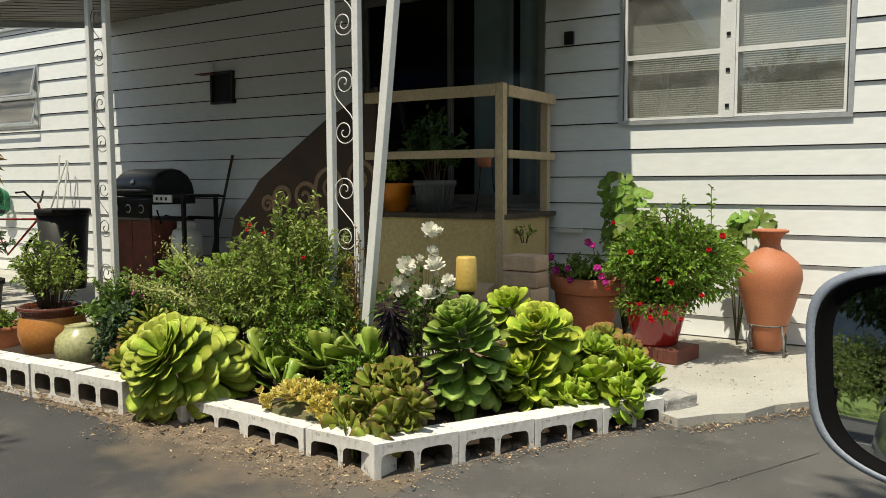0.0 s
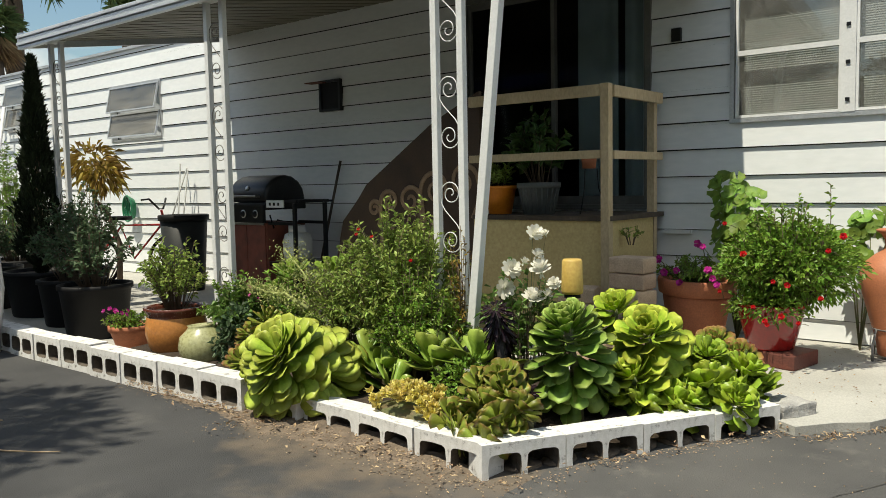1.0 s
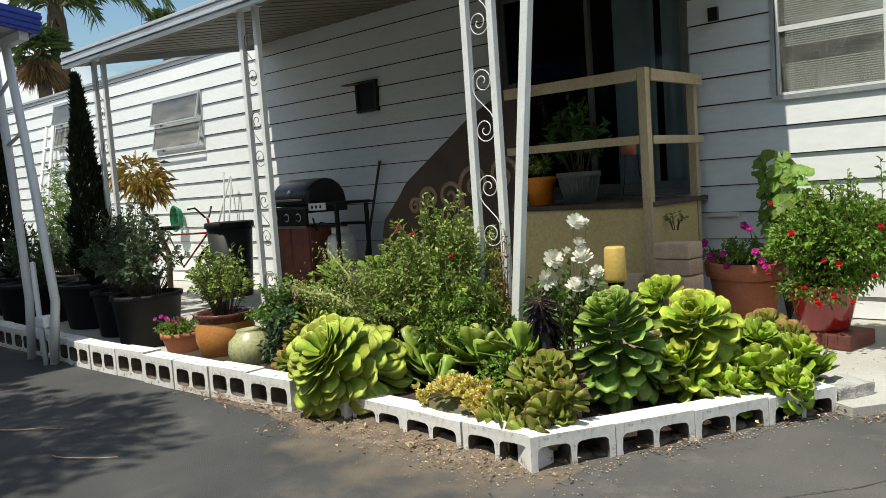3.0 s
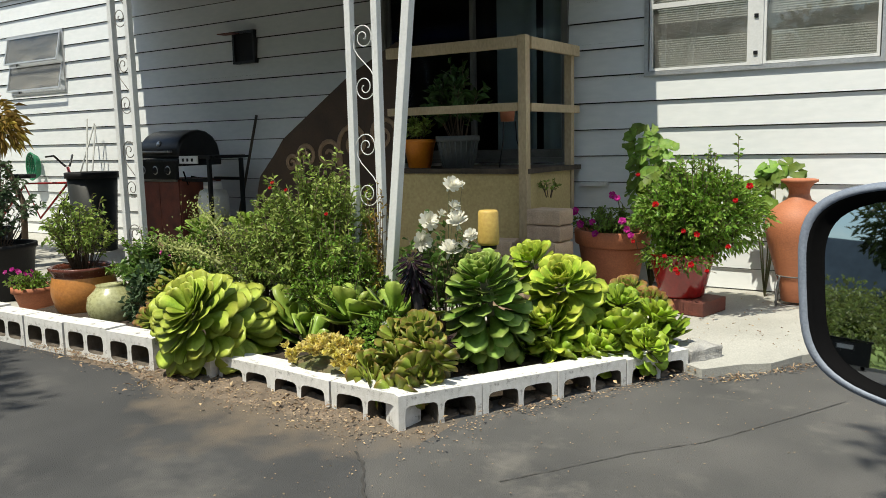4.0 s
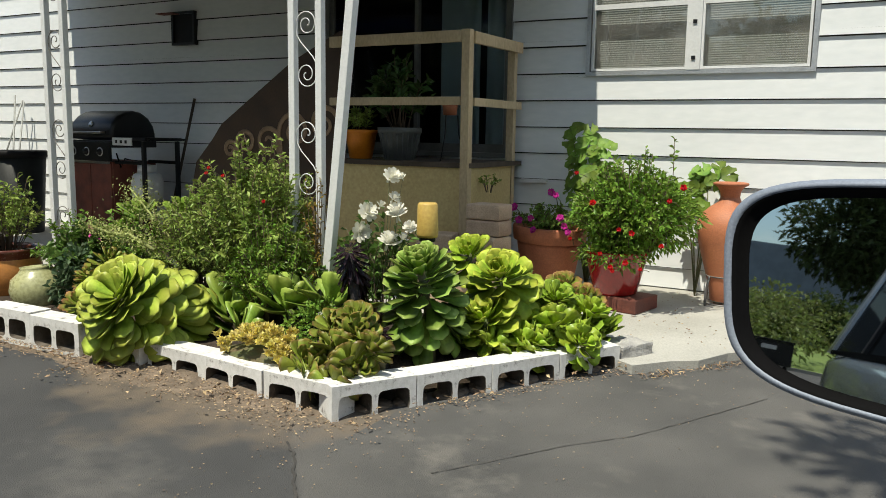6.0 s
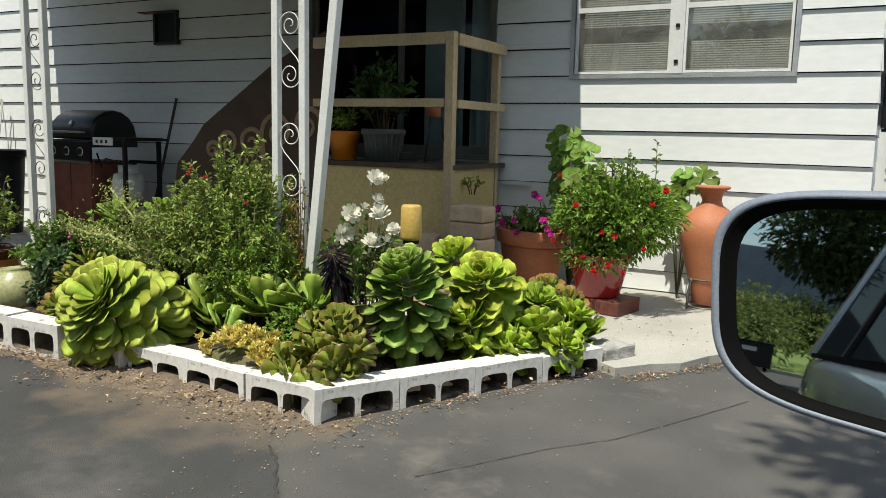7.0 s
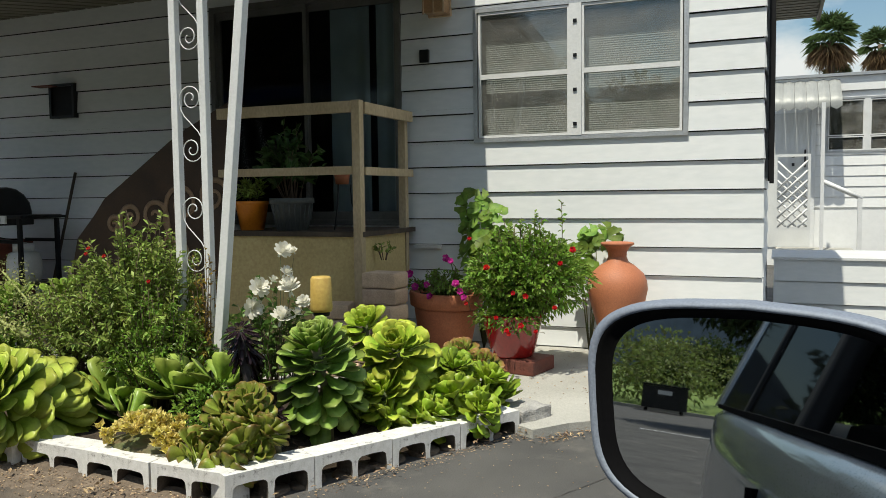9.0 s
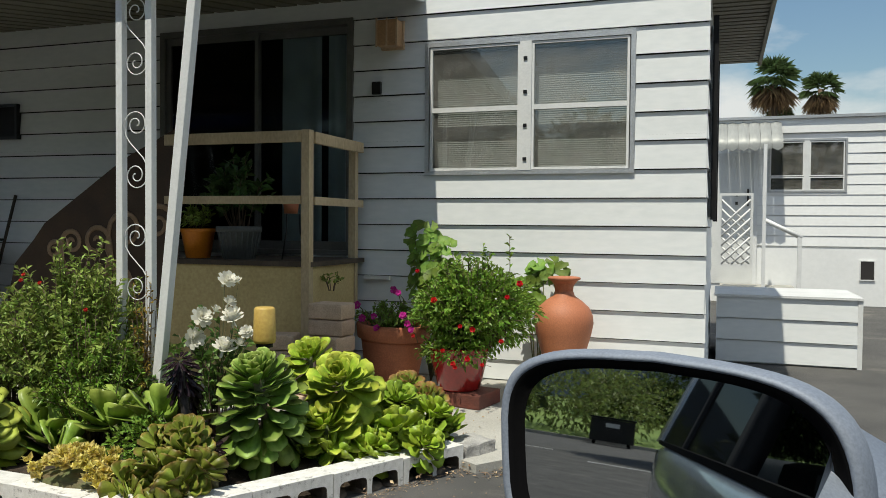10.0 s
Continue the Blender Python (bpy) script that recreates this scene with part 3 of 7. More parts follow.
bm = bmesh.new()
for a, b, c, d in cut(X0, X1, 0.0, TOP, OPENINGS):
    box(bm, a, b, WY + 0.02, WY + 0.12, c, d)
wall_front = tagged(part("wall_front", bm, M["gap_shade"]), "white lap-sided front wall of the mobile home", "wall", kind="structure")

ROW, LINE0 = 0.2045, 0.402
rows = []
k = -2
while LINE0 + k * ROW < TOP:
    rows.append((max(0.046, LINE0 + k * ROW), min(TOP, LINE0 + (k + 1) * ROW)))
    k += 1


def lap_board(x0, x1, z0, z1, row, lip=0.022):
    """One lapped board, its lower edge standing proud and returned to the wall."""
    bm = bmesh.new()
    h = row[1] - row[0]
    n = max(1, int((x1 - x0) / 0.6))
    prev = None
    for i in range(n + 1):
        x = x0 + (x1 - x0) * i / n
        w = 0.0025 * noise.noise(Vector((x * 0.9, row[0] * 7, 3)))
        y0 = -lip + (lip - 0.004) * (z0 - row[0]) / h + w
        y1 = -lip + (lip - 0.004) * (z1 - row[0]) / h + w
        sag = 0.003 * noise.noise(Vector((x * 0.7, row[0] * 5, 8)))
        zb = z0 + (0.008 if abs(z0 - row[0]) < 1e-4 else 0.0)
        ring = [bm.verts.new((x, 0.004, zb + sag + 0.004)), bm.verts.new((x, y0, zb + sag)), bm.verts.new((x, y1, z1 + sag * 0.5)), bm.verts.new((x, 0.004, z1))]
        if prev:
            for q in range(4):
                bm.faces.new((prev[q], prev[(q + 1) % 4], ring[(q + 1) % 4], ring[q]))
        else:
            bm.faces.new(ring)
        prev = ring
    bm.faces.new(list(reversed(prev)))
    bmesh.ops.recalc_face_normals(bm, faces=bm.faces)
    return bm


for z0, z1 in rows:
    for a, b, c, d in cut(X0, X1 + 0.012, z0, z1, OPENINGS):
        b += 0.014 * noise.noise(Vector((z0 * 9, 2, 1))) if b > X1 else 0.0
        part("board", lap_board(a, b, c, d, (z0, z1)), M["siding"], wall_front, at=pose(0, WY, 0))

# back, side and roof of the home
bm = boxes((X0, X0 + 0.1, WY + 0.12, WY + 3.3, 0, TOP), (X0, X1, WY + 3.3, WY + 3.4, 0, TOP))
tagged(part("wall_back", bm, M["white_paint"]), "plain white back wall of the mobile home", "wall", kind="structure")
SIDE_END = 8.72
bm = boxes((X1 - 0.1, X1, WY + 0.12, SIDE_END, 0, TOP))
wall_side = tagged(part("wall_side", bm, M["gap_shade"]), "white lap-sided end wall of the mobile home", "wall", kind="structure")
for z0, z1 in rows:
    for a, b, c, d in cut(WY + 0.0, SIDE_END, z0, z1, [(6.25, 7.9, 1.3, 2.72)]):
        # the end wall's boards run along y
        part("board", lap_board(a, b, c, d, (z0, z1), 0.017), M["siding"], wall_side, at=Matrix.Translation((X1, 0, 0)) @ Matrix.Rotation(math.pi / 2, 4, "Z") @ Matrix.Translation((0, -0.002, 0)))
bm = boxes((X0 - 0.1, -8.3, WY - 0.05, WY + 3.5, TOP, TOP + 0.035), (-8.3, X1 - 0.1, WY + 0.02, WY + 3.5, TOP, TOP + 0.07))
tagged(part("roof", bm, M["alu"]), "low metal roof of the mobile home", "roof", kind="structure")
# ribbed eave over the end wall
bm = bmesh.new()
y = WY + 0.02
while y < SIDE_END - 0.05:
    box(bm, X1 - 0.1, 0.58, y, y + 0.085, 2.90, 2.93)
    box(bm, X1 - 0.1, 0.58, y + 0.085, y + 0.12, 2.915, 2.93)
    y += 0.12
box(bm, 0.58, 0.61, WY + 0.02, SIDE_END, 2.86, 3.0)
box(bm, X1 - 0.1, 0.58, WY + 0.02, SIDE_END, 2.93, 2.99)
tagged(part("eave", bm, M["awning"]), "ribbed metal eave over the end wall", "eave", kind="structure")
# a room behind the openings, its indoor shade put into a near-black colour
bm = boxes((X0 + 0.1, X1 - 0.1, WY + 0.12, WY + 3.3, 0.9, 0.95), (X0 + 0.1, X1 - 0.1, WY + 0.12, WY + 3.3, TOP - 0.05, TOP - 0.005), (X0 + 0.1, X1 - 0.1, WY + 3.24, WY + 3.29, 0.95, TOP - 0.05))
tagged(part("interior", bm, M["dark_room"]), "room behind the windows, coloured near-black for indoor shade", "interior", kind="structure")

# ---- windows and sliding door ----
def window(name, x0, x1, z0, z1, panes, label, y=WY, blind=True, fr=0.045):
    """An aluminium window: outer frame, panes with their sashes, blinds behind."""
    w = thing(name, label, "window", kind="structure", at=pose(x0, y, z0))
    W, H = x1 - x0, z1 - z0
    part("window_frame", boxes((0, W, -0.03, 0.05, 0, fr * 0.7), (0, W, -0.03, 0.05, H - fr * 0.7, H), (0, fr * 0.7, -0.03, 0.05, fr * 0.7, H - fr * 0.7), (W - fr * 0.7, W, -0.03, 0.05, fr * 0.7, H - fr * 0.7)), M["alu"], w)
    for a, b, c, d in panes:
        s = part("sash", boxes((a, b, -0.022, 0.012, c, c + 0.018), (a, b, -0.022, 0.012, d - 0.018, d), (a, a + 0.018, -0.022, 0.012, c + 0.018, d - 0.018), (b - 0.018, b, -0.022, 0.012, c + 0.018, d - 0.018)), M["white_paint"], w)
        g = part("pane", boxes((a + 0.018, b - 0.018, -0.006, -0.002, c + 0.018, d - 0.018)), M["dusty_glass"], s)
        g.visible_shadow = False
    if blind:
        me = mesh_of(boxes((0.03, W - 0.03, -0.009, 0.009, -0.0008, 0.0008)), "slat", M["blind"])
        n = int((H - 0.08) / 0.016)
        b = part("blind", boxes((0.03, W - 0.03, 0.06, 0.09, H - 0.06, H - 0.03)), M["blind"], w)
        for i in range(n):
            piece("slat", me, b, Matrix.Translation((0, 0.075, 0.04 + i * 0.016)) @ Matrix.Rotation(radians(68), 4, "X"))
    return w


win = window("window_1", -1.94, -0.34, 1.61, 2.63, [(0.04, 0.755, 0.50, 0.985), (0.04, 0.755, 0.035, 0.50), (0.845, 1.56, 0.50, 0.985), (0.845, 1.56, 0.035, 0.50)], "double aluminium window with blinds behind dusty glass")
part("mullion", boxes((0.755, 0.845, -0.034, 0.03, 0.03, 0.99)), M["white_paint"], win)
for i in range(4):
    part("catch", boxes((0.785, 0.812, -0.042, -0.0345, 0.1 + i * 0.25, 0.125 + i * 0.25)), M["black_metal"], win)
lw = window("window_2", -10.72, -9.43, 1.88, 2.66, [], "aluminium awning window with tilted open panes", blind=False)
lw3 = window("window_3", -14.05, -13.2, 2.2, 2.98, [], "small aluminium awning window with tilted open panes", blind=False)
for w, wide, high in ((lw, 1.29, 0.78), (lw3, 0.85, 0.78)):
    for lo, hi in ((high * 0.5, high - 0.03), (0.04, high * 0.5 - 0.01)):
        tilt = Matrix.Translation((0, -0.025, hi)) @ Matrix.Rotation(radians(-13), 4, "X")
        hh = hi - lo
        s = part("sash", boxes((0.03, wide - 0.03, -0.015, 0.005, -0.02, 0), (0.03, wide - 0.03, -0.015, 0.005, -hh, -hh + 0.02), (0.03, 0.05, -0.015, 0.005, -hh + 0.02, -0.02), (wide - 0.05, wide - 0.03, -0.015, 0.005, -hh + 0.02, -0.02)), M["alu"], w, at=tilt)
        part("pane", boxes((0.05, wide - 0.05, -0.007, -0.003, -hh + 0.02, -0.02)), M["dusty_glass"], s).visible_shadow = False
    bm = bmesh.new()
    n = int(wide / 0.035)
    pts = [(0.03 + (wide - 0.06) * i / n, 0.07 + 0.012 * math.sin(i * 2.1)) for i in range(n + 1)]
    a = [bm.verts.new((x, y, 0.02)) for x, y in pts]
    b = [bm.verts.new((x, y, high * 0.95)) for x, y in pts]
    for i in range(n):
        bm.faces.new((a[i], a[i + 1], b[i + 1], b[i])).smooth = True
    part("curtain", bm, M["curtain"], w)

door = thing("door_1", "aluminium sliding glass door with pale curtains inside", "door", kind="structure", at=pose(-4.42, WY, 0.97))
DW, DH = 1.86, 1.91
part("door_frame", boxes((0, DW, -0.035, 0.08, DH - 0.05, DH), (0, DW, -0.035, 0.08, 0, 0.04), (0, 0.05, -0.035, 0.08, 0.04, DH - 0.05), (DW - 0.05, DW, -0.035, 0.08, 0.04, DH - 0.05)), M["shade_alu"], door)
for a, b, y in ((0.05, 0.97, 0.0), (0.93, 1.81, 0.035)):
    s = part("door_leaf", boxes((a, b, y, y + 0.025, 0.04, 0.11), (a, b, y, y + 0.025, DH - 0.11, DH - 0.05), (a, a + 0.035, y, y + 0.025, 0.11, DH - 0.11), (b - 0.035, b, y, y + 0.025, 0.11, DH - 0.11)), M["shade_alu"], door)
    part("pane", boxes((a + 0.05, b - 0.05, y + 0.01, y + 0.014, 0.11, DH - 0.11)), M["glass"], s).visible_shadow = False


def curtain_mesh(x0, x1, z0, z1, y, fold=0.035, deep=0.02):
    bm = bmesh.new()
    n = max(6, int((x1 - x0) / 0.012))
    pts = [(x0 + (x1 - x0) * i / n, y + deep * math.sin((x0 + (x1 - x0) * i / n) / fold) + 0.3 * deep * math.sin(i * 0.37)) for i in range(n + 1)]
    a, b = [bm.verts.new((p, q, z0)) for p, q in pts], [bm.verts.new((p, q, z1)) for p, q in pts]
    for i in range(n):
        bm.faces.new((a[i], a[i + 1], b[i + 1], b[i])).smooth = True
    return bm


part("curtain", curtain_mesh(1.14, 1.52, 0.05, DH - 0.06, 0.13, 0.05, 0.03), M["curtain"], door)
part("curtain", curtain_mesh(1.56, 1.76, 0.05, DH - 0.06, 0.12, 0.03), M["curtain"], door)

# ---- patio awning on wrought-iron posts ----
AX0, AX1, AY0 = -8.03, -1.985, 3.36
AXF = -7.77                                       # the far end is cut askew: shorter at the front


def awning_z(y):
    return 2.62 + (y - AY0) * (3.02 - 2.62) / (WY - AY0)


awning = thing("patio_awning", "ribbed metal patio awning with silver fascia on iron posts", "awning")
x = AX0
while x < AX1 - 0.01:
    bm = bmesh.new()
    for a, b, up in ((x, min(x + 0.15, AX1), 0.0), (min(x + 0.15, AX1), min(x + 0.2, AX1), 0.03)):
        if b - a < 0.004:
            continue
        vs = []
        for yy in (AY0, WY + 0.018):
            low = AXF if yy == AY0 else AX0
            for dz in (0, 0.035):
                vs += [bm.verts.new((max(a, low), yy, awning_z(yy) + up + dz)), bm.verts.new((max(b, low + 0.002), yy, awning_z(yy) + up + dz))]
        for q in ((0, 1, 5, 4), (2, 6, 7, 3), (0, 2, 3, 1), (4, 5, 7, 6), (0, 4, 6, 2), (1, 3, 7, 5)):
            bm.faces.new([vs[i] for i in q])
    bmesh.ops.recalc_face_normals(bm, faces=bm.faces)
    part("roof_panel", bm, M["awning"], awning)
    x += 0.2
# fascia in four stepped ridges
for i in range(4):
    part("fascia", boxes((AXF - 0.02, AX1 + 0.02, AY0 - 0.045 - 0.014 * (i % 2), AY0 - 0.004, 2.545 + i * 0.034, 2.545 + i * 0.034 + 0.027), bevel=0.004), M["fascia"], awning)
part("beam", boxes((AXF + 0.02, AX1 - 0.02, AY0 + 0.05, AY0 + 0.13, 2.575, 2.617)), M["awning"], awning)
for xe, skew in ((AX0 - 0.035, AXF - AX0), (AX1 + 0.004, 0.0)):
    bm = bmesh.new()
    vs = []
    for yy in (AY0 - 0.04, WY + 0.018):
        for dz in (-0.06, 0.09):
            xq = xe + (skew if yy < AY0 else 0.0)
            vs += [bm.verts.new((xq, yy, awning_z(yy) + dz)), bm.verts.new((xq + 0.03, yy, awning_z(yy) + dz))]
    for q in ((0, 1, 5, 4), (2, 6, 7, 3), (0, 2, 3, 1), (4, 5, 7, 6), (0, 4, 6, 2), (1, 3, 7, 5)):
        bm.faces.new([vs[i] for i in q])
    part("end_trim", bm, M["fascia"], awning)


def scroll(bm, x, z, w, h):
    """An S-scroll of thin rod with a coil at each end, between two legs."""
    r = w * 0.5
    pts = []
    for i in range(30):
        t = i / 29
        a = 3 * math.pi - (1 - t) * 3.3 * math.pi        # unwinds over the top to the near leg
        q = 0.009 + (r - 0.009) * t ** 0.8
        pts.append(Vector((q * math.cos(a), 0, q * math.sin(a))))
    top = [Vector((x, 0, z + h - r)) + p for p in pts]
    low = [Vector((x, 0, z + r)) - p for p in pts]
    a, b = top[-1], low[-1]
    mid = [a.lerp(b, t) + Vector((r * 0.35 * math.sin(2 * math.pi * t) * -1, 0, 0)) for t in (0.2, 0.35, 0.5, 0.65, 0.8)]
    tube(bm, top + mid + list(reversed(low)), 0.0034, 5)


def iron_post(x, w, top, leg=0.021):
    p = thing("awning_post", "white wrought-iron awning post with scrollwork", "post", "awning posts", at=pose(x, 3.45, 0.045))
    for s in (-1, 1):
        part("leg", boxes((s * w / 2 - leg, s * w / 2 + leg, -leg, leg, 0, top - 0.045), bevel=0.004), M["white_paint"], p)
    z = 0.155
    while z < top - 0.4:
        bm = bmesh.new()
        scroll(bm, 0, z, w - 2 * leg, 0.42)
        # far scrolls use the dark iron colour to stand for their shade
        part("scroll", bm, M["iron"] if x < -3.5 else M["white_paint"], p)
        z += 0.60
    part("cap_plate", boxes((-w / 2 - 0.04, w / 2 + 0.04, -0.035, 0.035, top - 0.05, top - 0.046)), M["white_paint"], p)
    return p


iron_post(-2.70, 0.19, 2.572)
iron_post(-4.88, 0.19, 2.572)
iron_post(-7.32, 0.19, 2.572)
lean = thing("leaning_post", "white square tube leaning beside the iron post", "post", at=pose(-2.555, 3.40, 0.045))
bm = bmesh.new()
box(bm, -0.026, 0.026, -0.026, 0.026, 0, 2.528, bevel=0.006)
bmesh.ops.transform(bm, matrix=Matrix.Shear("XY", 4, (0.112, 0.0)), verts=bm.verts)
part("tube", bm, M["white_paint"], lean)

# ---- porch: deck, panels, rails, stair side ----
porch = thing("porch", "raised wooden porch with beige panels and rails", "porch")
part("deck", boxes((-3.66, -2.45, 4.93, WY - 0.024, 0.92, 0.955)), M["dark_wood"], porch)
part("front_panel", boxes((-3.66, -2.53, 4.95, 4.97, 0.05, 0.918)), M["beige_panel"], porch)
part("side_panel", boxes((-2.50, -2.48, 5.0, 5.69, 0.05, 0.918)), M["beige_panel"], porch)
part("rail_post", boxes((-2.515, -2.452, 4.905, 4.97, 0.40, 1.88), bevel=0.004), M["beige_wood"], porch)
part("post_foot", boxes((-2.51, -2.457, 4.91, 4.965, 0.045, 0.398)), M["dark_wood"], porch)
part("rail_post", boxes((-2.535, -2.475, 5.70, 5.755, 0.56, 1.80), bevel=0.004), M["beige_wood"], porch)
for z0, z1 in ((1.795, 1.875), (1.362, 1.42)):
    part("rail", boxes((-3.66, -2.517, 4.90, 4.935, z0, z1), bevel=0.003), M["beige_wood"], porch)
    part("rail", boxes((-2.473, -2.438, 4.972, 5.775, z0 - 0.005, z1 - 0.005), bevel=0.003), M["beige_wood"], porch)
stair = thing("stair_side", "brown stair side panel painted with tan scrolls", "stair")
outline = [(-3.62, 1.93), (-4.10, 1.71), (-4.88, 1.21), (-4.99, 1.08), (-5.19, 0.88), (-5.42, 0.05), (-3.62, 0.05)]
bm = bmesh.new()
a = [bm.verts.new((x, 4.985, z)) for x, z in outline]
b = [bm.verts.new((x, 5.02, z)) for x, z in outline]
bm.faces.new(a)
bm.faces.new(list(reversed(b)))
for i in range(len(a)):
    j = (i + 1) % len(a)
    bm.faces.new((a[i], b[i], b[j], a[j]))
bmesh.ops.recalc_face_normals(bm, faces=bm.faces)
part("panel", bm, M["brown_panel"], stair)
for i, (x, z, r, f) in enumerate([(-4.78, 1.00, 0.075, 1), (-4.60, 1.06, 0.105, -1), (-4.36, 1.07, 0.13, 1), (-4.08, 1.16, 0.16, -1), (-3.78, 1.22, 0.15, 1), (-4.15, 0.78, 0.11, 1), (-4.6, 0.75, 0.10, -1)]):
    pts = []
    for q in range(24):
        a = q * 0.40
        rr = r * (1 - q / 27)
        pts.append((x + f * rr * math.cos(a), 4.981, z + rr * math.sin(a)))
    bm = bmesh.new()
    tube(bm, [(x + f * r * 0.6, 4.981, z - r * 2.0), (x + f * r * 1.1, 4.981, z - r * 0.9)] + pts, 0.024, 6, 0.55, 0.14)
    part("painted_scroll", bm, M["tan_paint"], stair)

# ---- block planter wall ----
def block_mesh(H, cell_z, cell_w, cell_h):
    """A hollow block lying on its side: two rounded cells run right through."""
    bm = bmesh.new()
    L, D = 0.390, 0.130
    N = 16
    front, back = {}, {}

    def v(store, x, z, y):
        key = (round(x, 4), round(z, 4))
        if key not in store:
            store[key] = bm.verts.new((x, y, z))
        return store[key]
    for half in (0, 1):
        x0, x1 = (0, L / 2) if half == 0 else (L / 2, L)
        cx, cz, hw, hh = (x0 + x1) / 2 + (0.008 if half == 0 else -0.008), cell_z, cell_w, cell_h
        outer, inner = [], []
        per = [(x0 + (x1 - x0) * i / 4, 0) for i in range(4)] + [(x1, H * i / 4) for i in range(4)] + [(x1 - (x1 - x0) * i / 4, H) for i in range(4)] + [(x0, H - H * i / 4) for i in range(4)]
        for i, (px, pz) in enumerate(per):
            outer.append((px, pz))
            a = math.atan2((pz - H / 2) / (H / 2), (px - (x0 + x1) / 2) / (L / 4))
            c, s = math.cos(a), math.sin(a)
            e = 0.42
            inner.append((cx + hw * math.copysign(abs(c) ** e, c), cz + hh * math.copysign(abs(s) ** e, s)))
        for i in range(N):
            j = (i + 1) % N
            fo = [v(front, *outer[i], 0), v(front, *outer[j], 0), v(front, *inner[j], 0), v(front, *inner[i], 0)]
            bo = [v(back, *outer[i], D), v(back, *outer[j], D), v(back, *inner[j], D), v(back, *inner[i], D)]
            bm.faces.new(fo)
            bm.faces.new(list(reversed(bo)))
            # cell walls get the dark colour that stands for inner shade
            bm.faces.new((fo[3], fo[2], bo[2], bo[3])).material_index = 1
            if not (half == 0 and 4 <= i < 8) and not (half == 1 and 12 <= i < 16):
                bm.faces.new((fo[1], fo[0], bo[0], bo[1]))
    bmesh.ops.recalc_face_normals(bm, faces=bm.faces)
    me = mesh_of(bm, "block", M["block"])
    me.materials.append(M["cell_shade"])
    return me


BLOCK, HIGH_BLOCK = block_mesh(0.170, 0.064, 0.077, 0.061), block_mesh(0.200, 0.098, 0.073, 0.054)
rng = random.Random(9)
planter = tagged(new("planter_wall"), "low edging wall of white-painted hollow concrete blocks", "planter wall", kind="structure")
for i in range(45):
    x = -2.09 - 0.40 * i
    y = (2.375 + 0.058 * (-1.70 - x) + (0.02 if i == 2 else 0) if i < 3 else 2.378 + 0.012 * max(0, i - 9) + (0.05 if i == 3 else 0)) + 0.006 * math.sin(i * 1.7)
    turn = -3.3 if i < 3 else 0.0
    piece("block", BLOCK if i < 4 else HIGH_BLOCK, planter, pose(x + rng.uniform(-0.004, 0.004), y, (-0.026 if i < 4 else -0.008) + rng.uniform(-0.005, 0.005) - (0.012 if i in (2, 3) else 0), 0, rng.uniform(-0.8, 0.8), rng.uniform(-1.2, 1.2) + turn))
ang = math.degrees(math.atan2(1.52, 0.83))
for i in range(4):
    f = i * 0.396
    piece("block", BLOCK, planter, pose(-1.70 + f * math.cos(radians(ang)), 2.36 + f * math.sin(radians(ang)), -0.024 - 0.008 * i, 0, 0.6 + rng.uniform(-0.6, 0.6), ang + rng.uniform(-1, 1)))
bm = boxes((0, 0.215, 0.005, 0.19, -0.02, 0.108), bevel=0.012)
bmesh.ops.subdivide_edges(bm, edges=list(bm.edges), cuts=4, use_grid_fill=True)
for v in bm.verts:
    v.co += Vector((noise.noise(v.co * 17), noise.noise(v.co * 17 + Vector((5, 0, 0))), noise.noise(v.co * 17 + Vector((0, 7, 0))))) * 0.011
end_block = tagged(part("end_block", bm, M["grey_block"], at=pose(-1.70 + 1.6 * math.cos(radians(ang)), 2.36 + 1.6 * math.sin(radians(ang)), 0, 0, 0, ang)), "weathered grey half block with flaking paint", "block", kind="structure")

# ---- blue carport ----
SLOPE = Matrix.Translation((0, 2.46, 2.53)) @ Matrix.Rotation(radians(-9.2), 4, "X") @ Matrix.Translation((0, -2.46, -2.53))
carport = thing("blue_carport", "carport roof with blue fascia on white paired posts", "carport")
CX1, CY1, CZ = -6.15, 2.46, 2.53
part("roof_panel", boxes((-24, CX1 - 0.045, -3.6, CY1 - 0.045, CZ + 0.02, CZ + 0.06)), M["carport_white"], carport, at=SLOPE)
part("edge_beam", boxes((-24, CX1 - 0.06, CY1 - 0.13, CY1 - 0.06, CZ - 0.05, CZ + 0.018)), M["carport_white"], carport)
for s in ((CX1 - 0.04, CX1, -3.6, CY1, CZ - 0.01, CZ + 0.15), (-24, CX1 - 0.042, CY1 - 0.04, CY1, CZ - 0.01, CZ + 0.15)):
    bm = boxes(s)
    x0, x1, y0, y1, z0, z1 = s
    for i in range(3):
        zz = z0 + 0.02 + i * 0.045
        box(bm, x0 + 0.001, x1 + 0.008, y0, y1 + 0.008, zz, zz + 0.03, bevel=0.006)
    part("fascia", bm, M["blue"], carport, at=SLOPE)
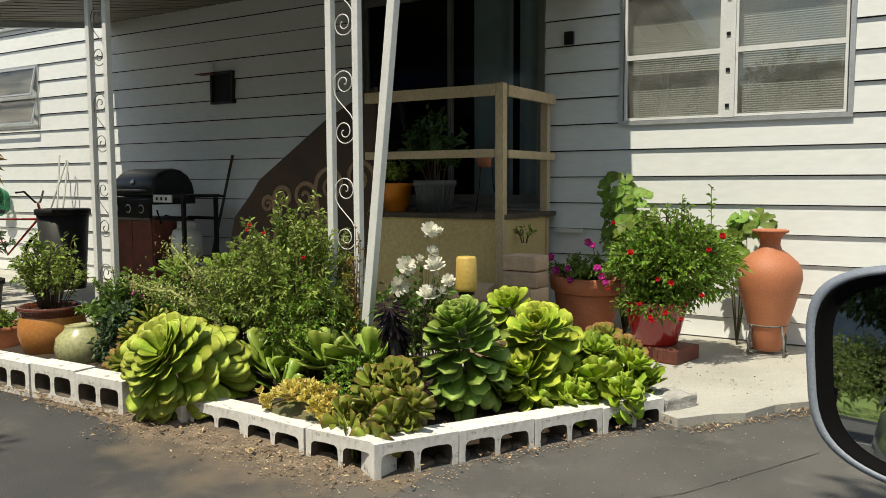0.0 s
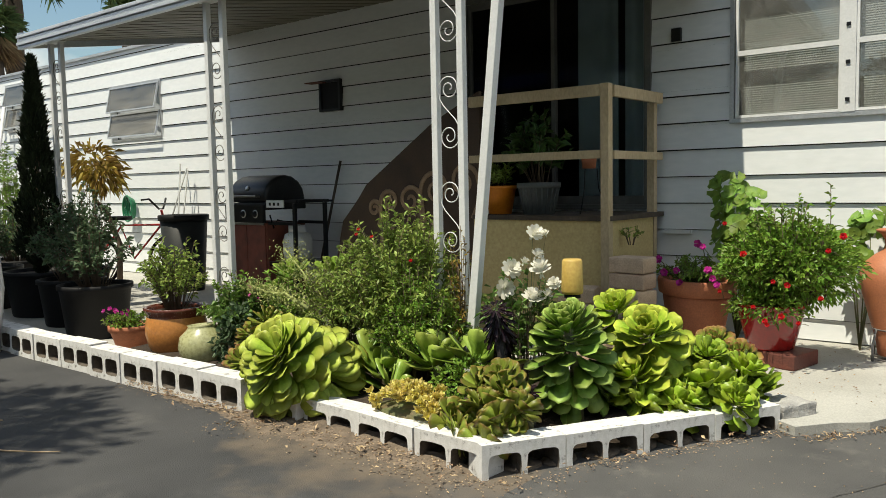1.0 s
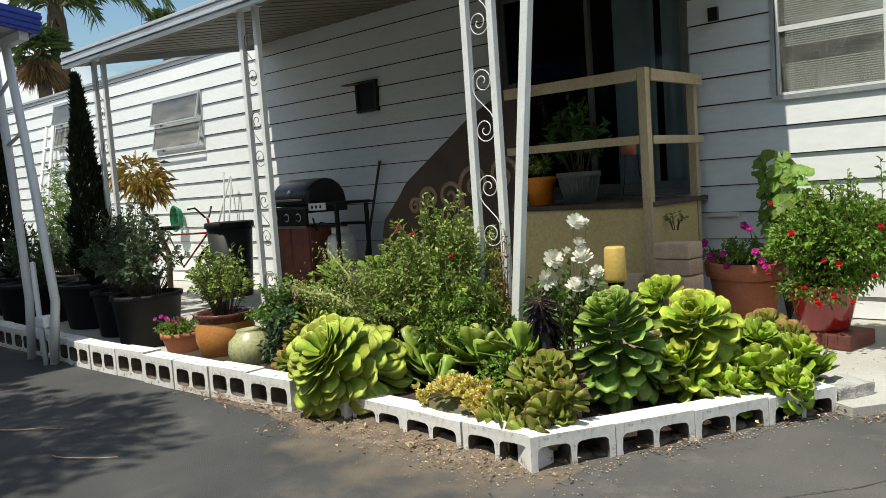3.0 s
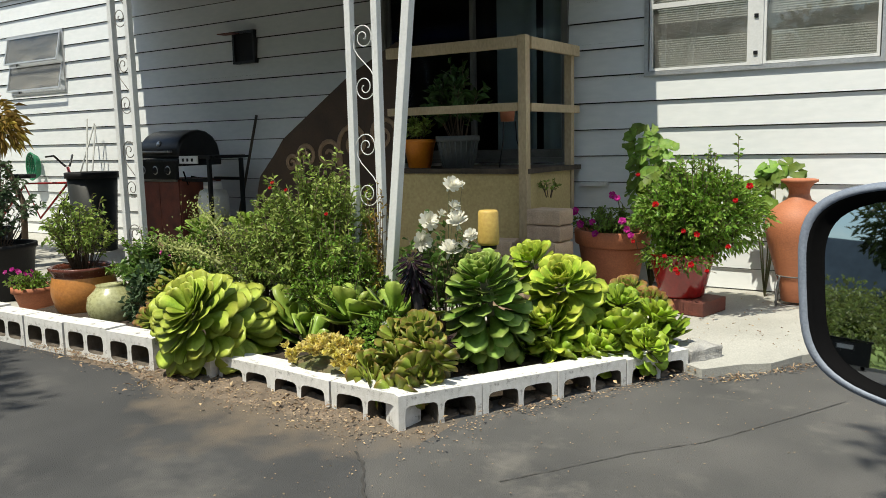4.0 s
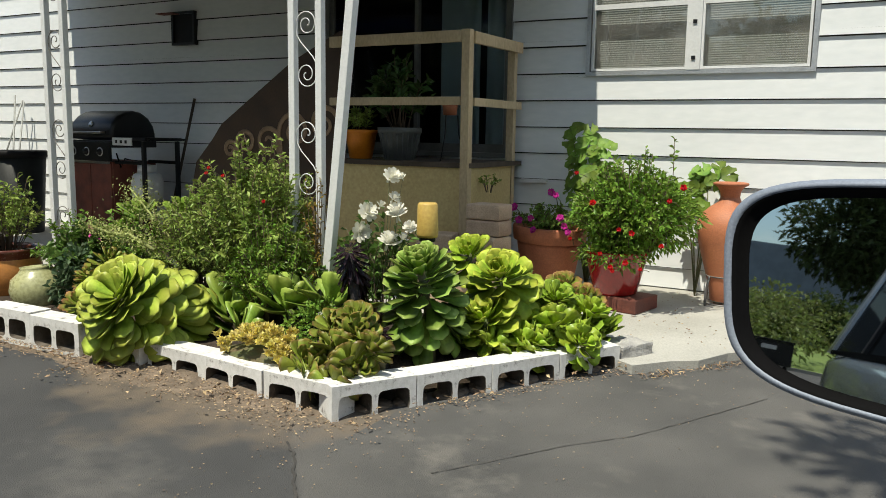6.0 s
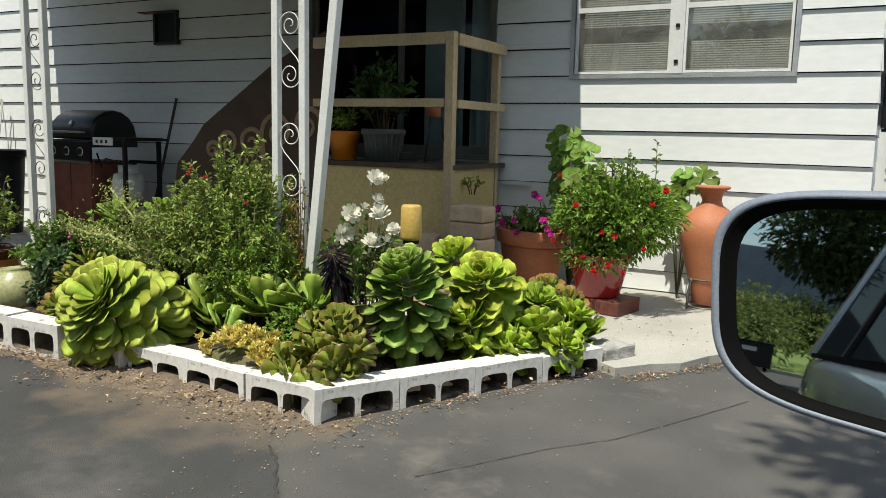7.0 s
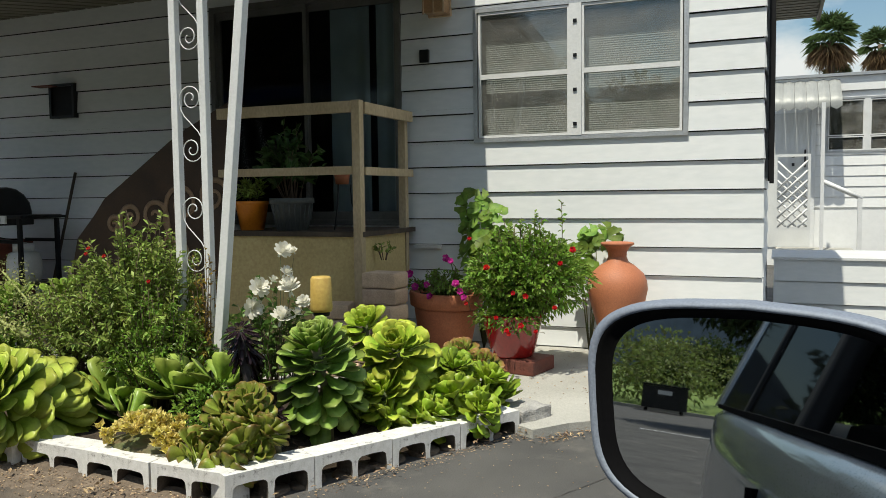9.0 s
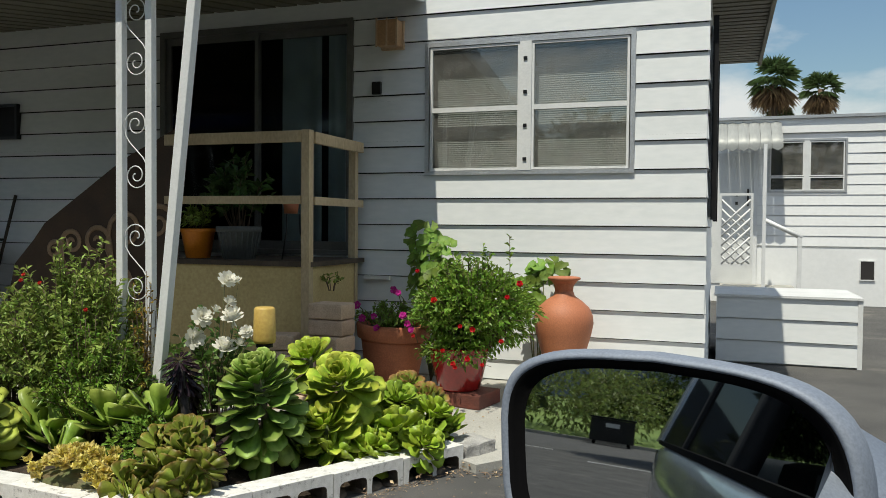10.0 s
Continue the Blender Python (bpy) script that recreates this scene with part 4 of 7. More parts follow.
for i, x in enumerate((-6.45, -9.15, -11.9, -14.8)):
    p = part("post", boxes((-0.045, 0.045, 2.32, 2.325, CZ - 0.07, CZ - 0.051)), M["carport_white"], carport, at=pose(x, 0, 0))
    for s, kink in ((-1, 0.10), (1, 0.19)):
        bm = bmesh.new()
        pts = [(s * 0.06, 2.33, CZ - 0.05), (s * 0.11 + 0.06, 2.33, 1.2), (s * 0.14 + kink, 2.33, 0.72), (s * 0.10 + kink, 2.33, 0.3), (s * 0.12 + kink - 0.02, 2.33, 0.0)]
        if i == 0:
            pts = [(-0.31 if s < 0 else -0.04, 2.33, CZ - 0.05), (-0.19 if s < 0 else 0.21, 2.33, 1.40), (-0.13 if s < 0 else 0.37, 2.33, 0.50), (-0.21 if s < 0 else 0.23, 2.33, 0.0)]
        else:
            pts = [(s * 0.05 - 0.05, 2.33, CZ - 0.05), (s * 0.08, 2.33, 1.45), (s * 0.10 + 0.06, 2.33, 0.6), (s * 0.07, 2.33, 0.0)]
        tube(bm, pts, 0.036, 4)
        part("leg", bm, M["carport_white"], p)
    if i == 0:
        # bent brace plates between the legs
        part("brace", rod_mesh((-0.275, 2.33, 2.12), (-0.02, 2.33, 2.22), r=0.02, sides=4), M["carport_white"], p)
        part("brace", rod_mesh((-0.22, 2.33, 1.72), (0.10, 2.33, 1.80), (0.03, 2.33, 2.05), r=0.02, sides=4), M["carport_white"], p)
        part("brace", rod_mesh((0.20, 2.28, 0.0), (0.19, 2.27, 0.42), (0.12, 2.29, 0.80), r=0.022, sides=4), M["carport_white"], p)
        part("clamp", boxes((0.14, 0.30, 2.25, 2.38, 0.30, 0.38), bevel=0.01), M["carport_white"], p)

# cracks and a pale scuff in the asphalt
def strip(name, pts, width, mat, label, z=0.0035):
    bm = bmesh.new()
    prev = None
    rr = random.Random(len(pts) * 7 + int(width * 1000))
    fine = []
    for (x0, y0), (x1, y1) in zip(pts, pts[1:]):
        for k in range(8):
            t = k / 8
            fine.append((x0 + (x1 - x0) * t + rr.uniform(-1, 1) * width * 0.6, y0 + (y1 - y0) * t + rr.uniform(-1, 1) * width * 0.6))
    fine.append(pts[-1])
    for i, (x, y) in enumerate(fine):
        q = fine[min(i + 1, len(fine) - 1)]
        p = fine[max(i - 1, 0)]
        d = Vector((q[0] - p[0], q[1] - p[1], 0)).normalized()
        nrm = Vector((-d.y, d.x, 0)) * width * rr.uniform(0.25, 0.75)
        cur = (bm.verts.new((x + nrm.x, y + nrm.y, z)), bm.verts.new((x - nrm.x, y - nrm.y, z)))
        if prev:
            bm.faces.new((prev[0], prev[1], cur[1], cur[0]))
        prev = cur
    bmesh.ops.recalc_face_normals(bm, faces=bm.faces)
    return tagged(part(name, bm, mat), label, "crack", kind="structure")


M["crack"] = material("crack_filler", (0.042, 0.040, 0.038), (0.065, 0.06, 0.055), 0.95, scale=9, fine=90, bump=0.4)
strip("crack", [(-1.10, 1.42), (-1.22, 1.58), (-1.375, 1.744), (-1.50, 1.89), (-1.624, 2.031), (-1.715, 2.103)], 0.009, M["crack"], "dark crack along the seam of two asphalt patches")
strip("crack", [(-1.107, 2.145), (-0.984, 2.333), (-0.80, 2.63), (-0.61, 2.86), (-0.43, 3.213), (-0.227, 3.634)], 0.0035, M["crack"], "hairline crack curving across the asphalt")
for row in ([(-4.74, 1.225), (-4.60, 1.33), (-4.476, 1.408), (-4.36, 1.50), (-4.247, 1.568)], [(-3.80, 1.34), (-3.787, 1.323), (-3.72, 1.35), (-3.648, 1.378), (-3.56, 1.44), (-3.471, 1.499)]):
    tagged(part("dry_twig", tube(bmesh.new(), [(x, y, 0.006 + 0.004 * (i % 2)) for i, (x, y) in enumerate(row)], 0.005, 5, 0.6), M["litter"]), "thin pale dry twig lying on the asphalt", "twig", "dry twigs")


# ---- planter: rosette succulents ----
def aeonium(name, label, at, leaf, mat, n, radius, stem_to=None, category="succulent", group="", stem_mat="stem", stem_r=0.022, **kw):
    t = thing(name, label, category, group)
    me = mesh_of(fleshy_leaf(*leaf), "leaf", mat)
    rosette(t, me, n, at, radius, **kw)
    if stem_to is not None:
        bm = bmesh.new()
        p = at.translation
        tube(bm, [stem_to, (Vector(stem_to) + p) * 0.5 + Vector((0.02, 0.01, 0)), p - Vector((0, 0, 0.02))], stem_r, 7, 0.8)
        part("stem", bm, M[stem_mat], t)
    return t


big = aeonium("giant_aeonium", "large drooping green rosette succulent spilling over the blocks", pose(-3.04, 2.42, 0.36, 50, 6, 0), (0.21, 0.130, 0.26), M["aeon"], 165, 1.15,
              stem_to=(-3.2, 2.85, 0.02), dome=0.34, droop=140, open_from=42, scale_in=0.5, seed=3)
aeonium("tall_aeonium", "tall dark green dome of overlapping succulent leaves", pose(-1.68, 3.0, 0.565, 16, 2, 0), (0.150, 0.102, 0.44), M["aeon_deep"], 130, 0.72,
        stem_to=(-1.62, 3.02, 0.02), dome=0.40, droop=164, open_from=4, scale_in=0.45, seed=5)
aeonium("lime_aeonium", "lime green rosette succulent with a pale heart", pose(-1.467, 3.393, 0.486, 38, 8, 0), (0.140, 0.104, 0.5), M["aeon_lime"], 74, 0.5,
        stem_to=(-1.47, 3.48, 0.02), dome=0.17, droop=145, open_from=6, scale_in=0.42, seed=7)
aeonium("lime_aeonium", "lower lime green rosette succulent with drooping leaves", pose(-1.500, 3.306, 0.285, 30, -4, 0), (0.15, 0.09, 0.42), M["aeon_lime"], 60, 0.22,
        stem_to=(-1.5, 3.42, 0.02), dome=0.22, droop=140, open_from=20, scale_in=0.5, seed=8)
aeonium("lime_aeonium", "small yellow-green rosette behind the tall dome", pose(-1.761, 3.633, 0.547, 30, 0, 0), (0.125, 0.075, 0.42), M["aeon_lime"], 46, 0.2,
        stem_to=(-1.77, 3.66, 0.02), dome=0.12, droop=120, seed=9)
small = [(-1.189, 3.625, 0.215, 28, 12, 0.113, "aeon_lime"),
         (-1.053, 3.716, 0.11, 34, 26, 0.118, "aeon_lime"),
         (-1.144, 3.465, 0.11, 44, 8, 0.109, "aeon_lime"),
         (-1.395, 3.42, 0.11, 44, -6, 0.096, "aeon"),
         (-1.303, 3.351, 0.11, 55, 0, 0.084, "aeon"),
         (-1.474, 3.351, 0.11, 52, -8, 0.084, "aeon"),
         (-1.007, 3.921, 0.175, 22, 26, 0.105, "aeon"),
         (-1.281, 3.83, 0.312, 24, 6, 0.109, "aeon"),
         (-1.121, 4.035, 0.289, 18, 18, 0.1, "aeon_red"),
         (-1.258, 4.081, 0.335, 18, 8, 0.096, "aeon_red"),
         (-0.939, 3.556, 0.11, 48, 22, 0.09, "aeon_lime"),
         (-1.372, 3.693, 0.175, 30, 0, 0.109, "aeon_lime")]
small += [(-1.30, 3.62, 0.20, 40, 6, 0.10, "aeon_lime"), (-1.22, 3.46, 0.16, 50, 10, 0.10, "aeon_lime"), (-1.12, 3.60, 0.24, 40, 14, 0.11, "aeon_lime"), (-1.38, 3.50, 0.26, 36, 0, 0.105, "aeon"), (-1.05, 3.72, 0.17, 46, 20, 0.10, "aeon"), (-1.46, 3.34, 0.15, 50, -4, 0.10, "aeon"), (-1.34, 3.70, 0.36, 26, 6, 0.10, "aeon_lime"), (-1.16, 3.78, 0.33, 26, 14, 0.10, "aeon"), (-1.0, 3.86, 0.27, 26, 24, 0.10, "aeon_lime")]
for i, (x, y, z, rx, ry, ln, mt) in enumerate([(a - 0.13, b - 0.02, max(c, 0.17), d, e, f * 0.92, g_) for a, b, c, d, e, f, g_ in small]):
    aeonium("small_aeonium", "small bright green rosette succulent in the planter" if mt != "aeon_red" else "small rosette succulent flushed dull red", pose(x, y, z, rx, ry, i * 40), (ln * 1.12, ln * 0.84, 0.5), M[mt], 40, 0.16,
            stem_to=(x + 0.02, y + 0.08, 0.03), group="small rosettes", dome=0.09, droop=122, open_from=10, scale_in=0.4, seed=20 + i)
redset = [(-1.95, 2.68, 0.34, 26, -8), (-1.84, 2.64, 0.29, 34, 4), (-2.05, 2.66, 0.29, 32, -16), (-1.74, 2.64, 0.24, 36, 16), (-1.95, 2.58, 0.24, 46, -4), (-1.84, 2.54, 0.19, 54, 4), (-2.05, 2.56, 0.20, 48, -12),
          (-1.94, 2.50, 0.14, 64, 0), (-1.76, 2.54, 0.16, 52, 16), (-2.12, 2.52, 0.15, 56, -16), (-2.03, 2.49, 0.12, 66, -6), (-1.85, 2.48, 0.10, 70, 6), (-1.68, 2.66, 0.18, 40, 22)]
for i, (x, y, z, rx, ry) in enumerate([(-1.815 + 0.66 * (a + 1.90), b + 0.02, c + 0.015, d, e) for a, b, c, d, e in redset[:12]]):
    aeonium("red_aeonium", "green rosette succulent with reddish leaf edges", pose(x, y, z, rx, ry, i * 50), (0.086, 0.070, 0.36), M["aeon_red"], 28, 0.13,
            stem_to=(x, y + 0.06, 0.06), group="red rosettes", dome=0.06, droop=112, open_from=8, scale_in=0.4, seed=50 + i)
for i, (x, y, z, ln) in enumerate([(-3.74, 2.78, 0.34, 0.085), (-3.70, 2.70, 0.20, 0.09), (-3.62, 2.86, 0.43, 0.08), (-3.78, 2.86, 0.24, 0.08)]):
    aeonium("red_aeonium", "rusty red rosette succulent beside the giant one", pose(x, y, z, 30, -22, i * 70), (ln * 1.1, ln * 0.55, 0.4), M["aeon_red"], 40, 0.15,
            stem_to=(x + 0.05, y + 0.1, 0.03), group="red rosettes", dome=0.1, droop=120, open_from=14, scale_in=0.4, seed=70 + i)
for x, y, z, ln, n, dm in ((-1.95, 2.82, 0.63, 0.095, 110, 0.26), (-1.77, 2.76, 0.27, 0.10, 60, 0.07)):
    aeonium("black_aeonium", "glossy purple-black rosette succulent on a dark stem", pose(x, y, z, 22, 4, 0), (ln * 0.9, ln * 0.30, 0.35), M["aeon_black"], n, 0.12,
            stem_to=(x + 0.01, y + 0.05, 0.03), group="black rosettes", stem_mat="black_stem", stem_r=0.028, dome=dm, droop=178, open_from=92, scale_in=0.45, seed=int(z * 100))
for x, y, z, ln, n, rx, ry in ((-2.84, 2.98, 0.20, 0.21, 11, 18, -14), (-2.52, 3.06, 0.27, 0.21, 12, 14, 6), (-2.22, 3.04, 0.33, 0.20, 11, 16, 10), (-2.66, 2.90, 0.14, 0.16, 9, 30, 0), (-4.05, 3.40, 0.62, 0.13, 14, 10, 0), (-4.25, 3.45, 0.50, 0.12, 12, 16, -8), (-3.75, 3.5, 0.66, 0.12, 12, 10, 0)):
    aeonium("broad_leaf_succulent", "broad-leaved grey-green succulent with thick smooth leaves", pose(x, y, z, rx, ry, x * 90), (ln * 1.1, ln * 0.80, 0.34, 0.9, 0.12, 0.5), M["fleshy"], n, 0.2,
            stem_to=(x, y + 0.03, 0.03), group="broad-leaved succulents", dome=0.05, droop=92, open_from=18, scale_in=0.5, seed=int(-x * 100))

# golden sedum: dozens of tiny rosettes in one mat
sed = thing("golden_sedum", "golden mat of tiny succulent rosettes on the block edge", "succulent")
rng = np.random.default_rng(3)
pl, wy = [], []
for i in range(120):
    u, v = rng.uniform(-1, 1), rng.uniform(-1, 1)
    c = np.array([-2.27 + 0.20 * u, 2.57 + 0.12 * v, 0.17 + 0.07 * (1 - u * u) + 0.015 * rng.normal()])
    for j in range(16):
        a = j * 2.4
        t = j / 16
        pl.append(c)
        wy.append(np.array([math.cos(a) * (0.25 + t), math.sin(a) * (0.25 + t) - 0.25, 1.0 - 0.7 * t]))
leaves("rosette_mat", pl, wy, M["sedum"], sed, 0.034, 0.022, 0.12, 0.25, 5, 0.0, kind="stuff")
part("mat", lathe([(0, -0.02), (0.24, -0.02), (0.22, 0.06), (0.10, 0.09), (0, 0.095)], 18), M["stem"], sed, at=pose(-2.27, 2.60, 0.09) @ Matrix.Diagonal((1, 0.55, 1, 1)))
pl2, d2 = clump_points([(-2.10, 2.80, 0.26, 0.14, 0.1, 0.12), (-2.25, 2.85, 0.22, 0.1, 0.1, 0.08)], 700, 4)
gs = thing("green_sedum", "fresh green mat of small-leaved succulent", "succulent")
leaves("foliage", pl2, d2, M["bright_leaf"], gs, 0.03, 0.015, 0.4, 0.2, 6, kind="stuff")

# ---- planter: shrubs and flowers ----
def shrub(name, label, centre, radius, height, stems, per, leaf, mat, seed, category="shrub", lean=1.0, low=0.25, stem_r=0.004, spread=0.3):
    t = thing(name, label, category)
    st, p, w = shoots(stems, centre, radius, height, seed, lean, low, per)
    stems_mesh("branchwork", st, stem_r, M["bark"], t)
    leaves("foliage", p, w, mat, t, leaf[0], leaf[1], spread, 0.2, seed, kind="stuff")
    return t


shrub("myrtle_bush", "dense twiggy green bush with narrow leaves", (-3.04, 3.38, 0.06), 0.50, 1.02, 250, 52, (0.046, 0.017), M["shrub"], 31)
shrub("myrtle_bush", "lighter leafy shoots at the front of the bush", (-2.72, 3.16, 0.08), 0.30, 0.62, 80, 40, (0.034, 0.013), M["bright_leaf"], 32)
shrub("myrtle_bush", "dark low bush behind the giant rosette", (-3.42, 3.30, 0.08), 0.36, 0.74, 110, 42, (0.034, 0.012), M["shrub"], 33)
shrub("rose_bush", "white rose bush with leafy stems", (-2.20, 3.46, 0.08), 0.36, 0.66, 46, 26, (0.05, 0.028), M["rose_leaf"], 34, "rose")
shrub("dry_shrub", "brownish dry shoots at the foot of the iron post", (-2.62, 3.42, 0.08), 0.14, 0.85, 30, 20, (0.035, 0.012), M["yellow_leaf"], 35)
shrub("leafy_shrub", "small-leaved green shrub with tiny pink blooms", (-3.95, 3.25, 0.08), 0.34, 0.55, 70, 30, (0.04, 0.018), M["bright_leaf"], 36)


def bloom_mesh(petals, radius, cup, layers=2, mat="white_petal"):
    bm = bmesh.new()
    rng = random.Random(int(radius * 1000) + petals)
    for q in range(layers):
        n = petals - q * 1
        for i in range(n):
            a = 2 * math.pi * (i + 0.5 * q) / n + rng.uniform(-0.1, 0.1)
            r = radius * (1 - 0.24 * q)
            lift = cup * (1 + 1.5 * q)
            c, s = math.cos(a), math.sin(a)
            wv = r * 4.4 / n

            def pt(t, side):
                rr = r * t
                z = r * lift * t * (1.0 if t < 0.8 else 0.82) + 0.004 * q
                return bm.verts.new((c * rr - s * side * wv, s * rr + c * side * wv, z + rng.uniform(-0.06, 0.06) * r))
            b0 = pt(0.06, 0)
            m1, m2 = pt(0.62, -0.55), pt(0.62, 0.55)
            t1, t2 = pt(1.0, -0.36), pt(1.0, 0.36)
            bm.faces.new((b0, m1, m2)).smooth = True
            bm.faces.new((m1, t1, t2, m2)).smooth = True
    return mesh_of(bm, "petals", M[mat])


ROSE, RED, PINK = bloom_mesh(8, 0.058, 0.62, 6), bloom_mesh(5, 0.023, 0.5, 3, "red_petal"), bloom_mesh(5, 0.025, 0.4, 2, "pink_petal")


def bloom(name, me, at, label, group, stem=None):
    t = thing(name, label, "flower", group, at=at)
    piece("petals", me, t, Matrix.Identity(4))
    bm = bmesh.new()
    bmesh.ops.create_icosphere(bm, subdivisions=1, radius=0.006)
    part("heart", bm, M["cream_petal"], t)
    if stem is not None:
        bm = bmesh.new()
        q = at.inverted() @ Vector(stem)
        tube(bm, [q, q * 0.5 + Vector((0.01, 0.01, 0)), (0, 0, -0.004)], 0.0032, 5, 0.7)
        part("stalk", bm, M["stem"], t)
    return t


rng = random.Random(12)
for x, z, s in ((-2.10, 0.925, 0.95), (-2.02, 0.93, 0.45), (-2.08, 0.815, 0.7), (-2.25, 0.73, 1.1), (-2.05, 0.73, 1.15), (-2.30, 0.63, 1.15), (-2.11, 0.575, 1.15), (-1.97, 0.67, 0.75), (-2.02, 0.61, 0.6), (-2.16, 0.775, 0.55)):
    bloom("white_rose", ROSE, pose(x, 3.38, z, 50 + rng.uniform(-40, 40), rng.uniform(-30, 30), rng.uniform(0, 90)) @ Matrix.Scale(s * 0.9, 4), "open white rose on a thin stem", "white roses", (-2.18, 3.44, 0.3))

# flowering stalks
for i, (row, lab) in enumerate((([(-3.48, 3.34, 0.22), (-3.66, 3.32, 0.48), (-3.80, 3.3, 0.62), (-4.0, 3.3, 0.79)], "pale green flower spike of a succulent"),
                                ([(-3.42, 2.98, 0.48), (-3.58, 2.95, 0.56), (-3.75, 2.94, 0.56), (-3.95, 2.95, 0.60)], "arching pale flower spike over the giant rosette"))):
    t = thing("flower_spike", lab, "flower", "flower spikes")
    bm = bmesh.new()
    tube(bm, row, 0.013, 6, 0.4)
    part("stalk", bm, M["cream_petal"], t)
    p, w = [], []
    r = np.random.default_rng(i)
    arr = np.array(row)
    for j in range(900):
        tt = r.uniform(0.45 if i == 0 else 0.1, 1) * 3
        k = min(2, int(tt))
        c = arr[k] + (arr[k + 1] - arr[k]) * (tt - k)
        off = r.normal(0, 1, 3) * (0.045 if i == 0 else 0.03)
        p.append(c + off * (1.2 if i == 0 else 1))
        w.append(off + np.array([0, 0, 0.05]))
    leaves("floret_mass", p, w, M["cream_petal"], t, 0.018, 0.010, 0.4, 0.2, i + 3, kind="stuff")

# yellow garden lamp
t = thing("garden_lamp", "yellow plastic garden lamp on a dark stem", "lamp", at=pose(-1.79, 3.25, 0.07))
part("shade", lathe([(0, 0.755), (0.043, 0.755), (0.05, 0.745), (0.054, 0.60), (0.05, 0.585), (0, 0.585)], 20), M["candle"], t)
part("collar", lathe([(0, 0.584), (0.04, 0.584), (0.04, 0.565), (0, 0.565)], 16), M["black_plastic"], t)
part("stem", lathe([(0, 0.564), (0.014, 0.564), (0.014, 0), (0, 0)], 10), M["black_plastic"], t)

# ---- patio corner: pavers, pots, vase ----
PAVER = mesh_of(boxes((-0.13, 0.13, -0.095, 0.095, 0, 0.104), bevel=0.016), "paver_block", M["brick"])
rng = random.Random(2)
spots = [(-2.21, 4.78, 0.045 + 0.109 * i, -8 + rng.uniform(-9, 9)) for i in range(6)] + [(-2.58, 4.72, 0.045 + 0.109 * i, 12 + rng.uniform(-6, 6)) for i in range(4)]
spots += [(-2.45, 4.45, 0.045, 20), (-2.45, 4.45, 0.154, 14), (-2.15, 4.43, 0.045, -12), (-2.16, 4.44, 0.154, -20), (-1.98, 4.62, 0.154, 30), (-1.98, 4.62, 0.045, 26), (-2.33, 4.45, 0.263, 5)]
for x, y, z, r in spots:
    tagged(piece("paver", PAVER, None, pose(x, y, z, 0, 0, r)), "tan concrete paver stacked beside the porch", "paver", "stacked pavers")


def pot(name, profile, mat, at, label, soil_r, soil_z, group="", rim=None, category="plant pot", segs=32):
    t = thing(name, label, category, group, at=at)
    part("body", lathe(profile, segs), mat, t)
    if rim:
        part("rim", lathe(rim[0], segs), rim[1], t)
    part("soil", lathe([(0, soil_z), (soil_r, soil_z - 0.004), (soil_r, soil_z - 0.03), (0, soil_z - 0.03)], 16), M["soil"], t)
    return t


pot("terracotta_pot", [(0, 0), (0.165, 0), (0.17, 0.01), (0.225, 0.35), (0.228, 0.37), (0.205, 0.37), (0.205, 0.36), (0, 0.34)], M["terracotta"], pose(-1.93, 5.16, 0.047, 0, 2, 0), "large ribbed terracotta pot with petunias", 0.2, 0.455,
    rim=([(0.228, 0.371), (0.255, 0.385), (0.265, 0.47), (0.258, 0.485), (0.235, 0.482), (0.225, 0.44), (0.207, 0.371)], M["terracotta"]))
pot("red_pot", [(0, 0), (0.135, 0), (0.14, 0.01), (0.19, 0.2), (0.2, 0.25), (0.215, 0.27), (0.213, 0.285), (0.19, 0.283), (0.18, 0.24), (0, 0.22)], M["red_glaze"], pose(-1.37, 4.98, 0.142), "glossy red glazed pot on a brick base", 0.185, 0.26)
tagged(part("brick_base", boxes((-0.19, 0.19, -0.15, 0.15, 0, 0.092), bevel=0.01), M["rust_red"], at=pose(-1.33, 4.98, 0.046, 0, 0, -12)), "dark red brick base under the red pot", "brick")
vase = thing("vase", "tall smooth terracotta vase with a flared lip", "vase", at=pose(-0.765, 5.46, 0.075))
part("body", lathe([(0, 0), (0.085, 0), (0.092, 0.01), (0.105, 0.10), (0.145, 0.24), (0.19, 0.40), (0.205, 0.475), (0.200, 0.53), (0.175, 0.585), (0.12, 0.635), (0.075, 0.665), (0.062, 0.70)], 40), M["vase"], vase)
part("lip", lathe([(0.062, 0.70), (0.066, 0.735), (0.085, 0.765), (0.112, 0.78), (0.114, 0.792), (0.10, 0.797), (0.07, 0.785), (0.05, 0.74), (0.048, 0.66), (0, 0.62)], 40), M["terracotta"], vase)
st = thing("vase_stand", "low black iron stand round the vase foot", "stand", at=pose(-0.765, 5.46, 0.046))
for z in (0.012, 0.20):
    part("ring", tube(bmesh.new(), [(0.125 * math.cos(a), 0.125 * math.sin(a), z) for a in (2 * math.pi * i / 24 for i in range(25))], 0.006, 5), M["iron"], st)
for a in (2.6, 4.0, 5.6, 0.9):
    bm = bmesh.new()
    tube(bm, [(0.128 * math.cos(a), 0.128 * math.sin(a), 0.2), (0.15 * math.cos(a), 0.15 * math.sin(a), 0.1), (0.15 * math.cos(a), 0.15 * math.sin(a), 0.0)], 0.008, 5)
    part("foot", bm, M["iron"], st)

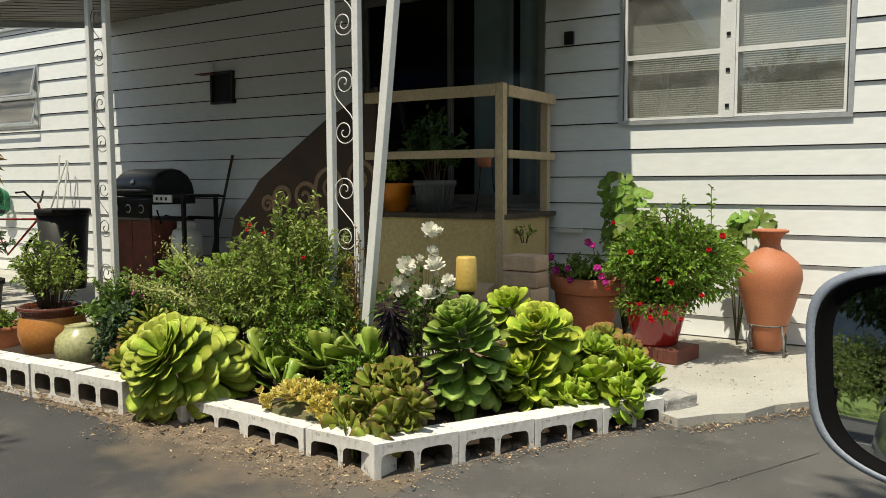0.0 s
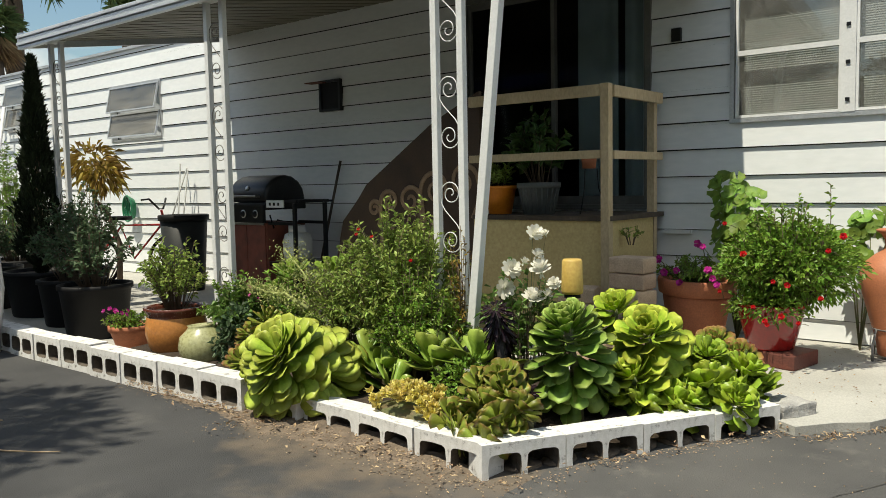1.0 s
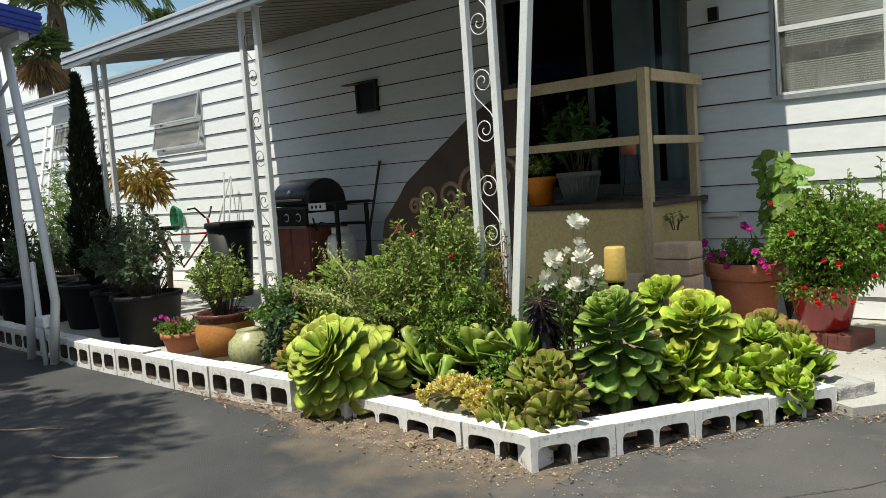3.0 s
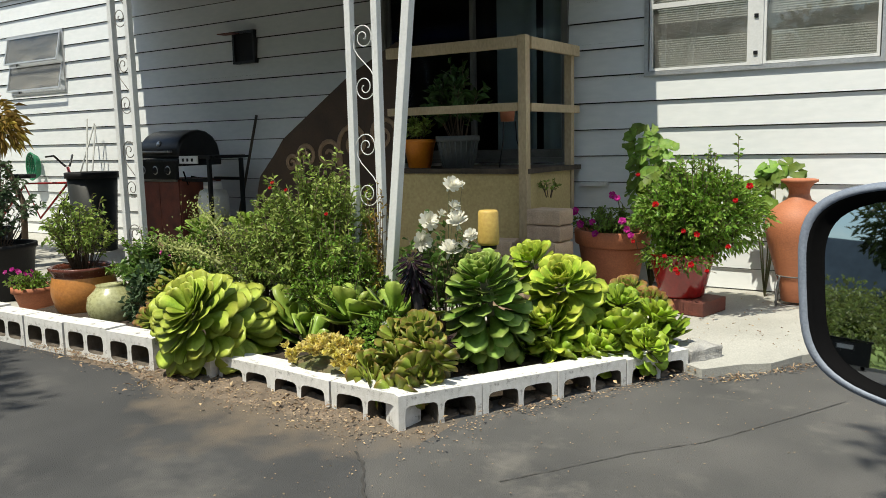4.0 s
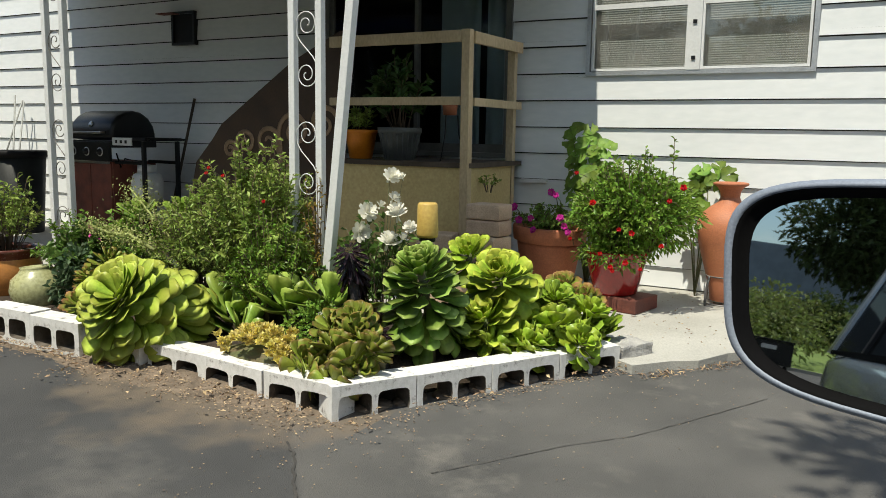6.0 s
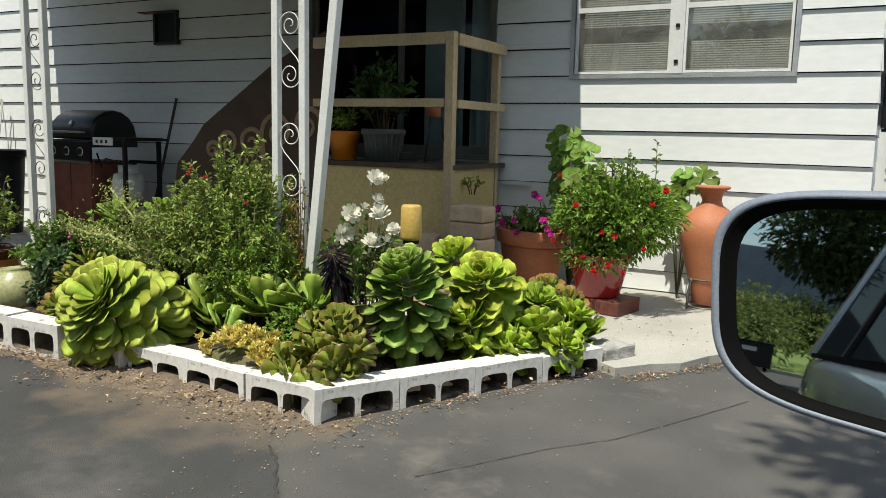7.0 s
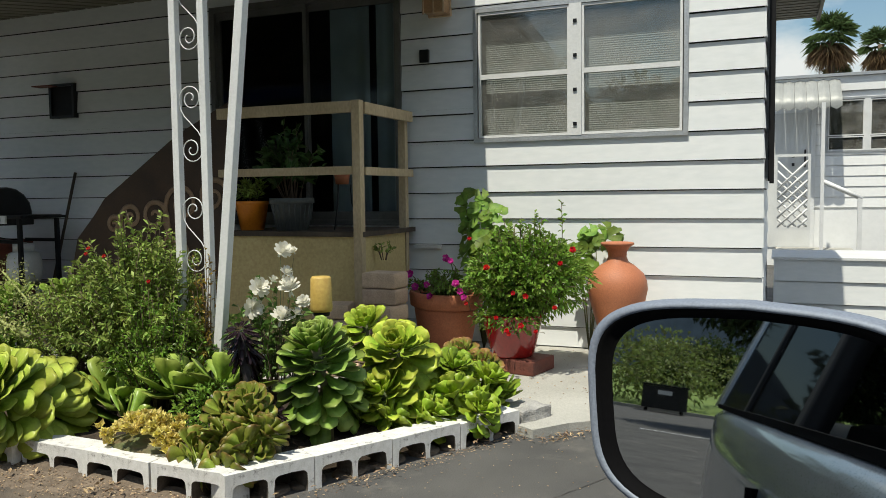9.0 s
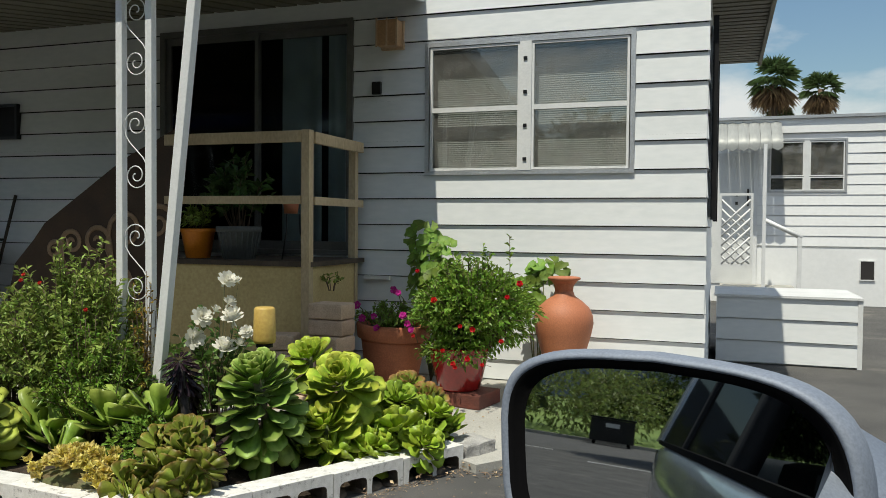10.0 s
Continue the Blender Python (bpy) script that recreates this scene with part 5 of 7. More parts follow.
# shrub in the red pot
t = shrub("hibiscus", "bushy green shrub with small red flowers in the red pot", (-1.30, 5.02, 0.36), 0.43, 0.66, 190, 34, (0.042, 0.021), M["bright_leaf"], 41, low=0.2)
p, w = clump_points([(-1.28, 5.02, 0.66, 0.42, 0.32, 0.26), (-1.36, 4.84, 0.42, 0.24, 0.12, 0.10)], 4600, 42, 0.35)
leaves("lower_foliage", p, w, M["bright_leaf"], t, 0.042, 0.021, 0.5, 0.2, 43, kind="stuff")
for cx, hh, sd in ((-1.06, 0.66, 45), (-1.24, 0.60, 46), (-1.40, 0.50, 47)):
    st_, p, w = shoots(6, (cx, 5.06, 0.46), 0.10, hh, sd, 1.0, 0.3, 34, 0.1)
    for row in st_:
        stems_mesh("twig", [row], 0.004, M["bark"], t)
    leaves("twig_foliage", p, w, M["bright_leaf"], t, 0.04, 0.02, 0.3, 0.2, sd, kind="stuff")
rng = random.Random(8)
for x, y, z in ((-1.55, 4.66, 0.93), (-1.25, 4.62, 0.60), (-1.17, 4.62, 0.585), (-1.30, 4.64, 0.36), (-1.12, 4.66, 0.36), (-1.36, 4.62, 0.44), (-0.98, 4.72, 0.78), (-1.42, 4.62, 0.75), (-1.02, 4.74, 0.50), (-1.20, 4.62, 0.40), (-0.92, 4.8, 0.86), (-1.62, 4.78, 0.50), (-1.28, 4.62, 0.345)):
    bloom("red_flower", RED, pose(x, y, z, 70 + rng.uniform(-25, 25), rng.uniform(-30, 30), 0) @ Matrix.Scale(rng.uniform(0.55, 0.95), 4), "small red flower on the shrub", "red flowers", (x + 0.02, y + 0.14, z - 0.03))
t = shrub("petunia", "straggling petunias in the terracotta pot", (-1.93, 5.12, 0.48), 0.27, 0.20, 60, 24, (0.034, 0.018), M["geranium"], 44, "flower", low=0.1)
for x, y, z in ((-1.84, 4.98, 0.78), (-1.96, 4.92, 0.60), (-2.06, 4.95, 0.58), (-1.75, 4.92, 0.61), (-1.72, 4.93, 0.56), (-1.93, 4.90, 0.52), (-2.12, 5.0, 0.66), (-1.80, 4.96, 0.76), (-1.68, 4.9, 0.52)):
    bloom("pink_flower", PINK, pose(x, y, z, 70 + rng.uniform(-25, 25), rng.uniform(-30, 30), 0) @ Matrix.Scale(rng.uniform(0.8, 1.2), 4), "magenta petunia flower in the pot", "petunias", (x, y + 0.12, z - 0.1))


def round_leaf():
    """A scalloped round leaf with a shallow funnel, along +y from its stalk."""
    bm = bmesh.new()
    c = bm.verts.new((0, 0, 0))
    ring = []
    for i in range(15):
        a = radians(-75 + 330 * i / 14) + math.pi * 0.0
        r = 0.05 * (1 + 0.10 * math.cos(a * 7))
        ring.append(bm.verts.new((r * math.sin(a - 1.57), 0.015 + r * -math.cos(a - 1.57), 0.012 + 0.006 * math.sin(a * 3))))
    for i in range(14):
        bm.faces.new((c, ring[i], ring[i + 1])).smooth = True
    return mesh_of(bm, "leaf", M["geranium"])


ROUND = round_leaf()
for name, centres, n, base in (("geranium", [(-1.86, 5.58, 1.12, 0.12, 0.10, 0.16), (-1.78, 5.5, 0.92, 0.16, 0.12, 0.2), (-1.66, 5.5, 0.98, 0.13, 0.1, 0.16), (-1.70, 5.4, 0.75, 0.2, 0.12, 0.15)], 110, (-1.80, 5.62, 0.046)),
                               ("geranium", [(-0.86, 5.70, 0.90, 0.08, 0.05, 0.08), (-0.98, 5.66, 0.86, 0.10, 0.08, 0.09), (-1.04, 5.58, 0.74, 0.12, 0.1, 0.12)], 36, (-1.0, 5.66, 0.046))):
    t = thing(name, "climbing geranium with round scalloped leaves by the wall", "plant", "geraniums")
    p, d = clump_points(centres, n, n, 0.5)
    for q in range(0, n, 6):
        part("stem", tube(bmesh.new(), [base, (np.array(base) * 0.4 + p[q] * 0.6 + np.array([0.03, 0, -0.05])), p[q]], 0.006, 5, 0.5), M["stem"], t)
    rng = random.Random(n)
    for q in range(n):
        way = Vector((d[q][0] * 0.7 + rng.uniform(-0.3, 0.3), -0.8 + d[q][1] * 0.4, 0.45 + d[q][2] * 0.5)).normalized()
        piece("leaf", ROUND, t, Matrix.Translation(p[q]) @ way.to_track_quat("Z", "Y").to_matrix().to_4x4() @ Matrix.Rotation(rng.uniform(0, 6), 4, "Z") @ Matrix.Scale(rng.uniform(0.7, 1.25), 4))

# ---- porch pots ----
pot("orange_pot", [(0, 0), (0.085, 0), (0.09, 0.005), (0.125, 0.195), (0.132, 0.2), (0.132, 0.225), (0.118, 0.225), (0.112, 0.18), (0, 0.17)], M["orange_plastic"], pose(-3.52, 5.12, 0.956), "bright orange plastic pot on the porch", 0.11, 0.2)
shrub("pot_plant", "small dark green plant in the orange pot", (-3.52, 5.12, 1.14), 0.13, 0.24, 16, 18, (0.06, 0.022), M["shrub"], 51, "plant")
gp = pot("ribbed_pot", [(0, 0), (0.11, 0), (0.115, 0.005), (0.155, 0.20), (0.17, 0.205), (0.17, 0.245), (0.15, 0.245), (0.145, 0.2), (0, 0.19)], M["grey_plastic"], pose(-3.17, 5.14, 0.956), "ribbed grey plastic pot on the porch", 0.14, 0.22)
for i in range(22):
    a = 2 * math.pi * i / 22
    bm = bmesh.new()
    tube(bm, [(0.116 * math.cos(a), 0.116 * math.sin(a), 0.01), (0.156 * math.cos(a), 0.156 * math.sin(a), 0.2)], 0.006, 5)
    part("rib", bm, M["grey_plastic"], gp)
shrub("house_plant", "leafy dark green house plant in the ribbed pot", (-3.17, 5.16, 1.17), 0.26, 0.58, 22, 18, (0.10, 0.045), M["house_leaf"], 52, "plant", spread=0.35)
shrub("hanging_plant", "drooping leafy twig beside the rail post", (-2.40, 5.15, 0.74), 0.08, 0.16, 6, 10, (0.04, 0.02), M["shrub"], 53, "plant")
tagged(part("lantern_pot", lathe([(0, 0), (0.05, 0), (0.062, 0.10), (0.058, 0.10), (0, 0.09)], 16), M["terracotta"], at=pose(-2.82, 5.3, 1.30)), "small terracotta pot on a wire stand", "plant pot")
st = thing("wire_stand", "thin black wire plant stand on the porch", "stand", at=pose(-2.82, 5.3, 0.956))
for a in (0.5, 2.6, 4.7):
    bm = bmesh.new()
    tube(bm, [(0.13 * math.cos(a), 0.13 * math.sin(a), 0), (0.07 * math.cos(a), 0.07 * math.sin(a), 0.2), (0.06 * math.cos(a), 0.06 * math.sin(a), 0.343)], 0.005, 5)
    part("leg", bm, M["black_metal"], st)

# ---- wall fittings ----
v = thing("wall_vent", "dark square vent opening with a lifted metal flap", "vent", at=pose(-6.345, WY - 0.03, 2.0))
part("frame", boxes((0, 0.32, -0.03, 0.03, 0, 0.025), (0, 0.32, -0.03, 0.03, 0.305, 0.33), (0, 0.025, -0.03, 0.03, 0.025, 0.305), (0.295, 0.32, -0.03, 0.03, 0.025, 0.305)), M["black_metal"], v)
part("screen", boxes((0.025, 0.295, -0.012, 0.0, 0.025, 0.305)), M["black_plastic"], v)
bm = boxes((-0.10, 0.12, -0.14, -0.031, 0.30, 0.308))
part("flap", bm, M["rust_red"], v)
lamp = thing("wall_lamp", "square amber glass porch lamp with white ribs", "lamp", at=pose(-2.31, WY - 0.028, 2.60))
part("glass", boxes((0.01, 0.18, -0.13, -0.01, 0.01, 0.21), bevel=0.012), M["lamp_glass"], lamp)
for q in (0.0, 0.085, 0.168):
    part("rib", boxes((q + 0.006, q + 0.018, -0.136, -0.129, 0.0, 0.22)), M["tan_trim"], lamp)
part("back_plate", boxes((0, 0.19, -0.0095, 0.02, 0, 0.22)), M["tan_trim"], lamp)
tagged(part("wall_plate", boxes((-2.385, -2.31, WY - 0.05, WY - 0.015, 2.255, 2.355), bevel=0.004), M["black_metal"]), "small dark metal box on the siding", "box")
tagged(part("junction_box", boxes((-2.44, -2.22, WY - 0.05, WY - 0.02, 0.785, 0.815)), M["white_paint"]), "white conduit on the siding beside the porch", "conduit")
t = thing("broom", "long wooden broom leaning on the wall", "broom")
bm = bmesh.new()
tube(bm, [(-6.22, 5.55, 0.12), (-6.05, 5.80, 1.47)], 0.014, 8)
part("handle", bm, M["dark_wood"], t)
part("brush", boxes((-6.36, -6.10, 5.50, 5.58, 0.046, 0.14)), M["litter"], t)

# ---- grill, bin, bicycle ----
g = thing("barbecue_grill", "black gas barbecue with closed lid, red-brown cabinet and side shelf", "grill", at=pose(-6.64, 5.28, 0.046, 0, 0, -3))
prof = [(-0.25, 0.0), (-0.262, 0.05), (-0.255, 0.11), (-0.225, 0.17), (-0.17, 0.225), (-0.09, 0.265), (0.0, 0.28), (0.09, 0.265), (0.17, 0.215), (0.225, 0.14), (0.245, 0.06), (0.25, 0.0)]
bm = bmesh.new()
rows_ = []
for xx, k in ((-0.335, 0.90), (-0.325, 0.97), (-0.30, 1.0), (0.30, 1.0), (0.325, 0.97), (0.335, 0.90)):
    rows_.append([bm.verts.new((xx, y * k, z * k)) for y, z in prof])
for r0, r1 in zip(rows_, rows_[1:]):
    for i in range(len(prof)):
        j = (i + 1) % len(prof)
        bm.faces.new((r0[i], r0[j], r1[j], r1[i])).smooth = i < len(prof) - 1
bm.faces.new(rows_[0])
bm.faces.new(list(reversed(rows_[-1])))
bmesh.ops.recalc_face_normals(bm, faces=bm.faces)
part("lid", bm, M["black_metal"], g, at=pose(0, 0, 1.005))
part("lid_handle", boxes((-0.24, 0.24, -0.315, -0.293, 1.06, 1.082), (-0.24, -0.222, -0.294, -0.255, 1.06, 1.082), (0.222, 0.24, -0.294, -0.255, 1.06, 1.082), bevel=0.004), M["steel"], g)
part("lid_badge", lathe([(0, 0), (0.03, 0), (0.03, 0.006), (0, 0.006)], 16), M["steel"], g, at=pose(0, -0.243, 1.15, 68, 0, 0))
part("firebox", boxes((-0.335, 0.335, -0.26, 0.25, 0.93, 1.0), bevel=0.008), M["black_metal"], g)
part("control_panel", boxes((-0.335, 0.335, -0.30, -0.262, 0.80, 0.985), bevel=0.006), M["black_metal"], g)
for i in range(3):
    k = part("knob", lathe([(0, 0), (0.034, 0), (0.032, 0.012), (0.022, 0.015), (0.02, 0.034), (0, 0.034)], 16), M["black_plastic"], g, at=pose(-0.21 + 0.21 * i, -0.301, 0.89, 90, 0, 0))
    part("bezel", lathe([(0.034, 0.0), (0.043, 0.0), (0.043, 0.004), (0.034, 0.005)], 16), M["steel"], k)
cab = part("cabinet", boxes((-0.325, 0.325, -0.25, 0.24, 0.07, 0.795), bevel=0.006), M["rust_red"], g)
for x0, x1 in ((-0.315, -0.005), (0.005, 0.315)):
    part("cabinet_door", boxes((x0, x1, -0.268, -0.252, 0.10, 0.775), bevel=0.004), M["rust_red"], cab)
part("drip_tray", boxes((-0.30, 0.30, -0.28, -0.262, 0.776, 0.797)), M["steel"], g)
for x0, y0 in ((-0.30, -0.22), (-0.30, 0.2), (0.30, -0.22), (0.30, 0.2)):
    part("castor", lathe([(0, -0.016), (0.03, -0.016), (0.033, 0), (0.03, 0.016), (0, 0.016)], 14), M["rubber"], g, at=pose(x0, y0, 0.034, 90, 0, 0))
part("side_shelf", boxes((0.34, 0.80, -0.24, 0.18, 1.0, 1.03), bevel=0.006), M["black_plastic"], g)
part("shelf_front", boxes((0.345, 0.62, -0.262, -0.242, 0.955, 1.028), bevel=0.004), M["white_paint"], g)
for i in range(3):
    part("tool_hook", boxes((0.40 + 0.07 * i, 0.425 + 0.07 * i, -0.27, -0.263, 0.975, 1.005), bevel=0.002), M["black_metal"], g)
part("side_handle", rod_mesh((0.81, -0.22, 1.015), (0.87, -0.22, 1.015), (0.87, 0.16, 1.015), (0.81, 0.16, 1.015), r=0.011), M["black_plastic"], g)
for yy in (-0.22, 0.16):
    part("leg", boxes((0.735, 0.77, yy - 0.017, yy + 0.017, 0.0, 0.998), bevel=0.003), M["black_metal"], g)
    part("brace", boxes((0.328, 0.733, yy - 0.012, yy + 0.012, 0.78, 0.81)), M["black_metal"], g)
    part("brace", boxes((0.328, 0.733, yy - 0.012, yy + 0.012, 0.36, 0.39)), M["black_metal"], g)
part("bottom_shelf", boxes((0.33, 0.76, -0.235, 0.175, 0.392, 0.408)), M["black_metal"], g)
part("hose", rod_mesh((0.50, -0.05, 0.80), (0.44, -0.2, 0.83), (0.38, -0.2, 0.74), (0.40, -0.26, 0.88), r=0.008), M["rubber"], g)
tank = thing("gas_bottle", "white gas bottle on the grill's side shelf", "gas bottle", at=g.matrix_basis @ pose(0.54, -0.03, 0.409))
part("bottle", lathe([(0, 0), (0.11, 0), (0.14, 0.03), (0.15, 0.08), (0.15, 0.20), (0.13, 0.27), (0.06, 0.305), (0, 0.31)], 24), M["white_paint"], tank)
part("collar", lathe([(0.085, 0.29), (0.09, 0.29), (0.09, 0.36), (0.085, 0.36)], 20), M["white_paint"], tank)
part("valve", lathe([(0, 0.305), (0.025, 0.305), (0.02, 0.345), (0.032, 0.35), (0.032, 0.37), (0, 0.37)], 12), M["steel"], tank)
can = thing("trash_can", "large dark grey plastic bin without a lid", "bin", at=pose(-7.92, 5.1, 0.046) @ Matrix.Scale(0.87, 4, (1, 0, 0)) @ Matrix.Scale(0.87, 4, (0, 1, 0)))
part("body", lathe([(0, 0), (0.235, 0), (0.24, 0.02), (0.30, 0.80), (0.285, 0.80), (0.23, 0.05), (0, 0.04)], 28), M["bin_plastic"], can)
part("rim", lathe([(0.301, 0.80), (0.325, 0.805), (0.325, 0.86), (0.31, 0.868), (0.286, 0.85), (0.286, 0.80)], 28), M["black_plastic"], can)
bike = thing("bicycle", "red bicycle with black handlebar against the wall", "bicycle", at=pose(-8.75, 4.95, 0.046, 0, 0, 30))


for xx in (-0.5, 0.5):
    wh = part("wheel", rod_mesh(*[(xx + 0.30 * math.cos(q), 0, 0.31 + 0.30 * math.sin(q)) for q in (2 * math.pi * i / 28 for i in range(29))], r=0.02), M["rubber"], bike)
    for i in range(8):
        q = math.pi * i / 8
        part("spoke", rod_mesh((xx - 0.28 * math.cos(q), 0, 0.31 - 0.28 * math.sin(q)), (xx + 0.28 * math.cos(q), 0, 0.31 + 0.28 * math.sin(q)), r=0.002, sides=4), M["steel"], wh)
part("frame_tube", rod_mesh((0.40, 0, 0.78), (0.0, 0, 0.34), (-0.16, 0, 0.74), (0.40, 0, 0.74)), M["red_paint"], bike)
part("fork", rod_mesh((0.5, 0, 0.31), (0.40, 0, 0.78), (0.37, 0, 0.92), r=0.016), M["red_paint"], bike)
part("stay", rod_mesh((-0.5, 0, 0.31), (-0.16, 0, 0.72)), M["red_paint"], bike)
part("handlebar", rod_mesh((0.28, -0.28, 1.04), (0.33, -0.2, 1.05), (0.37, -0.05, 0.93), (0.37, 0.05, 0.93), (0.33, 0.2, 1.05), (0.28, 0.28, 1.04), r=0.012), M["black_metal"], bike)
part("saddle", boxes((-0.30, -0.04, -0.07, 0.07, 0.80, 0.85), bevel=0.02), M["black_plastic"], bike)
hose = thing("garden_hose", "coiled green garden hose hung on the wall", "hose", at=pose(-10.2, WY - 0.10, 0.95))
for i in range(5):
    part("coil", rod_mesh(*[((0.075 + 0.010 * i) * math.cos(q + i), -0.02 * i + 0.04, (0.13 + 0.012 * i) * math.sin(q + i)) for q in (2 * math.pi * k / 24 for k in range(25))], r=0.011, sides=6), M["hose"], hose)
t = thing("folding_frame", "thin grey crossed folding frame leaning on the wall", "frame", at=pose(-8.88, 5.6, 0.046))
for x0, x1, y0, zt in ((-0.22, 0.10, -0.22, 1.42), (0.24, -0.04, -0.18, 1.48), (0.30, 0.12, -0.2, 1.40)):
    part("tube", rod_mesh((x0, y0, 0), (x1, 0.14, zt), r=0.010), M["zinc"], t)
part("crossbar", rod_mesh((-0.09, -0.06, 0.62), (0.20, -0.06, 0.62), r=0.009), M["zinc"], t)

# ---- pots along the block wall ----
pot("glazed_urn", [(0, 0), (0.13, 0), (0.135, 0.01), (0.185, 0.08), (0.208, 0.17), (0.205, 0.24), (0.193, 0.29)], M["orange_glaze"], pose(-4.72, 2.92, 0.047), "round orange glazed pot with a dark brown rim", 0.17, 0.325,
    rim=([(0.193, 0.29), (0.197, 0.31), (0.212, 0.335), (0.215, 0.352), (0.2, 0.355), (0.178, 0.33), (0.172, 0.28), (0, 0.27)], M["brown_glaze"]))
part("saucer", lathe([(0, 0), (0.2, 0), (0.215, 0.012), (0.2, 0.008), (0, 0.006)], 24), M["terracotta"], tagged(new("pot_saucer"), "flat terracotta saucer under the orange pot", "saucer"), at=pose(-4.72, 2.92, 0.0455))
pot("sage_pot", [(0, 0), (0.075, 0), (0.085, 0.01), (0.125, 0.07), (0.138, 0.13), (0.125, 0.19), (0.085, 0.225), (0.075, 0.24), (0.08, 0.25), (0.07, 0.25), (0.06, 0.22), (0, 0.21)], M["green_glaze"], pose(-4.22, 2.80, 0.05, 0, -5, 0) @ Matrix.Scale(1.15, 4), "rounded sage green glazed pot", 0.06, 0.24)
pot("terracotta_bowl", [(0, 0), (0.10, 0), (0.105, 0.01), (0.145, 0.13), (0.16, 0.135), (0.16, 0.175), (0.145, 0.175), (0.135, 0.14), (0, 0.13)], M["terracotta"], pose(-5.28, 2.90, 0.047), "shallow terracotta bowl with trailing flowers", 0.13, 0.16)
shrub("pot_shrub", "small upright leafy shrub in the orange pot", (-4.72, 2.92, 0.36), 0.27, 0.52, 60, 26, (0.042, 0.019), M["shrub"], 61, "plant")
t = shrub("ivy", "bushy green ivy spilling over the sage pot", (-4.08, 3.02, 0.22), 0.25, 0.38, 60, 24, (0.05, 0.032), M["rose_leaf"], 62, "plant")
p, w = clump_points([(-4.00, 2.80, 0.22, 0.07, 0.06, 0.13), (-3.96, 2.88, 0.36, 0.12, 0.1, 0.12)], 400, 63, 0.3)
leaves("trailing_foliage", p, w, M["grey_leaf"], t, 0.045, 0.032, 0.5, 0.2, 64, kind="stuff")
shrub("spiky_shrub", "feathery pale green shrub behind the sage pot", (-4.28, 3.1, 0.2), 0.26, 0.44, 46, 30, (0.035, 0.014), M["bright_leaf"], 65, "shrub")
t = shrub("trailing_plant", "low trailing plant with yellow and pink blooms", (-5.28, 2.88, 0.2), 0.20, 0.13, 36, 18, (0.03, 0.018), M["bright_leaf"], 66, "plant", low=0.1)
for i in range(7):
    bloom("pink_flower", PINK, pose(-5.28 + 0.05 * (i - 3), 2.78 + 0.02 * (i % 3), 0.32 + 0.02 * (i % 2), 60, 0, i * 30) @ Matrix.Scale(0.7, 4), "small pink flower in the terracotta bowl", "bowl flowers", (-5.28, 2.86, 0.22))


def black_pot(x, y, r, h, label="black plastic nursery pot"):
    return pot("nursery_pot", [(0, 0), (r * 0.82, 0), (r * 0.84, 0.01), (r, h - 0.04), (r * 1.06, h - 0.035), (r * 1.06, h), (r * 0.96, h), (r * 0.94, h - 0.04), (0, h - 0.06)], M["black_plastic"], pose(x, y, 0.046), label, r * 0.93, h - 0.03, "nursery pots")


def italian_cypress(x, y, z0, z1, r, seed):
    t = thing("italian_cypress", "slender dark green cypress in a black pot", "tree", "potted cypresses")
    bm = bmesh.new()
    tube(bm, [(x, y, z0 - 0.1), (x + 0.01, y, (z0 + z1) / 2), (x, y, z1 - 0.1)], 0.03, 7, 0.25)
    part("trunk", bm, M["bark"], t)
    rg = np.random.default_rng(seed)
    n = 7500
    u = rg.uniform(0, 1, n) ** 0.85
    prof = np.clip(np.minimum(u / 0.10, 1.0), 0.2, 1) * (1 - u) ** 0.85 * (1 + 0.10 * np.sin(u * 31 + seed))
    a = rg.uniform(0, 2 * math.pi, n)
    q = rg.uniform(0.55, 1.0, n) ** 0.7
    lump = 1 + 0.16 * np.sin(a * 5 + u * 19) + 0.10 * np.sin(a * 3 - u * 37)
    rr = r * prof * q * lump
    p = np.stack([x + rr * np.cos(a), y + rr * np.sin(a), z0 + u * (z1 - z0)], 1)
    w = np.stack([np.cos(a) * 0.45, np.sin(a) * 0.45, np.full(n, 0.9)], 1)
    leaves("crown", p, w, M["cypress"], t, 0.075, 0.022, 0.25, 0.3, seed, -0.05, kind="stuff")
    return t


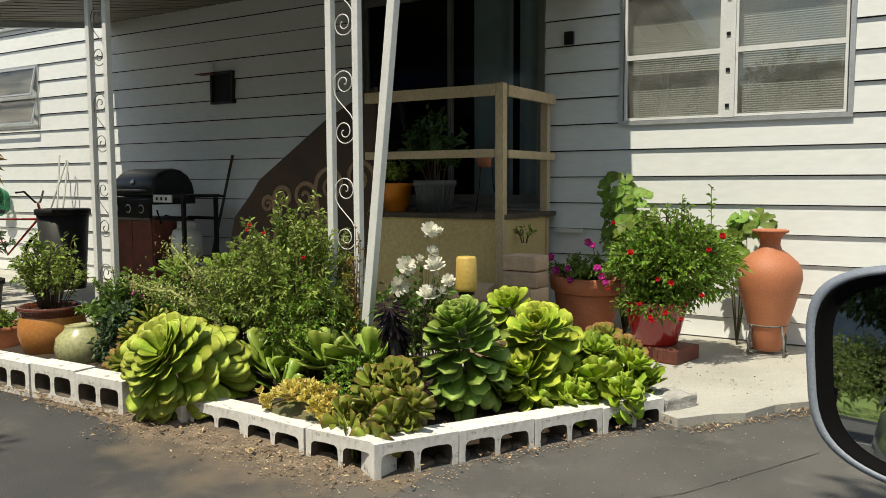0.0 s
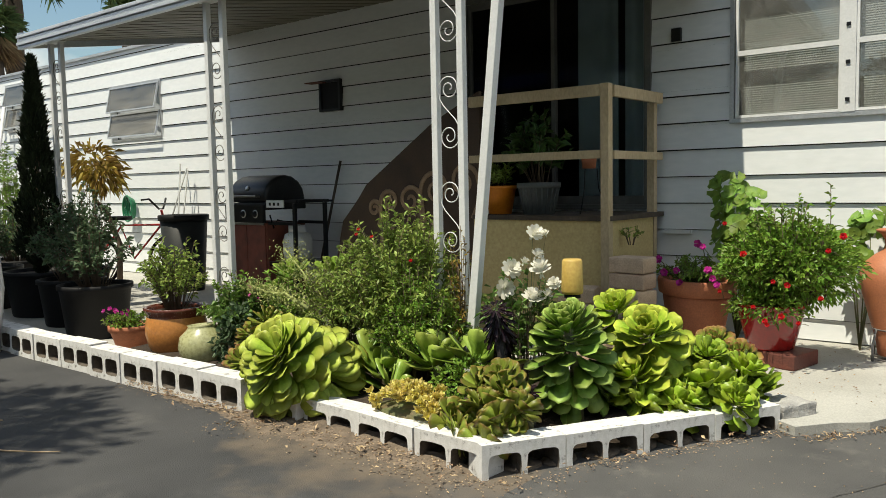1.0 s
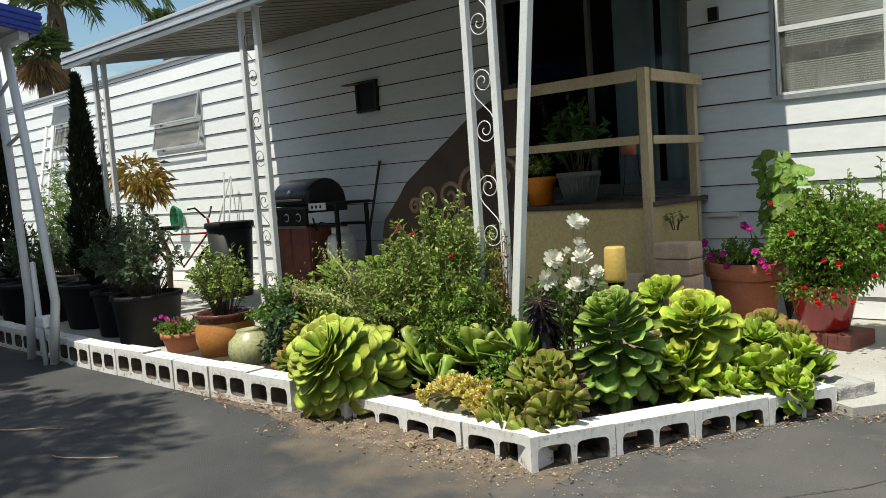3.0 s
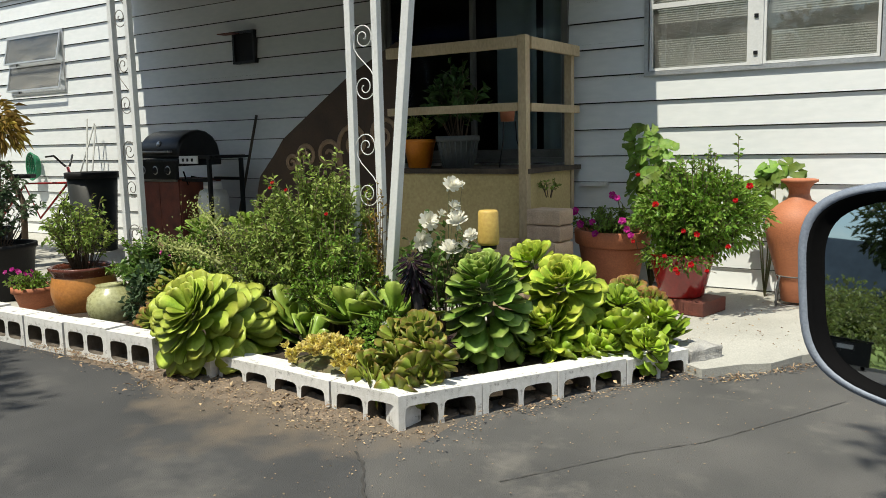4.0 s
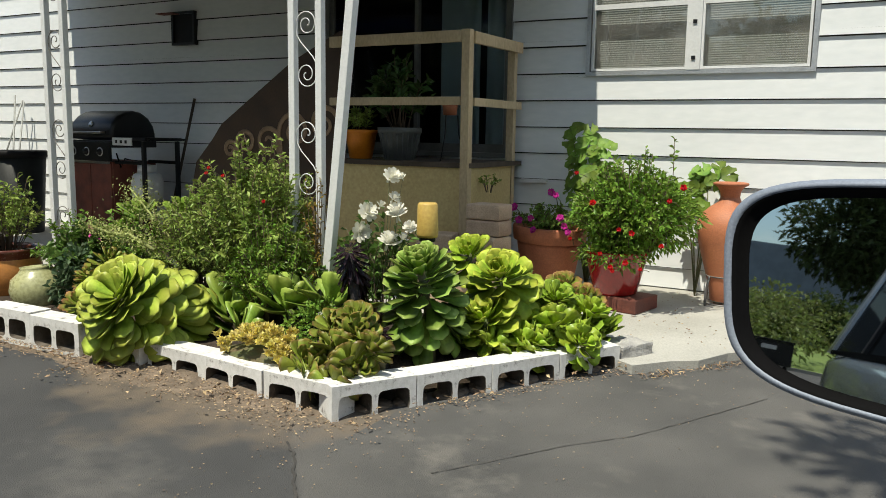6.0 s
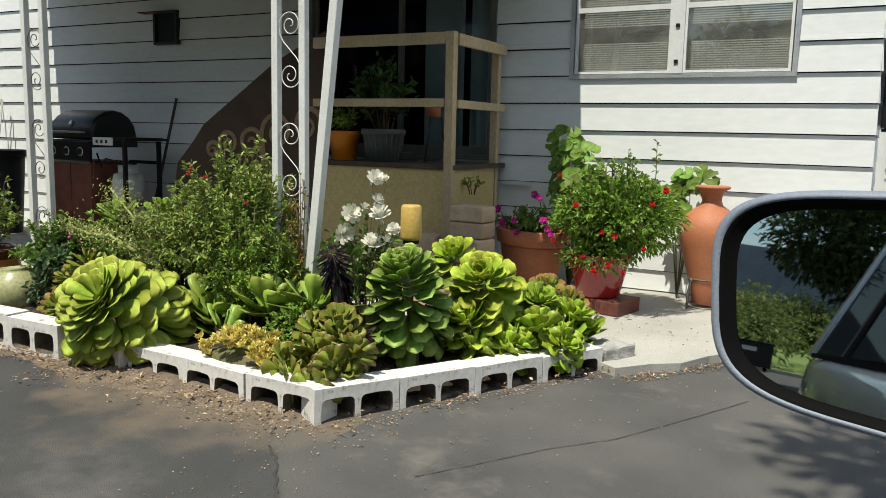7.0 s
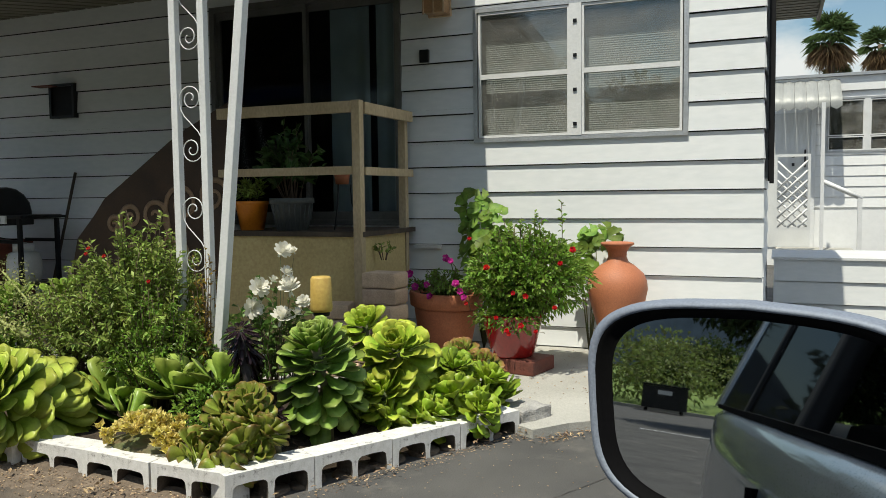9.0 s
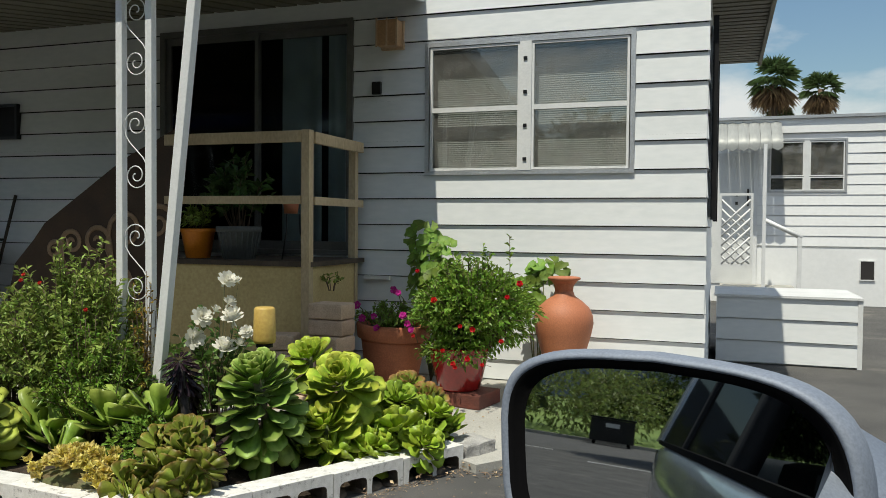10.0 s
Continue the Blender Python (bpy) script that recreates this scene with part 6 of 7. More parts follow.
for i, (x, y, top, r, ph) in enumerate(((-7.55, 3.32, 2.42, 0.225, 0.42), (-9.75, 3.33, 2.62, 0.21, 0.42), (-12.0, 3.34, 2.5, 0.20, 0.42), (-13.6, 3.42, 2.5, 0.22, 0.40), (-16.3, 3.2, 2.7, 0.26, 0.40))):
    black_pot(x, y, 0.33, ph, "black nursery pot holding a slender cypress")
    italian_cypress(x, y, ph, top, r, 80 + i)
for i, (x, y, r, h, sr, sh, mt) in enumerate(((-6.0, 3.02, 0.27, 0.42, 0.38, 0.66, "grey_leaf"), (-6.75, 3.2, 0.27, 0.40, 0.36, 0.8, "grey_leaf"), (-8.5, 3.12, 0.38, 0.42, 0.40, 0.6, "grey_leaf"), (-10.75, 3.08, 0.42, 0.40, 0.34, 0.5, "shrub"), (-8.0, 4.0, 0.2, 0.36, 0.4, 0.9, "grey_leaf"), (-14.8, 3.1, 0.36, 0.40, 0.34, 0.5, "bright_leaf"), (-11.4, 3.6, 0.36, 0.42, 0.36, 0.6, "grey_leaf"), (-9.1, 3.75, 0.36, 0.42, 0.4, 0.7, "grey_leaf"), (-12.8, 3.1, 0.36, 0.42, 0.3, 0.4, "shrub"))):
    black_pot(x, y, r, h, "black nursery pot with a leafy shrub")
    shrub("potted_shrub", "loose leafy rose shrub in a black pot", (x, y, h), sr, sh, 60, 24, (0.048, 0.028), M[mt], 90 + i, "shrub")
# yellowing plant with a bent trunk
t = thing("bent_plant", "bent-trunked plant with yellowing drooping leaves", "plant")
bm = bmesh.new()
tube(bm, [(-8.4, 4.55, 0.046), (-8.35, 4.55, 0.6), (-8.6, 4.55, 0.95), (-8.85, 4.55, 1.1), (-8.95, 4.55, 1.45)], 0.035, 7, 0.6)
part("trunk", bm, M["bark"], t)
p, w = clump_points([(-8.80, 4.5, 1.55, 0.30, 0.25, 0.16), (-8.5, 4.45, 1.38, 0.25, 0.2, 0.16)], 420, 99, 0.4)
leaves("foliage", p, w - np.array([0, 0, 0.5]), M["yellow_leaf"], t, 0.15, 0.045, 0.35, 0.2, 98, 0.3, kind="stuff")
shrub("pale_shrub", "light yellow-green shrub against the home", (-11.2, 4.6, 0.046), 0.5, 1.7, 60, 26, (0.09, 0.03), M["geranium"], 101)
shrub("pale_shrub", "leafy shrub with white blooms near the wall", (-9.6, 4.2, 0.046), 0.5, 0.95, 70, 26, (0.05, 0.03), M["grey_leaf"], 102)
t = thing("bare_shrub", "bare branching shrub in a black pot", "shrub")
rng = random.Random(6)
for i in range(7):
    a = rng.uniform(0, 6.28)
    part("branch", tube(bmesh.new(), [(-10.75, 3.05, 0.3), (-10.75 + 0.2 * math.cos(a), 3.05 + 0.1 * math.sin(a), 0.8), (-10.75 + 0.55 * math.cos(a), 3.05 + 0.2 * math.sin(a), 1.25 + rng.uniform(0, 0.5))], 0.022, 5, 0.3), M["bark"], t)
t = thing("silver_sheet", "crumpled silver sheeting over a heap", "sheet")
bm = bmesh.new()
vv = {}
for i in range(15):
    for j in range(11):
        x, y = -16.5 + 0.28 * i, 4.0 + 0.16 * j
        u, v = i / 14 * 2 - 1, j / 10 * 2 - 1
        vv[i, j] = bm.verts.new((x, y, 0.05 + 0.85 * max(0, (1 - u * u)) ** 0.5 * max(0, 1 - v * v) ** 0.5 + 0.12 * noise.noise(Vector((x * 2.5, y * 3, 4)))))
for i in range(14):
    for j in range(10):
        bm.faces.new((vv[i, j], vv[i + 1, j], vv[i + 1, j + 1], vv[i, j + 1]))
part("sheet", bm, M["foil"], t)

# dry litter at the foot of the planter
rg = np.random.default_rng(15)
n = 2400
lx = rg.uniform(-4.4, -0.7, n)
edge = np.where(lx < -1.7, np.where(lx > -2.9, 2.375 + 0.058 * (-1.70 - lx), 2.38), 2.34 + (lx + 1.70) * 1.83)
off = np.abs(rg.normal(0, 0.10, n)) * np.where((lx > -3.3) & (lx < -1.5), 1.25, 0.45)
ly = edge - off
lx = lx + np.where(lx > -1.7, off * 0.6, 0)
lit = tagged(new("leaf_litter"), "dry leaf litter and crumbs beside the blocks", "litter", kind="stuff")
leaves("flakes", np.stack([lx, ly, 0.006 + np.clip(0.03 - off * 0.2, 0, 0.03) * (lx < -1.8)], 1), np.stack([rg.normal(0, 1, n), rg.normal(0, 1, n), np.full(n, 0.08)], 1), M["litter"], lit, 0.013, 0.006, 0.1, 0.3, 16, 0.0, kind="stuff")
big_ = rg.choice(n, 170, False)
leaves("dry_leaves", np.stack([lx[big_], ly[big_], np.full(170, 0.03)], 1), np.stack([rg.normal(0, 1, 170), rg.normal(0, 1, 170), np.full(170, 0.15)], 1), M["litter"], lit, 0.032, 0.014, 0.15, 0.35, 18, 0.0, kind="stuff")
n = 350
sx, sy = rg.uniform(-2.6, -0.2, n), rg.uniform(4.2, 5.8, n)
crumbs = tagged(new("patio_crumbs"), "scattered dry crumbs on the patio slab", "litter", kind="stuff")
leaves("flakes", np.stack([sx, sy, np.full(n, 0.05)], 1), np.stack([rg.normal(0, 1, n), rg.normal(0, 1, n), np.full(n, 0.08)], 1), M["litter"], crumbs, 0.016, 0.009, 0.1, 0.3, 17, 0.0, kind="stuff")

# a few blooms in the bushes
for i, (x, y, z) in enumerate(((-2.98, 2.98, 0.96), (-2.90, 3.0, 0.92), (-3.02, 3.0, 0.93), (-2.62, 3.0, 0.80))):
    bloom("red_flower", RED, pose(x, y, z, 65, 10 * i, 0) @ Matrix.Scale(0.45, 4), "tiny red flower on the twiggy bush", "bush flowers", (x, y + 0.15, z - 0.1))
for i, (x, y, z) in enumerate(((-3.98, 3.0, 0.52), (-3.92, 3.0, 0.49), (-4.02, 3.02, 0.56))):
    bloom("pink_flower", PINK, pose(x, y, z, 65, 10 * i, 0) @ Matrix.Scale(0.8, 4), "small deep pink flower on the leafy shrub", "shrub flowers", (x, y + 0.12, z - 0.1))
lad = thing("step_ladder", "white folded step ladder against the far wall", "ladder", at=pose(-14.05, 5.35, 0.046) @ Matrix.Scale(1.14, 4, (0, 0, 1)))
for s in (-0.2, 0.2):
    part("rail", rod_mesh((s, -0.1, 0), (s * 0.7, 0.38, 2.25), r=0.03, sides=4), M["white_paint"], lad)
for i in range(6):
    f = (i + 1) / 7
    part("rung", rod_mesh((-0.2 + 0.06 * f, -0.1 + 0.48 * f, 2.25 * f), (0.2 - 0.06 * f, -0.1 + 0.48 * f, 2.25 * f), r=0.02, sides=4), M["white_paint"], lad)
# weeds and crumbs along the broken slab edge
rg = np.random.default_rng(31)
n = 420
u = rg.uniform(0, 1, n)
wx, wyy = -0.84 + 0.95 * u, 3.66 + 1.38 * u
edge_litter = tagged(new("edge_litter"), "dry weeds and crumbs along the slab edge", "litter", kind="stuff")
leaves("flakes", np.stack([wx + rg.normal(0.03, 0.035, n), wyy + rg.normal(-0.02, 0.035, n), np.full(n, 0.008)], 1), np.stack([rg.normal(0, 1, n), rg.normal(0, 1, n), rg.uniform(0, 0.7, n)], 1), M["litter"], edge_litter, 0.03, 0.008, 0.1, 0.3, 33, 0.0, kind="stuff")

# pale crumbs strewn over the asphalt
n = 420
specks = tagged(new("asphalt_crumbs"), "pale crumbs strewn over the asphalt", "litter", kind="stuff")
leaves("flakes", np.stack([(sy2 := rg.uniform(1.4, 4.2, n)) * 0.545 - 2.9 + np.abs(rg.normal(0.05, 0.6, n)), sy2, np.full(n, 0.005)], 1), np.stack([rg.normal(0, 1, n), rg.normal(0, 1, n), np.full(n, 0.05)], 1), M["litter"], specks, 0.009, 0.006, 0.1, 0.3, 37, 0.0, kind="stuff")

# a low berm of washed soil and crumbs along the foot of the blocks
bm = bmesh.new()
nx, ny = 150, 14
berm = {}
for i in range(nx):
    for j in range(ny):
        u, v = i / (nx - 1), j / (ny - 1)
        x = -4.3 + 2.62 * u
        foot = 2.375 + 0.058 * (-1.70 - x) if x > -2.9 else 2.38
        swell = 0.08 + 0.13 * math.exp(-((x + 2.75) / 0.55) ** 2) + 0.06 * noise.noise(Vector((x * 3, 0, 9)))
        y = foot + 0.06 - (swell + 0.06) * v
        h = (0.034 * (1 - v) ** 1.3 * (0.5 + math.exp(-((x + 2.6) / 0.8) ** 2)) + 0.012 * noise.noise(Vector((x * 9, y * 9, 3))) * (1 - v) + 0.006 * noise.noise(Vector((x * 34, y * 34, 5)))) * min(1, 8 * (1 - u), 8 * u)
        berm[i, j] = bm.verts.new((x, y, h - 0.004 * v - 0.003))
for i in range(nx - 1):
    for j in range(ny - 1):
        bm.faces.new((berm[i, j], berm[i, j + 1], berm[i + 1, j + 1], berm[i + 1, j])).smooth = True
tagged(part("soil_berm", bm, M["washed_soil"], kind="stuff"), "low ragged berm of washed brown soil beside the blocks", "soil")

# soil washed through the hollow blocks
bm = bmesh.new()
rng = random.Random(3)
spots = [(-2.09 - 0.40 * i + dx, 2.375 + 0.023 * i if i < 3 else 2.378, 0) for i in range(7) for dx in (0.105, 0.285)]
spots += [(-1.70 + (0.40 * i + dx) * math.cos(radians(ang)) - 0.02, 2.36 + (0.40 * i + dx) * math.sin(radians(ang)) + 0.01, 1) for i in range(4) for dx in (0.105, 0.285)]
for x, y, run in spots:
    q = bmesh.ops.create_icosphere(bm, subdivisions=2, radius=1.0)
    sx, sy, sz = rng.uniform(0.068, 0.08), rng.uniform(0.13, 0.19), rng.uniform(0.003, 0.007)
    for v in q["verts"]:
        k = 1 + 0.18 * noise.noise(v.co * 2.2 + Vector((x * 7, y * 7, 0)))
        v.co = Vector((x + v.co.x * sx * k, y + 0.15 + v.co.y * sy * 0.7 * k, 0.002 + v.co.z * sz * 3 * k))
for f in bm.faces:
    f.smooth = True
tagged(part("soil_spill", bm, M["washed_soil"], kind="stuff"), "soil washed out through the hollow blocks", "soil")


# ---- the car in which the camera is carried: door mirror and near side ----
HEAD = Vector((0.61, 0.792, 0)).normalized()
LEFT = Vector((-HEAD.y, HEAD.x, 0))
CAR = Matrix(((HEAD.x, LEFT.x, 0, 0.42), (HEAD.y, LEFT.y, 0, 0.45), (0, 0, 1, 0), (0, 0, 0, 1)))
car = thing("car", "silver-blue parked car with its driver window open", "car", at=CAR)


def loft(stations, closed=False):
    """A skin through rows of points."""
    bm = bmesh.new()
    rows = [[bm.verts.new(p) for p in row] for row in stations]
    for a, b in zip(rows, rows[1:]):
        n = len(a)
        for i in range(n if closed else n - 1):
            bm.faces.new((a[i], a[(i + 1) % n], b[(i + 1) % n], b[i])).smooth = True
    return bm


def flank(x, side):
    """The car's flank in section: sill, door, shoulder, beltline."""
    k = 1.0 - 0.10 * max(0, -x - 3.0) - 0.12 * max(0, x - 0.6)
    sec = [(-0.05, 0.24), (0.0, 0.34), (0.035, 0.56), (0.045, 0.70), (0.03, 0.84), (0.012, 0.985), (-0.03, 1.02), (-0.07, 1.02)]
    mid = -0.88
    return [(x, mid + side * ((y - mid) * k), z) for y, z in sec]


XS = [-3.9, -3.7, -3.3, -2.6, -2.3, -1.8, -1.25, -0.7, -0.1, 0.3, 0.8, 1.2, 1.45]
for s in (1, -1):
    part("flank", loft([flank(x, s) for x in XS]), M["car_paint"], car)
part("bonnet", loft([[(x, y, 1.02 - 0.10 * max(0, x - 0.3) + 0.05 * (1 - ((y + 0.88) / 0.85) ** 2)) for y in (-1.68, -1.3, -0.88, -0.46, -0.08)] for x in (0.15, 0.6, 1.1, 1.45)]), M["car_paint"], car)
part("tail", loft([[(-3.9, y, z) for y in (-1.63, -0.88, -0.13)] for z in (0.3, 0.6, 1.02)]), M["car_paint"], car)
part("roof", loft([[(x, y, 1.56 + 0.05 * (1 - ((y + 0.88) / 0.62) ** 2) - 0.12 * max(0, -x - 3.0)) for y in (-1.50, -1.2, -0.88, -0.56, -0.26)] for x in (-3.6, -3.0, -2.2, -1.4, -0.75)]), M["car_paint"], car)


def pillar(x0, x1, t0, t1, side, mat="car_paint"):
    mid = -0.88
    a, b = -0.035, -0.26

    def q(x, y, z):
        return (x, mid + side * (y - mid), z)
    return part("pillar", loft([[q(x0, a, 1.021), q(x1, a, 1.021), q(x1, a - 0.05, 1.021), q(x0, a - 0.05, 1.021)], [q(t0, b, 1.575), q(t1, b, 1.575), q(t1, b - 0.05, 1.575), q(t0, b - 0.05, 1.575)]], True), M[mat], car)


for s in (1, -1):
    pillar(0.10, 0.18, -0.80, -0.74, s)
    pillar(-1.32, -1.22, -1.36, -1.26, s, "black_plastic")
    pillar(-2.36, -2.28, -2.40, -2.32, s, "black_plastic")
    pillar(-3.72, -3.40, -3.55, -3.30, s)
    mid = -0.88
    for xa, xb, ta, tb in ((-2.28, -1.32, -2.32, -1.36), (-3.40, -2.36, -3.30, -2.40)):
        g = part("side_window", loft([[(xa, mid + s * (-0.045 - mid), 1.022), (xb, mid + s * (-0.045 - mid), 1.022)], [(ta, mid + s * (-0.268 - mid), 1.574), (tb, mid + s * (-0.268 - mid), 1.574)]]), M["car_glass"], car)
    part("belt_trim", boxes((-3.3, 0.05, -0.033 if s > 0 else -1.737, -0.023 if s > 0 else -1.727, 1.017, 1.035)), M["rubber"], car)
    for xa in (0.75, -2.9):
        wheel = part("wheel", lathe([(0.2, -0.10), (0.30, -0.10), (0.325, -0.06), (0.325, 0.06), (0.30, 0.10), (0.2, 0.10)], 28), M["rubber"], car, at=pose(xa, -0.88 + s * 0.78, 0.325, 90, 0, 0))
        part("rim", lathe([(0, 0.05), (0.08, 0.06), (0.2, 0.08), (0.2, -0.08), (0, -0.05)], 20), M["steel"], wheel)
part("windscreen", loft([[(0.14, y, 1.03) for y in (-1.66, -0.88, -0.10)], [(-0.76, y, 1.572 + (0.03 if y == -0.88 else 0)) for y in (-1.47, -0.88, -0.29)]]), M["dark_glass"], car)
part("rear_window", loft([[(-3.86, y, 1.03) for y in (-1.60, -0.88, -0.16)], [(-3.58, y, 1.49) for y in (-1.44, -0.88, -0.32)]]), M["dark_glass"], car)
part("front_bumper", boxes((1.40, 1.52, -1.62, -0.14, 0.28, 0.56), bevel=0.04), M["car_paint"], car)
part("grille", boxes((1.40, 1.47, -1.30, -0.46, 0.58, 0.78), bevel=0.015), M["black_plastic"], car)
for yy in (-1.58, -0.42):
    part("headlight", boxes((1.36, 1.47, yy, yy + 0.24, 0.60, 0.78), bevel=0.03), M["steel"], car)
part("floor", boxes((-3.85, 1.3, -1.62, -0.14, 0.26, 0.3)), M["rubber"], car)
part("seat", boxes((-2.2, -1.75, -1.5, -0.3, 0.3, 1.05), bevel=0.06), M["grey_plastic"], car)
part("door_gap", boxes((-1.275, -1.267, 0.0, 0.047, 0.4, 0.9)), M["rubber"], car)

# door mirror
NRM = Vector((-0.265, -0.955, 0.125)).normalized()
WID = Vector((0, 0, 1)).cross(NRM).normalized()
if WID.x < 0:
    WID = -WID
UPM = NRM.cross(WID).normalized()
if UPM.z < 0:
    UPM = -UPM
MC = Vector((0.225, 0.458, 1.056))
MIR = Matrix(((WID.x, UPM.x, NRM.x, MC.x), (WID.y, UPM.y, NRM.y, MC.y), (WID.z, UPM.z, NRM.z, MC.z), (0, 0, 0, 1)))
mirror = thing("door_mirror", "silver-blue car door mirror with a black inner frame", "mirror", at=MIR)
MW, MH = 0.127, 0.082


def outline(s, depth, n=56, grow=0.0):
    pts = []
    for i in range(n):
        a = 2 * math.pi * i / n
        c, q = math.cos(a), math.sin(a)
        e = 0.52
        x = MW * math.copysign(abs(c) ** e, c)
        y = MH * math.copysign(abs(q) ** e, q)
        y *= 1 + 0.06 * x / MW                       # taller towards the door
        y -= 0.010 * max(0.0, x / MW)
        x += 0.010 * (y / MH) * -1
        pts.append((x * (s if s < 1 else 1) + grow * c, y * (s if s < 1 else 1) + grow * q, depth))
    return pts


def rings(*specs, cap=True):
    bm = bmesh.new()
    rows = [[bm.verts.new(p) for p in outline(s, d)] for s, d in specs]
    n = len(rows[0])
    for a, b in zip(rows, rows[1:]):
        for i in range(n):
            bm.faces.new((a[i], a[(i + 1) % n], b[(i + 1) % n], b[i])).smooth = True
    if cap:
        bm.faces.new(rows[-1])
    bmesh.ops.recalc_face_normals(bm, faces=bm.faces)
    return bm


part("shell", rings((0.907, 0.0), (0.914, 0.0035), (0.938, 0.0045), (0.965, 0.002), (0.988, -0.004), (1.0, -0.012), (0.985, -0.03), (0.90, -0.062), (0.70, -0.085), (0.35, -0.095)), M["mirror_shell"], mirror)
part("inner_frame", rings((0.912, 0.0032), (0.903, 0.0030), (0.888, 0.0010), (0.852, -0.0040), (0.835, -0.0046), cap=False), M["rubber"], mirror)
mm = bpy.data.materials.new("mirror_glass")
mm.use_nodes = True
mb = mm.node_tree.nodes["Principled BSDF"]
mb.inputs["Base Color"].default_value, mb.inputs["Metallic"].default_value, mb.inputs["Roughness"].default_value = (0.58, 0.60, 0.61, 1), 1.0, 0.015
bm = bmesh.new()
bm.faces.new([bm.verts.new(p) for p in outline(0.858, -0.0048)])
bmesh.ops.recalc_face_normals(bm, faces=bm.faces)
part("mirror_glass", bm, mm, mirror)
bm = bmesh.new()
a = [Vector((MW * 0.80, yy, zz)) for yy, zz in ((0.045, -0.02), (-0.08, -0.02), (-0.08, -0.075), (0.045, -0.075))]
inv = MIR.inverted()
b = [inv @ (CAR @ Vector(p)) for p in ((-0.20, 0.02, 1.02), (-0.20, 0.025, 0.90), (0.10, 0.02, 0.90), (0.06, 0.01, 1.02))]
part("arm", loft([a, [p * 0.5 + q * 0.5 + Vector((0, 0.006, 0)) for p, q in zip(a, b)], b], True), M["mirror_shell"], mirror)

# ---- side steps and the neighbouring home ----
stp = thing("side_landing", "white lap-sided landing box beside the home", "landing", at=pose(0.23, 7.66, 0))
part("core", boxes((0.0, 1.16, 0.02, 1.0, 0.0, 0.585)), M["white_paint"], stp)
for i in range(3):
    part("board", lap_board(0.0, 1.16, 0.01 + 0.197 * i, 0.01 + 0.197 * (i + 1), (0.01 + 0.197 * i, 0.01 + 0.197 * (i + 1))), M["siding"], stp)
part("top_board", boxes((-0.02, 1.20, -0.03, 1.0, 0.602, 0.622)), M["white_paint"], stp)
part("corner_post", boxes((1.161, 1.20, -0.015, 0.03, 0.0, 0.60)), M["white_paint"], stp)

NB = 14.1
nwall = tagged(part("wall_neighbour", boxes((-6, 16, NB + 0.02, NB + 5, 0.0, 3.02)), M["white_paint"]), "white lap-sided home across the lane", "house", kind="structure")
NOPEN = [(0.95, 2.13, 1.80, 2.66)]
z = 0.93
while z < 2.75:
    for q, w_, c, d in cut(-6, 16, z, min(z + 0.165, 2.75), NOPEN):
        part("board", lap_board(q, w_, c, d, (z, z + 0.165), 0.016), M["clean_siding"], nwall, at=pose(0, NB, 0))
    z += 0.165
part("skirt", boxes((-6, 16, NB - 0.012, NB + 0.019, 0.0, 0.90)), M["clean_siding"], nwall)
part("roof_edge", boxes((-6, 16, NB - 0.05, NB + 0.019, 2.76, 2.98)), M["clean_siding"], nwall)
part("gutter", boxes((-6, 16, NB - 0.10, NB + 0.6, 2.985, 3.03)), M["alu"], nwall)
nw = window("window_4", 0.95, 2.13, 1.80, 2.66, [(0.04, 0.55, 0.26, 0.82), (0.63, 1.14, 0.26, 0.82), (0.04, 0.55, 0.03, 0.25), (0.63, 1.14, 0.03, 0.25)], "double window of the neighbouring home with screens", y=NB, blind=False)
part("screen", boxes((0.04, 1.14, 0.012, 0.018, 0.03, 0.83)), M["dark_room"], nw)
part("mullion", boxes((0.55, 0.63, -0.034, 0.03, 0.03, 0.83)), M["white_paint"], nw)
aw = thing("door_awning", "small ribbed metal awning over the neighbour's door", "awning")
for i in range(6):
    x = 0.16 + i * 0.165
    bm = loft([[(x + 0.16 * k / 4, NB + yy, zz - drop * (1 - abs(k - 2) / 2) + 0.02 * (1 - abs(k - 2) / 2) * (drop == 0)) for k in range(5)] for yy, zz, drop in ((-0.02, 2.95, 0), (-0.62, 2.62, 0), (-0.66, 2.52, 0.0), (-0.66, 2.47, 0.045))])
    part("rib", bm, M["zinc"], aw)
nd = thing("door_2", "pale panel door with lattice below on the neighbouring home", "door", kind="structure", at=pose(-0.25, NB - 0.03, 0.3))
part("leaf", boxes((0, 1.0, 0, 0.03, 0, 2.15)), M["lattice"], nd)
part("jamb", boxes((1.0, 1.06, -0.03, 0.015, 0, 2.2)), M["white_paint"], nd)
for i in range(2):
    part("lock", boxes((0.72, 0.76, -0.04, 0, 1.3 + 0.14 * i, 1.35 + 0.14 * i)), M["black_metal"], nd)
part("handle", boxes((0.90, 0.925, -0.06, 0, 1.28, 1.56)), M["black_metal"], nd)
lat = thing("lattice_panel", "white diagonal lattice panel by the neighbour's steps", "lattice", at=pose(0.22, NB - 0.9, 0.62))
part("frame", boxes((0, 0.5, 0, 0.03, 0, 0.04), (0, 0.5, 0, 0.03, 1.1, 1.14), (0, 0.04, 0, 0.03, 0.04, 1.1), (0.46, 0.5, 0, 0.03, 0.04, 1.1)), M["lattice"], lat)
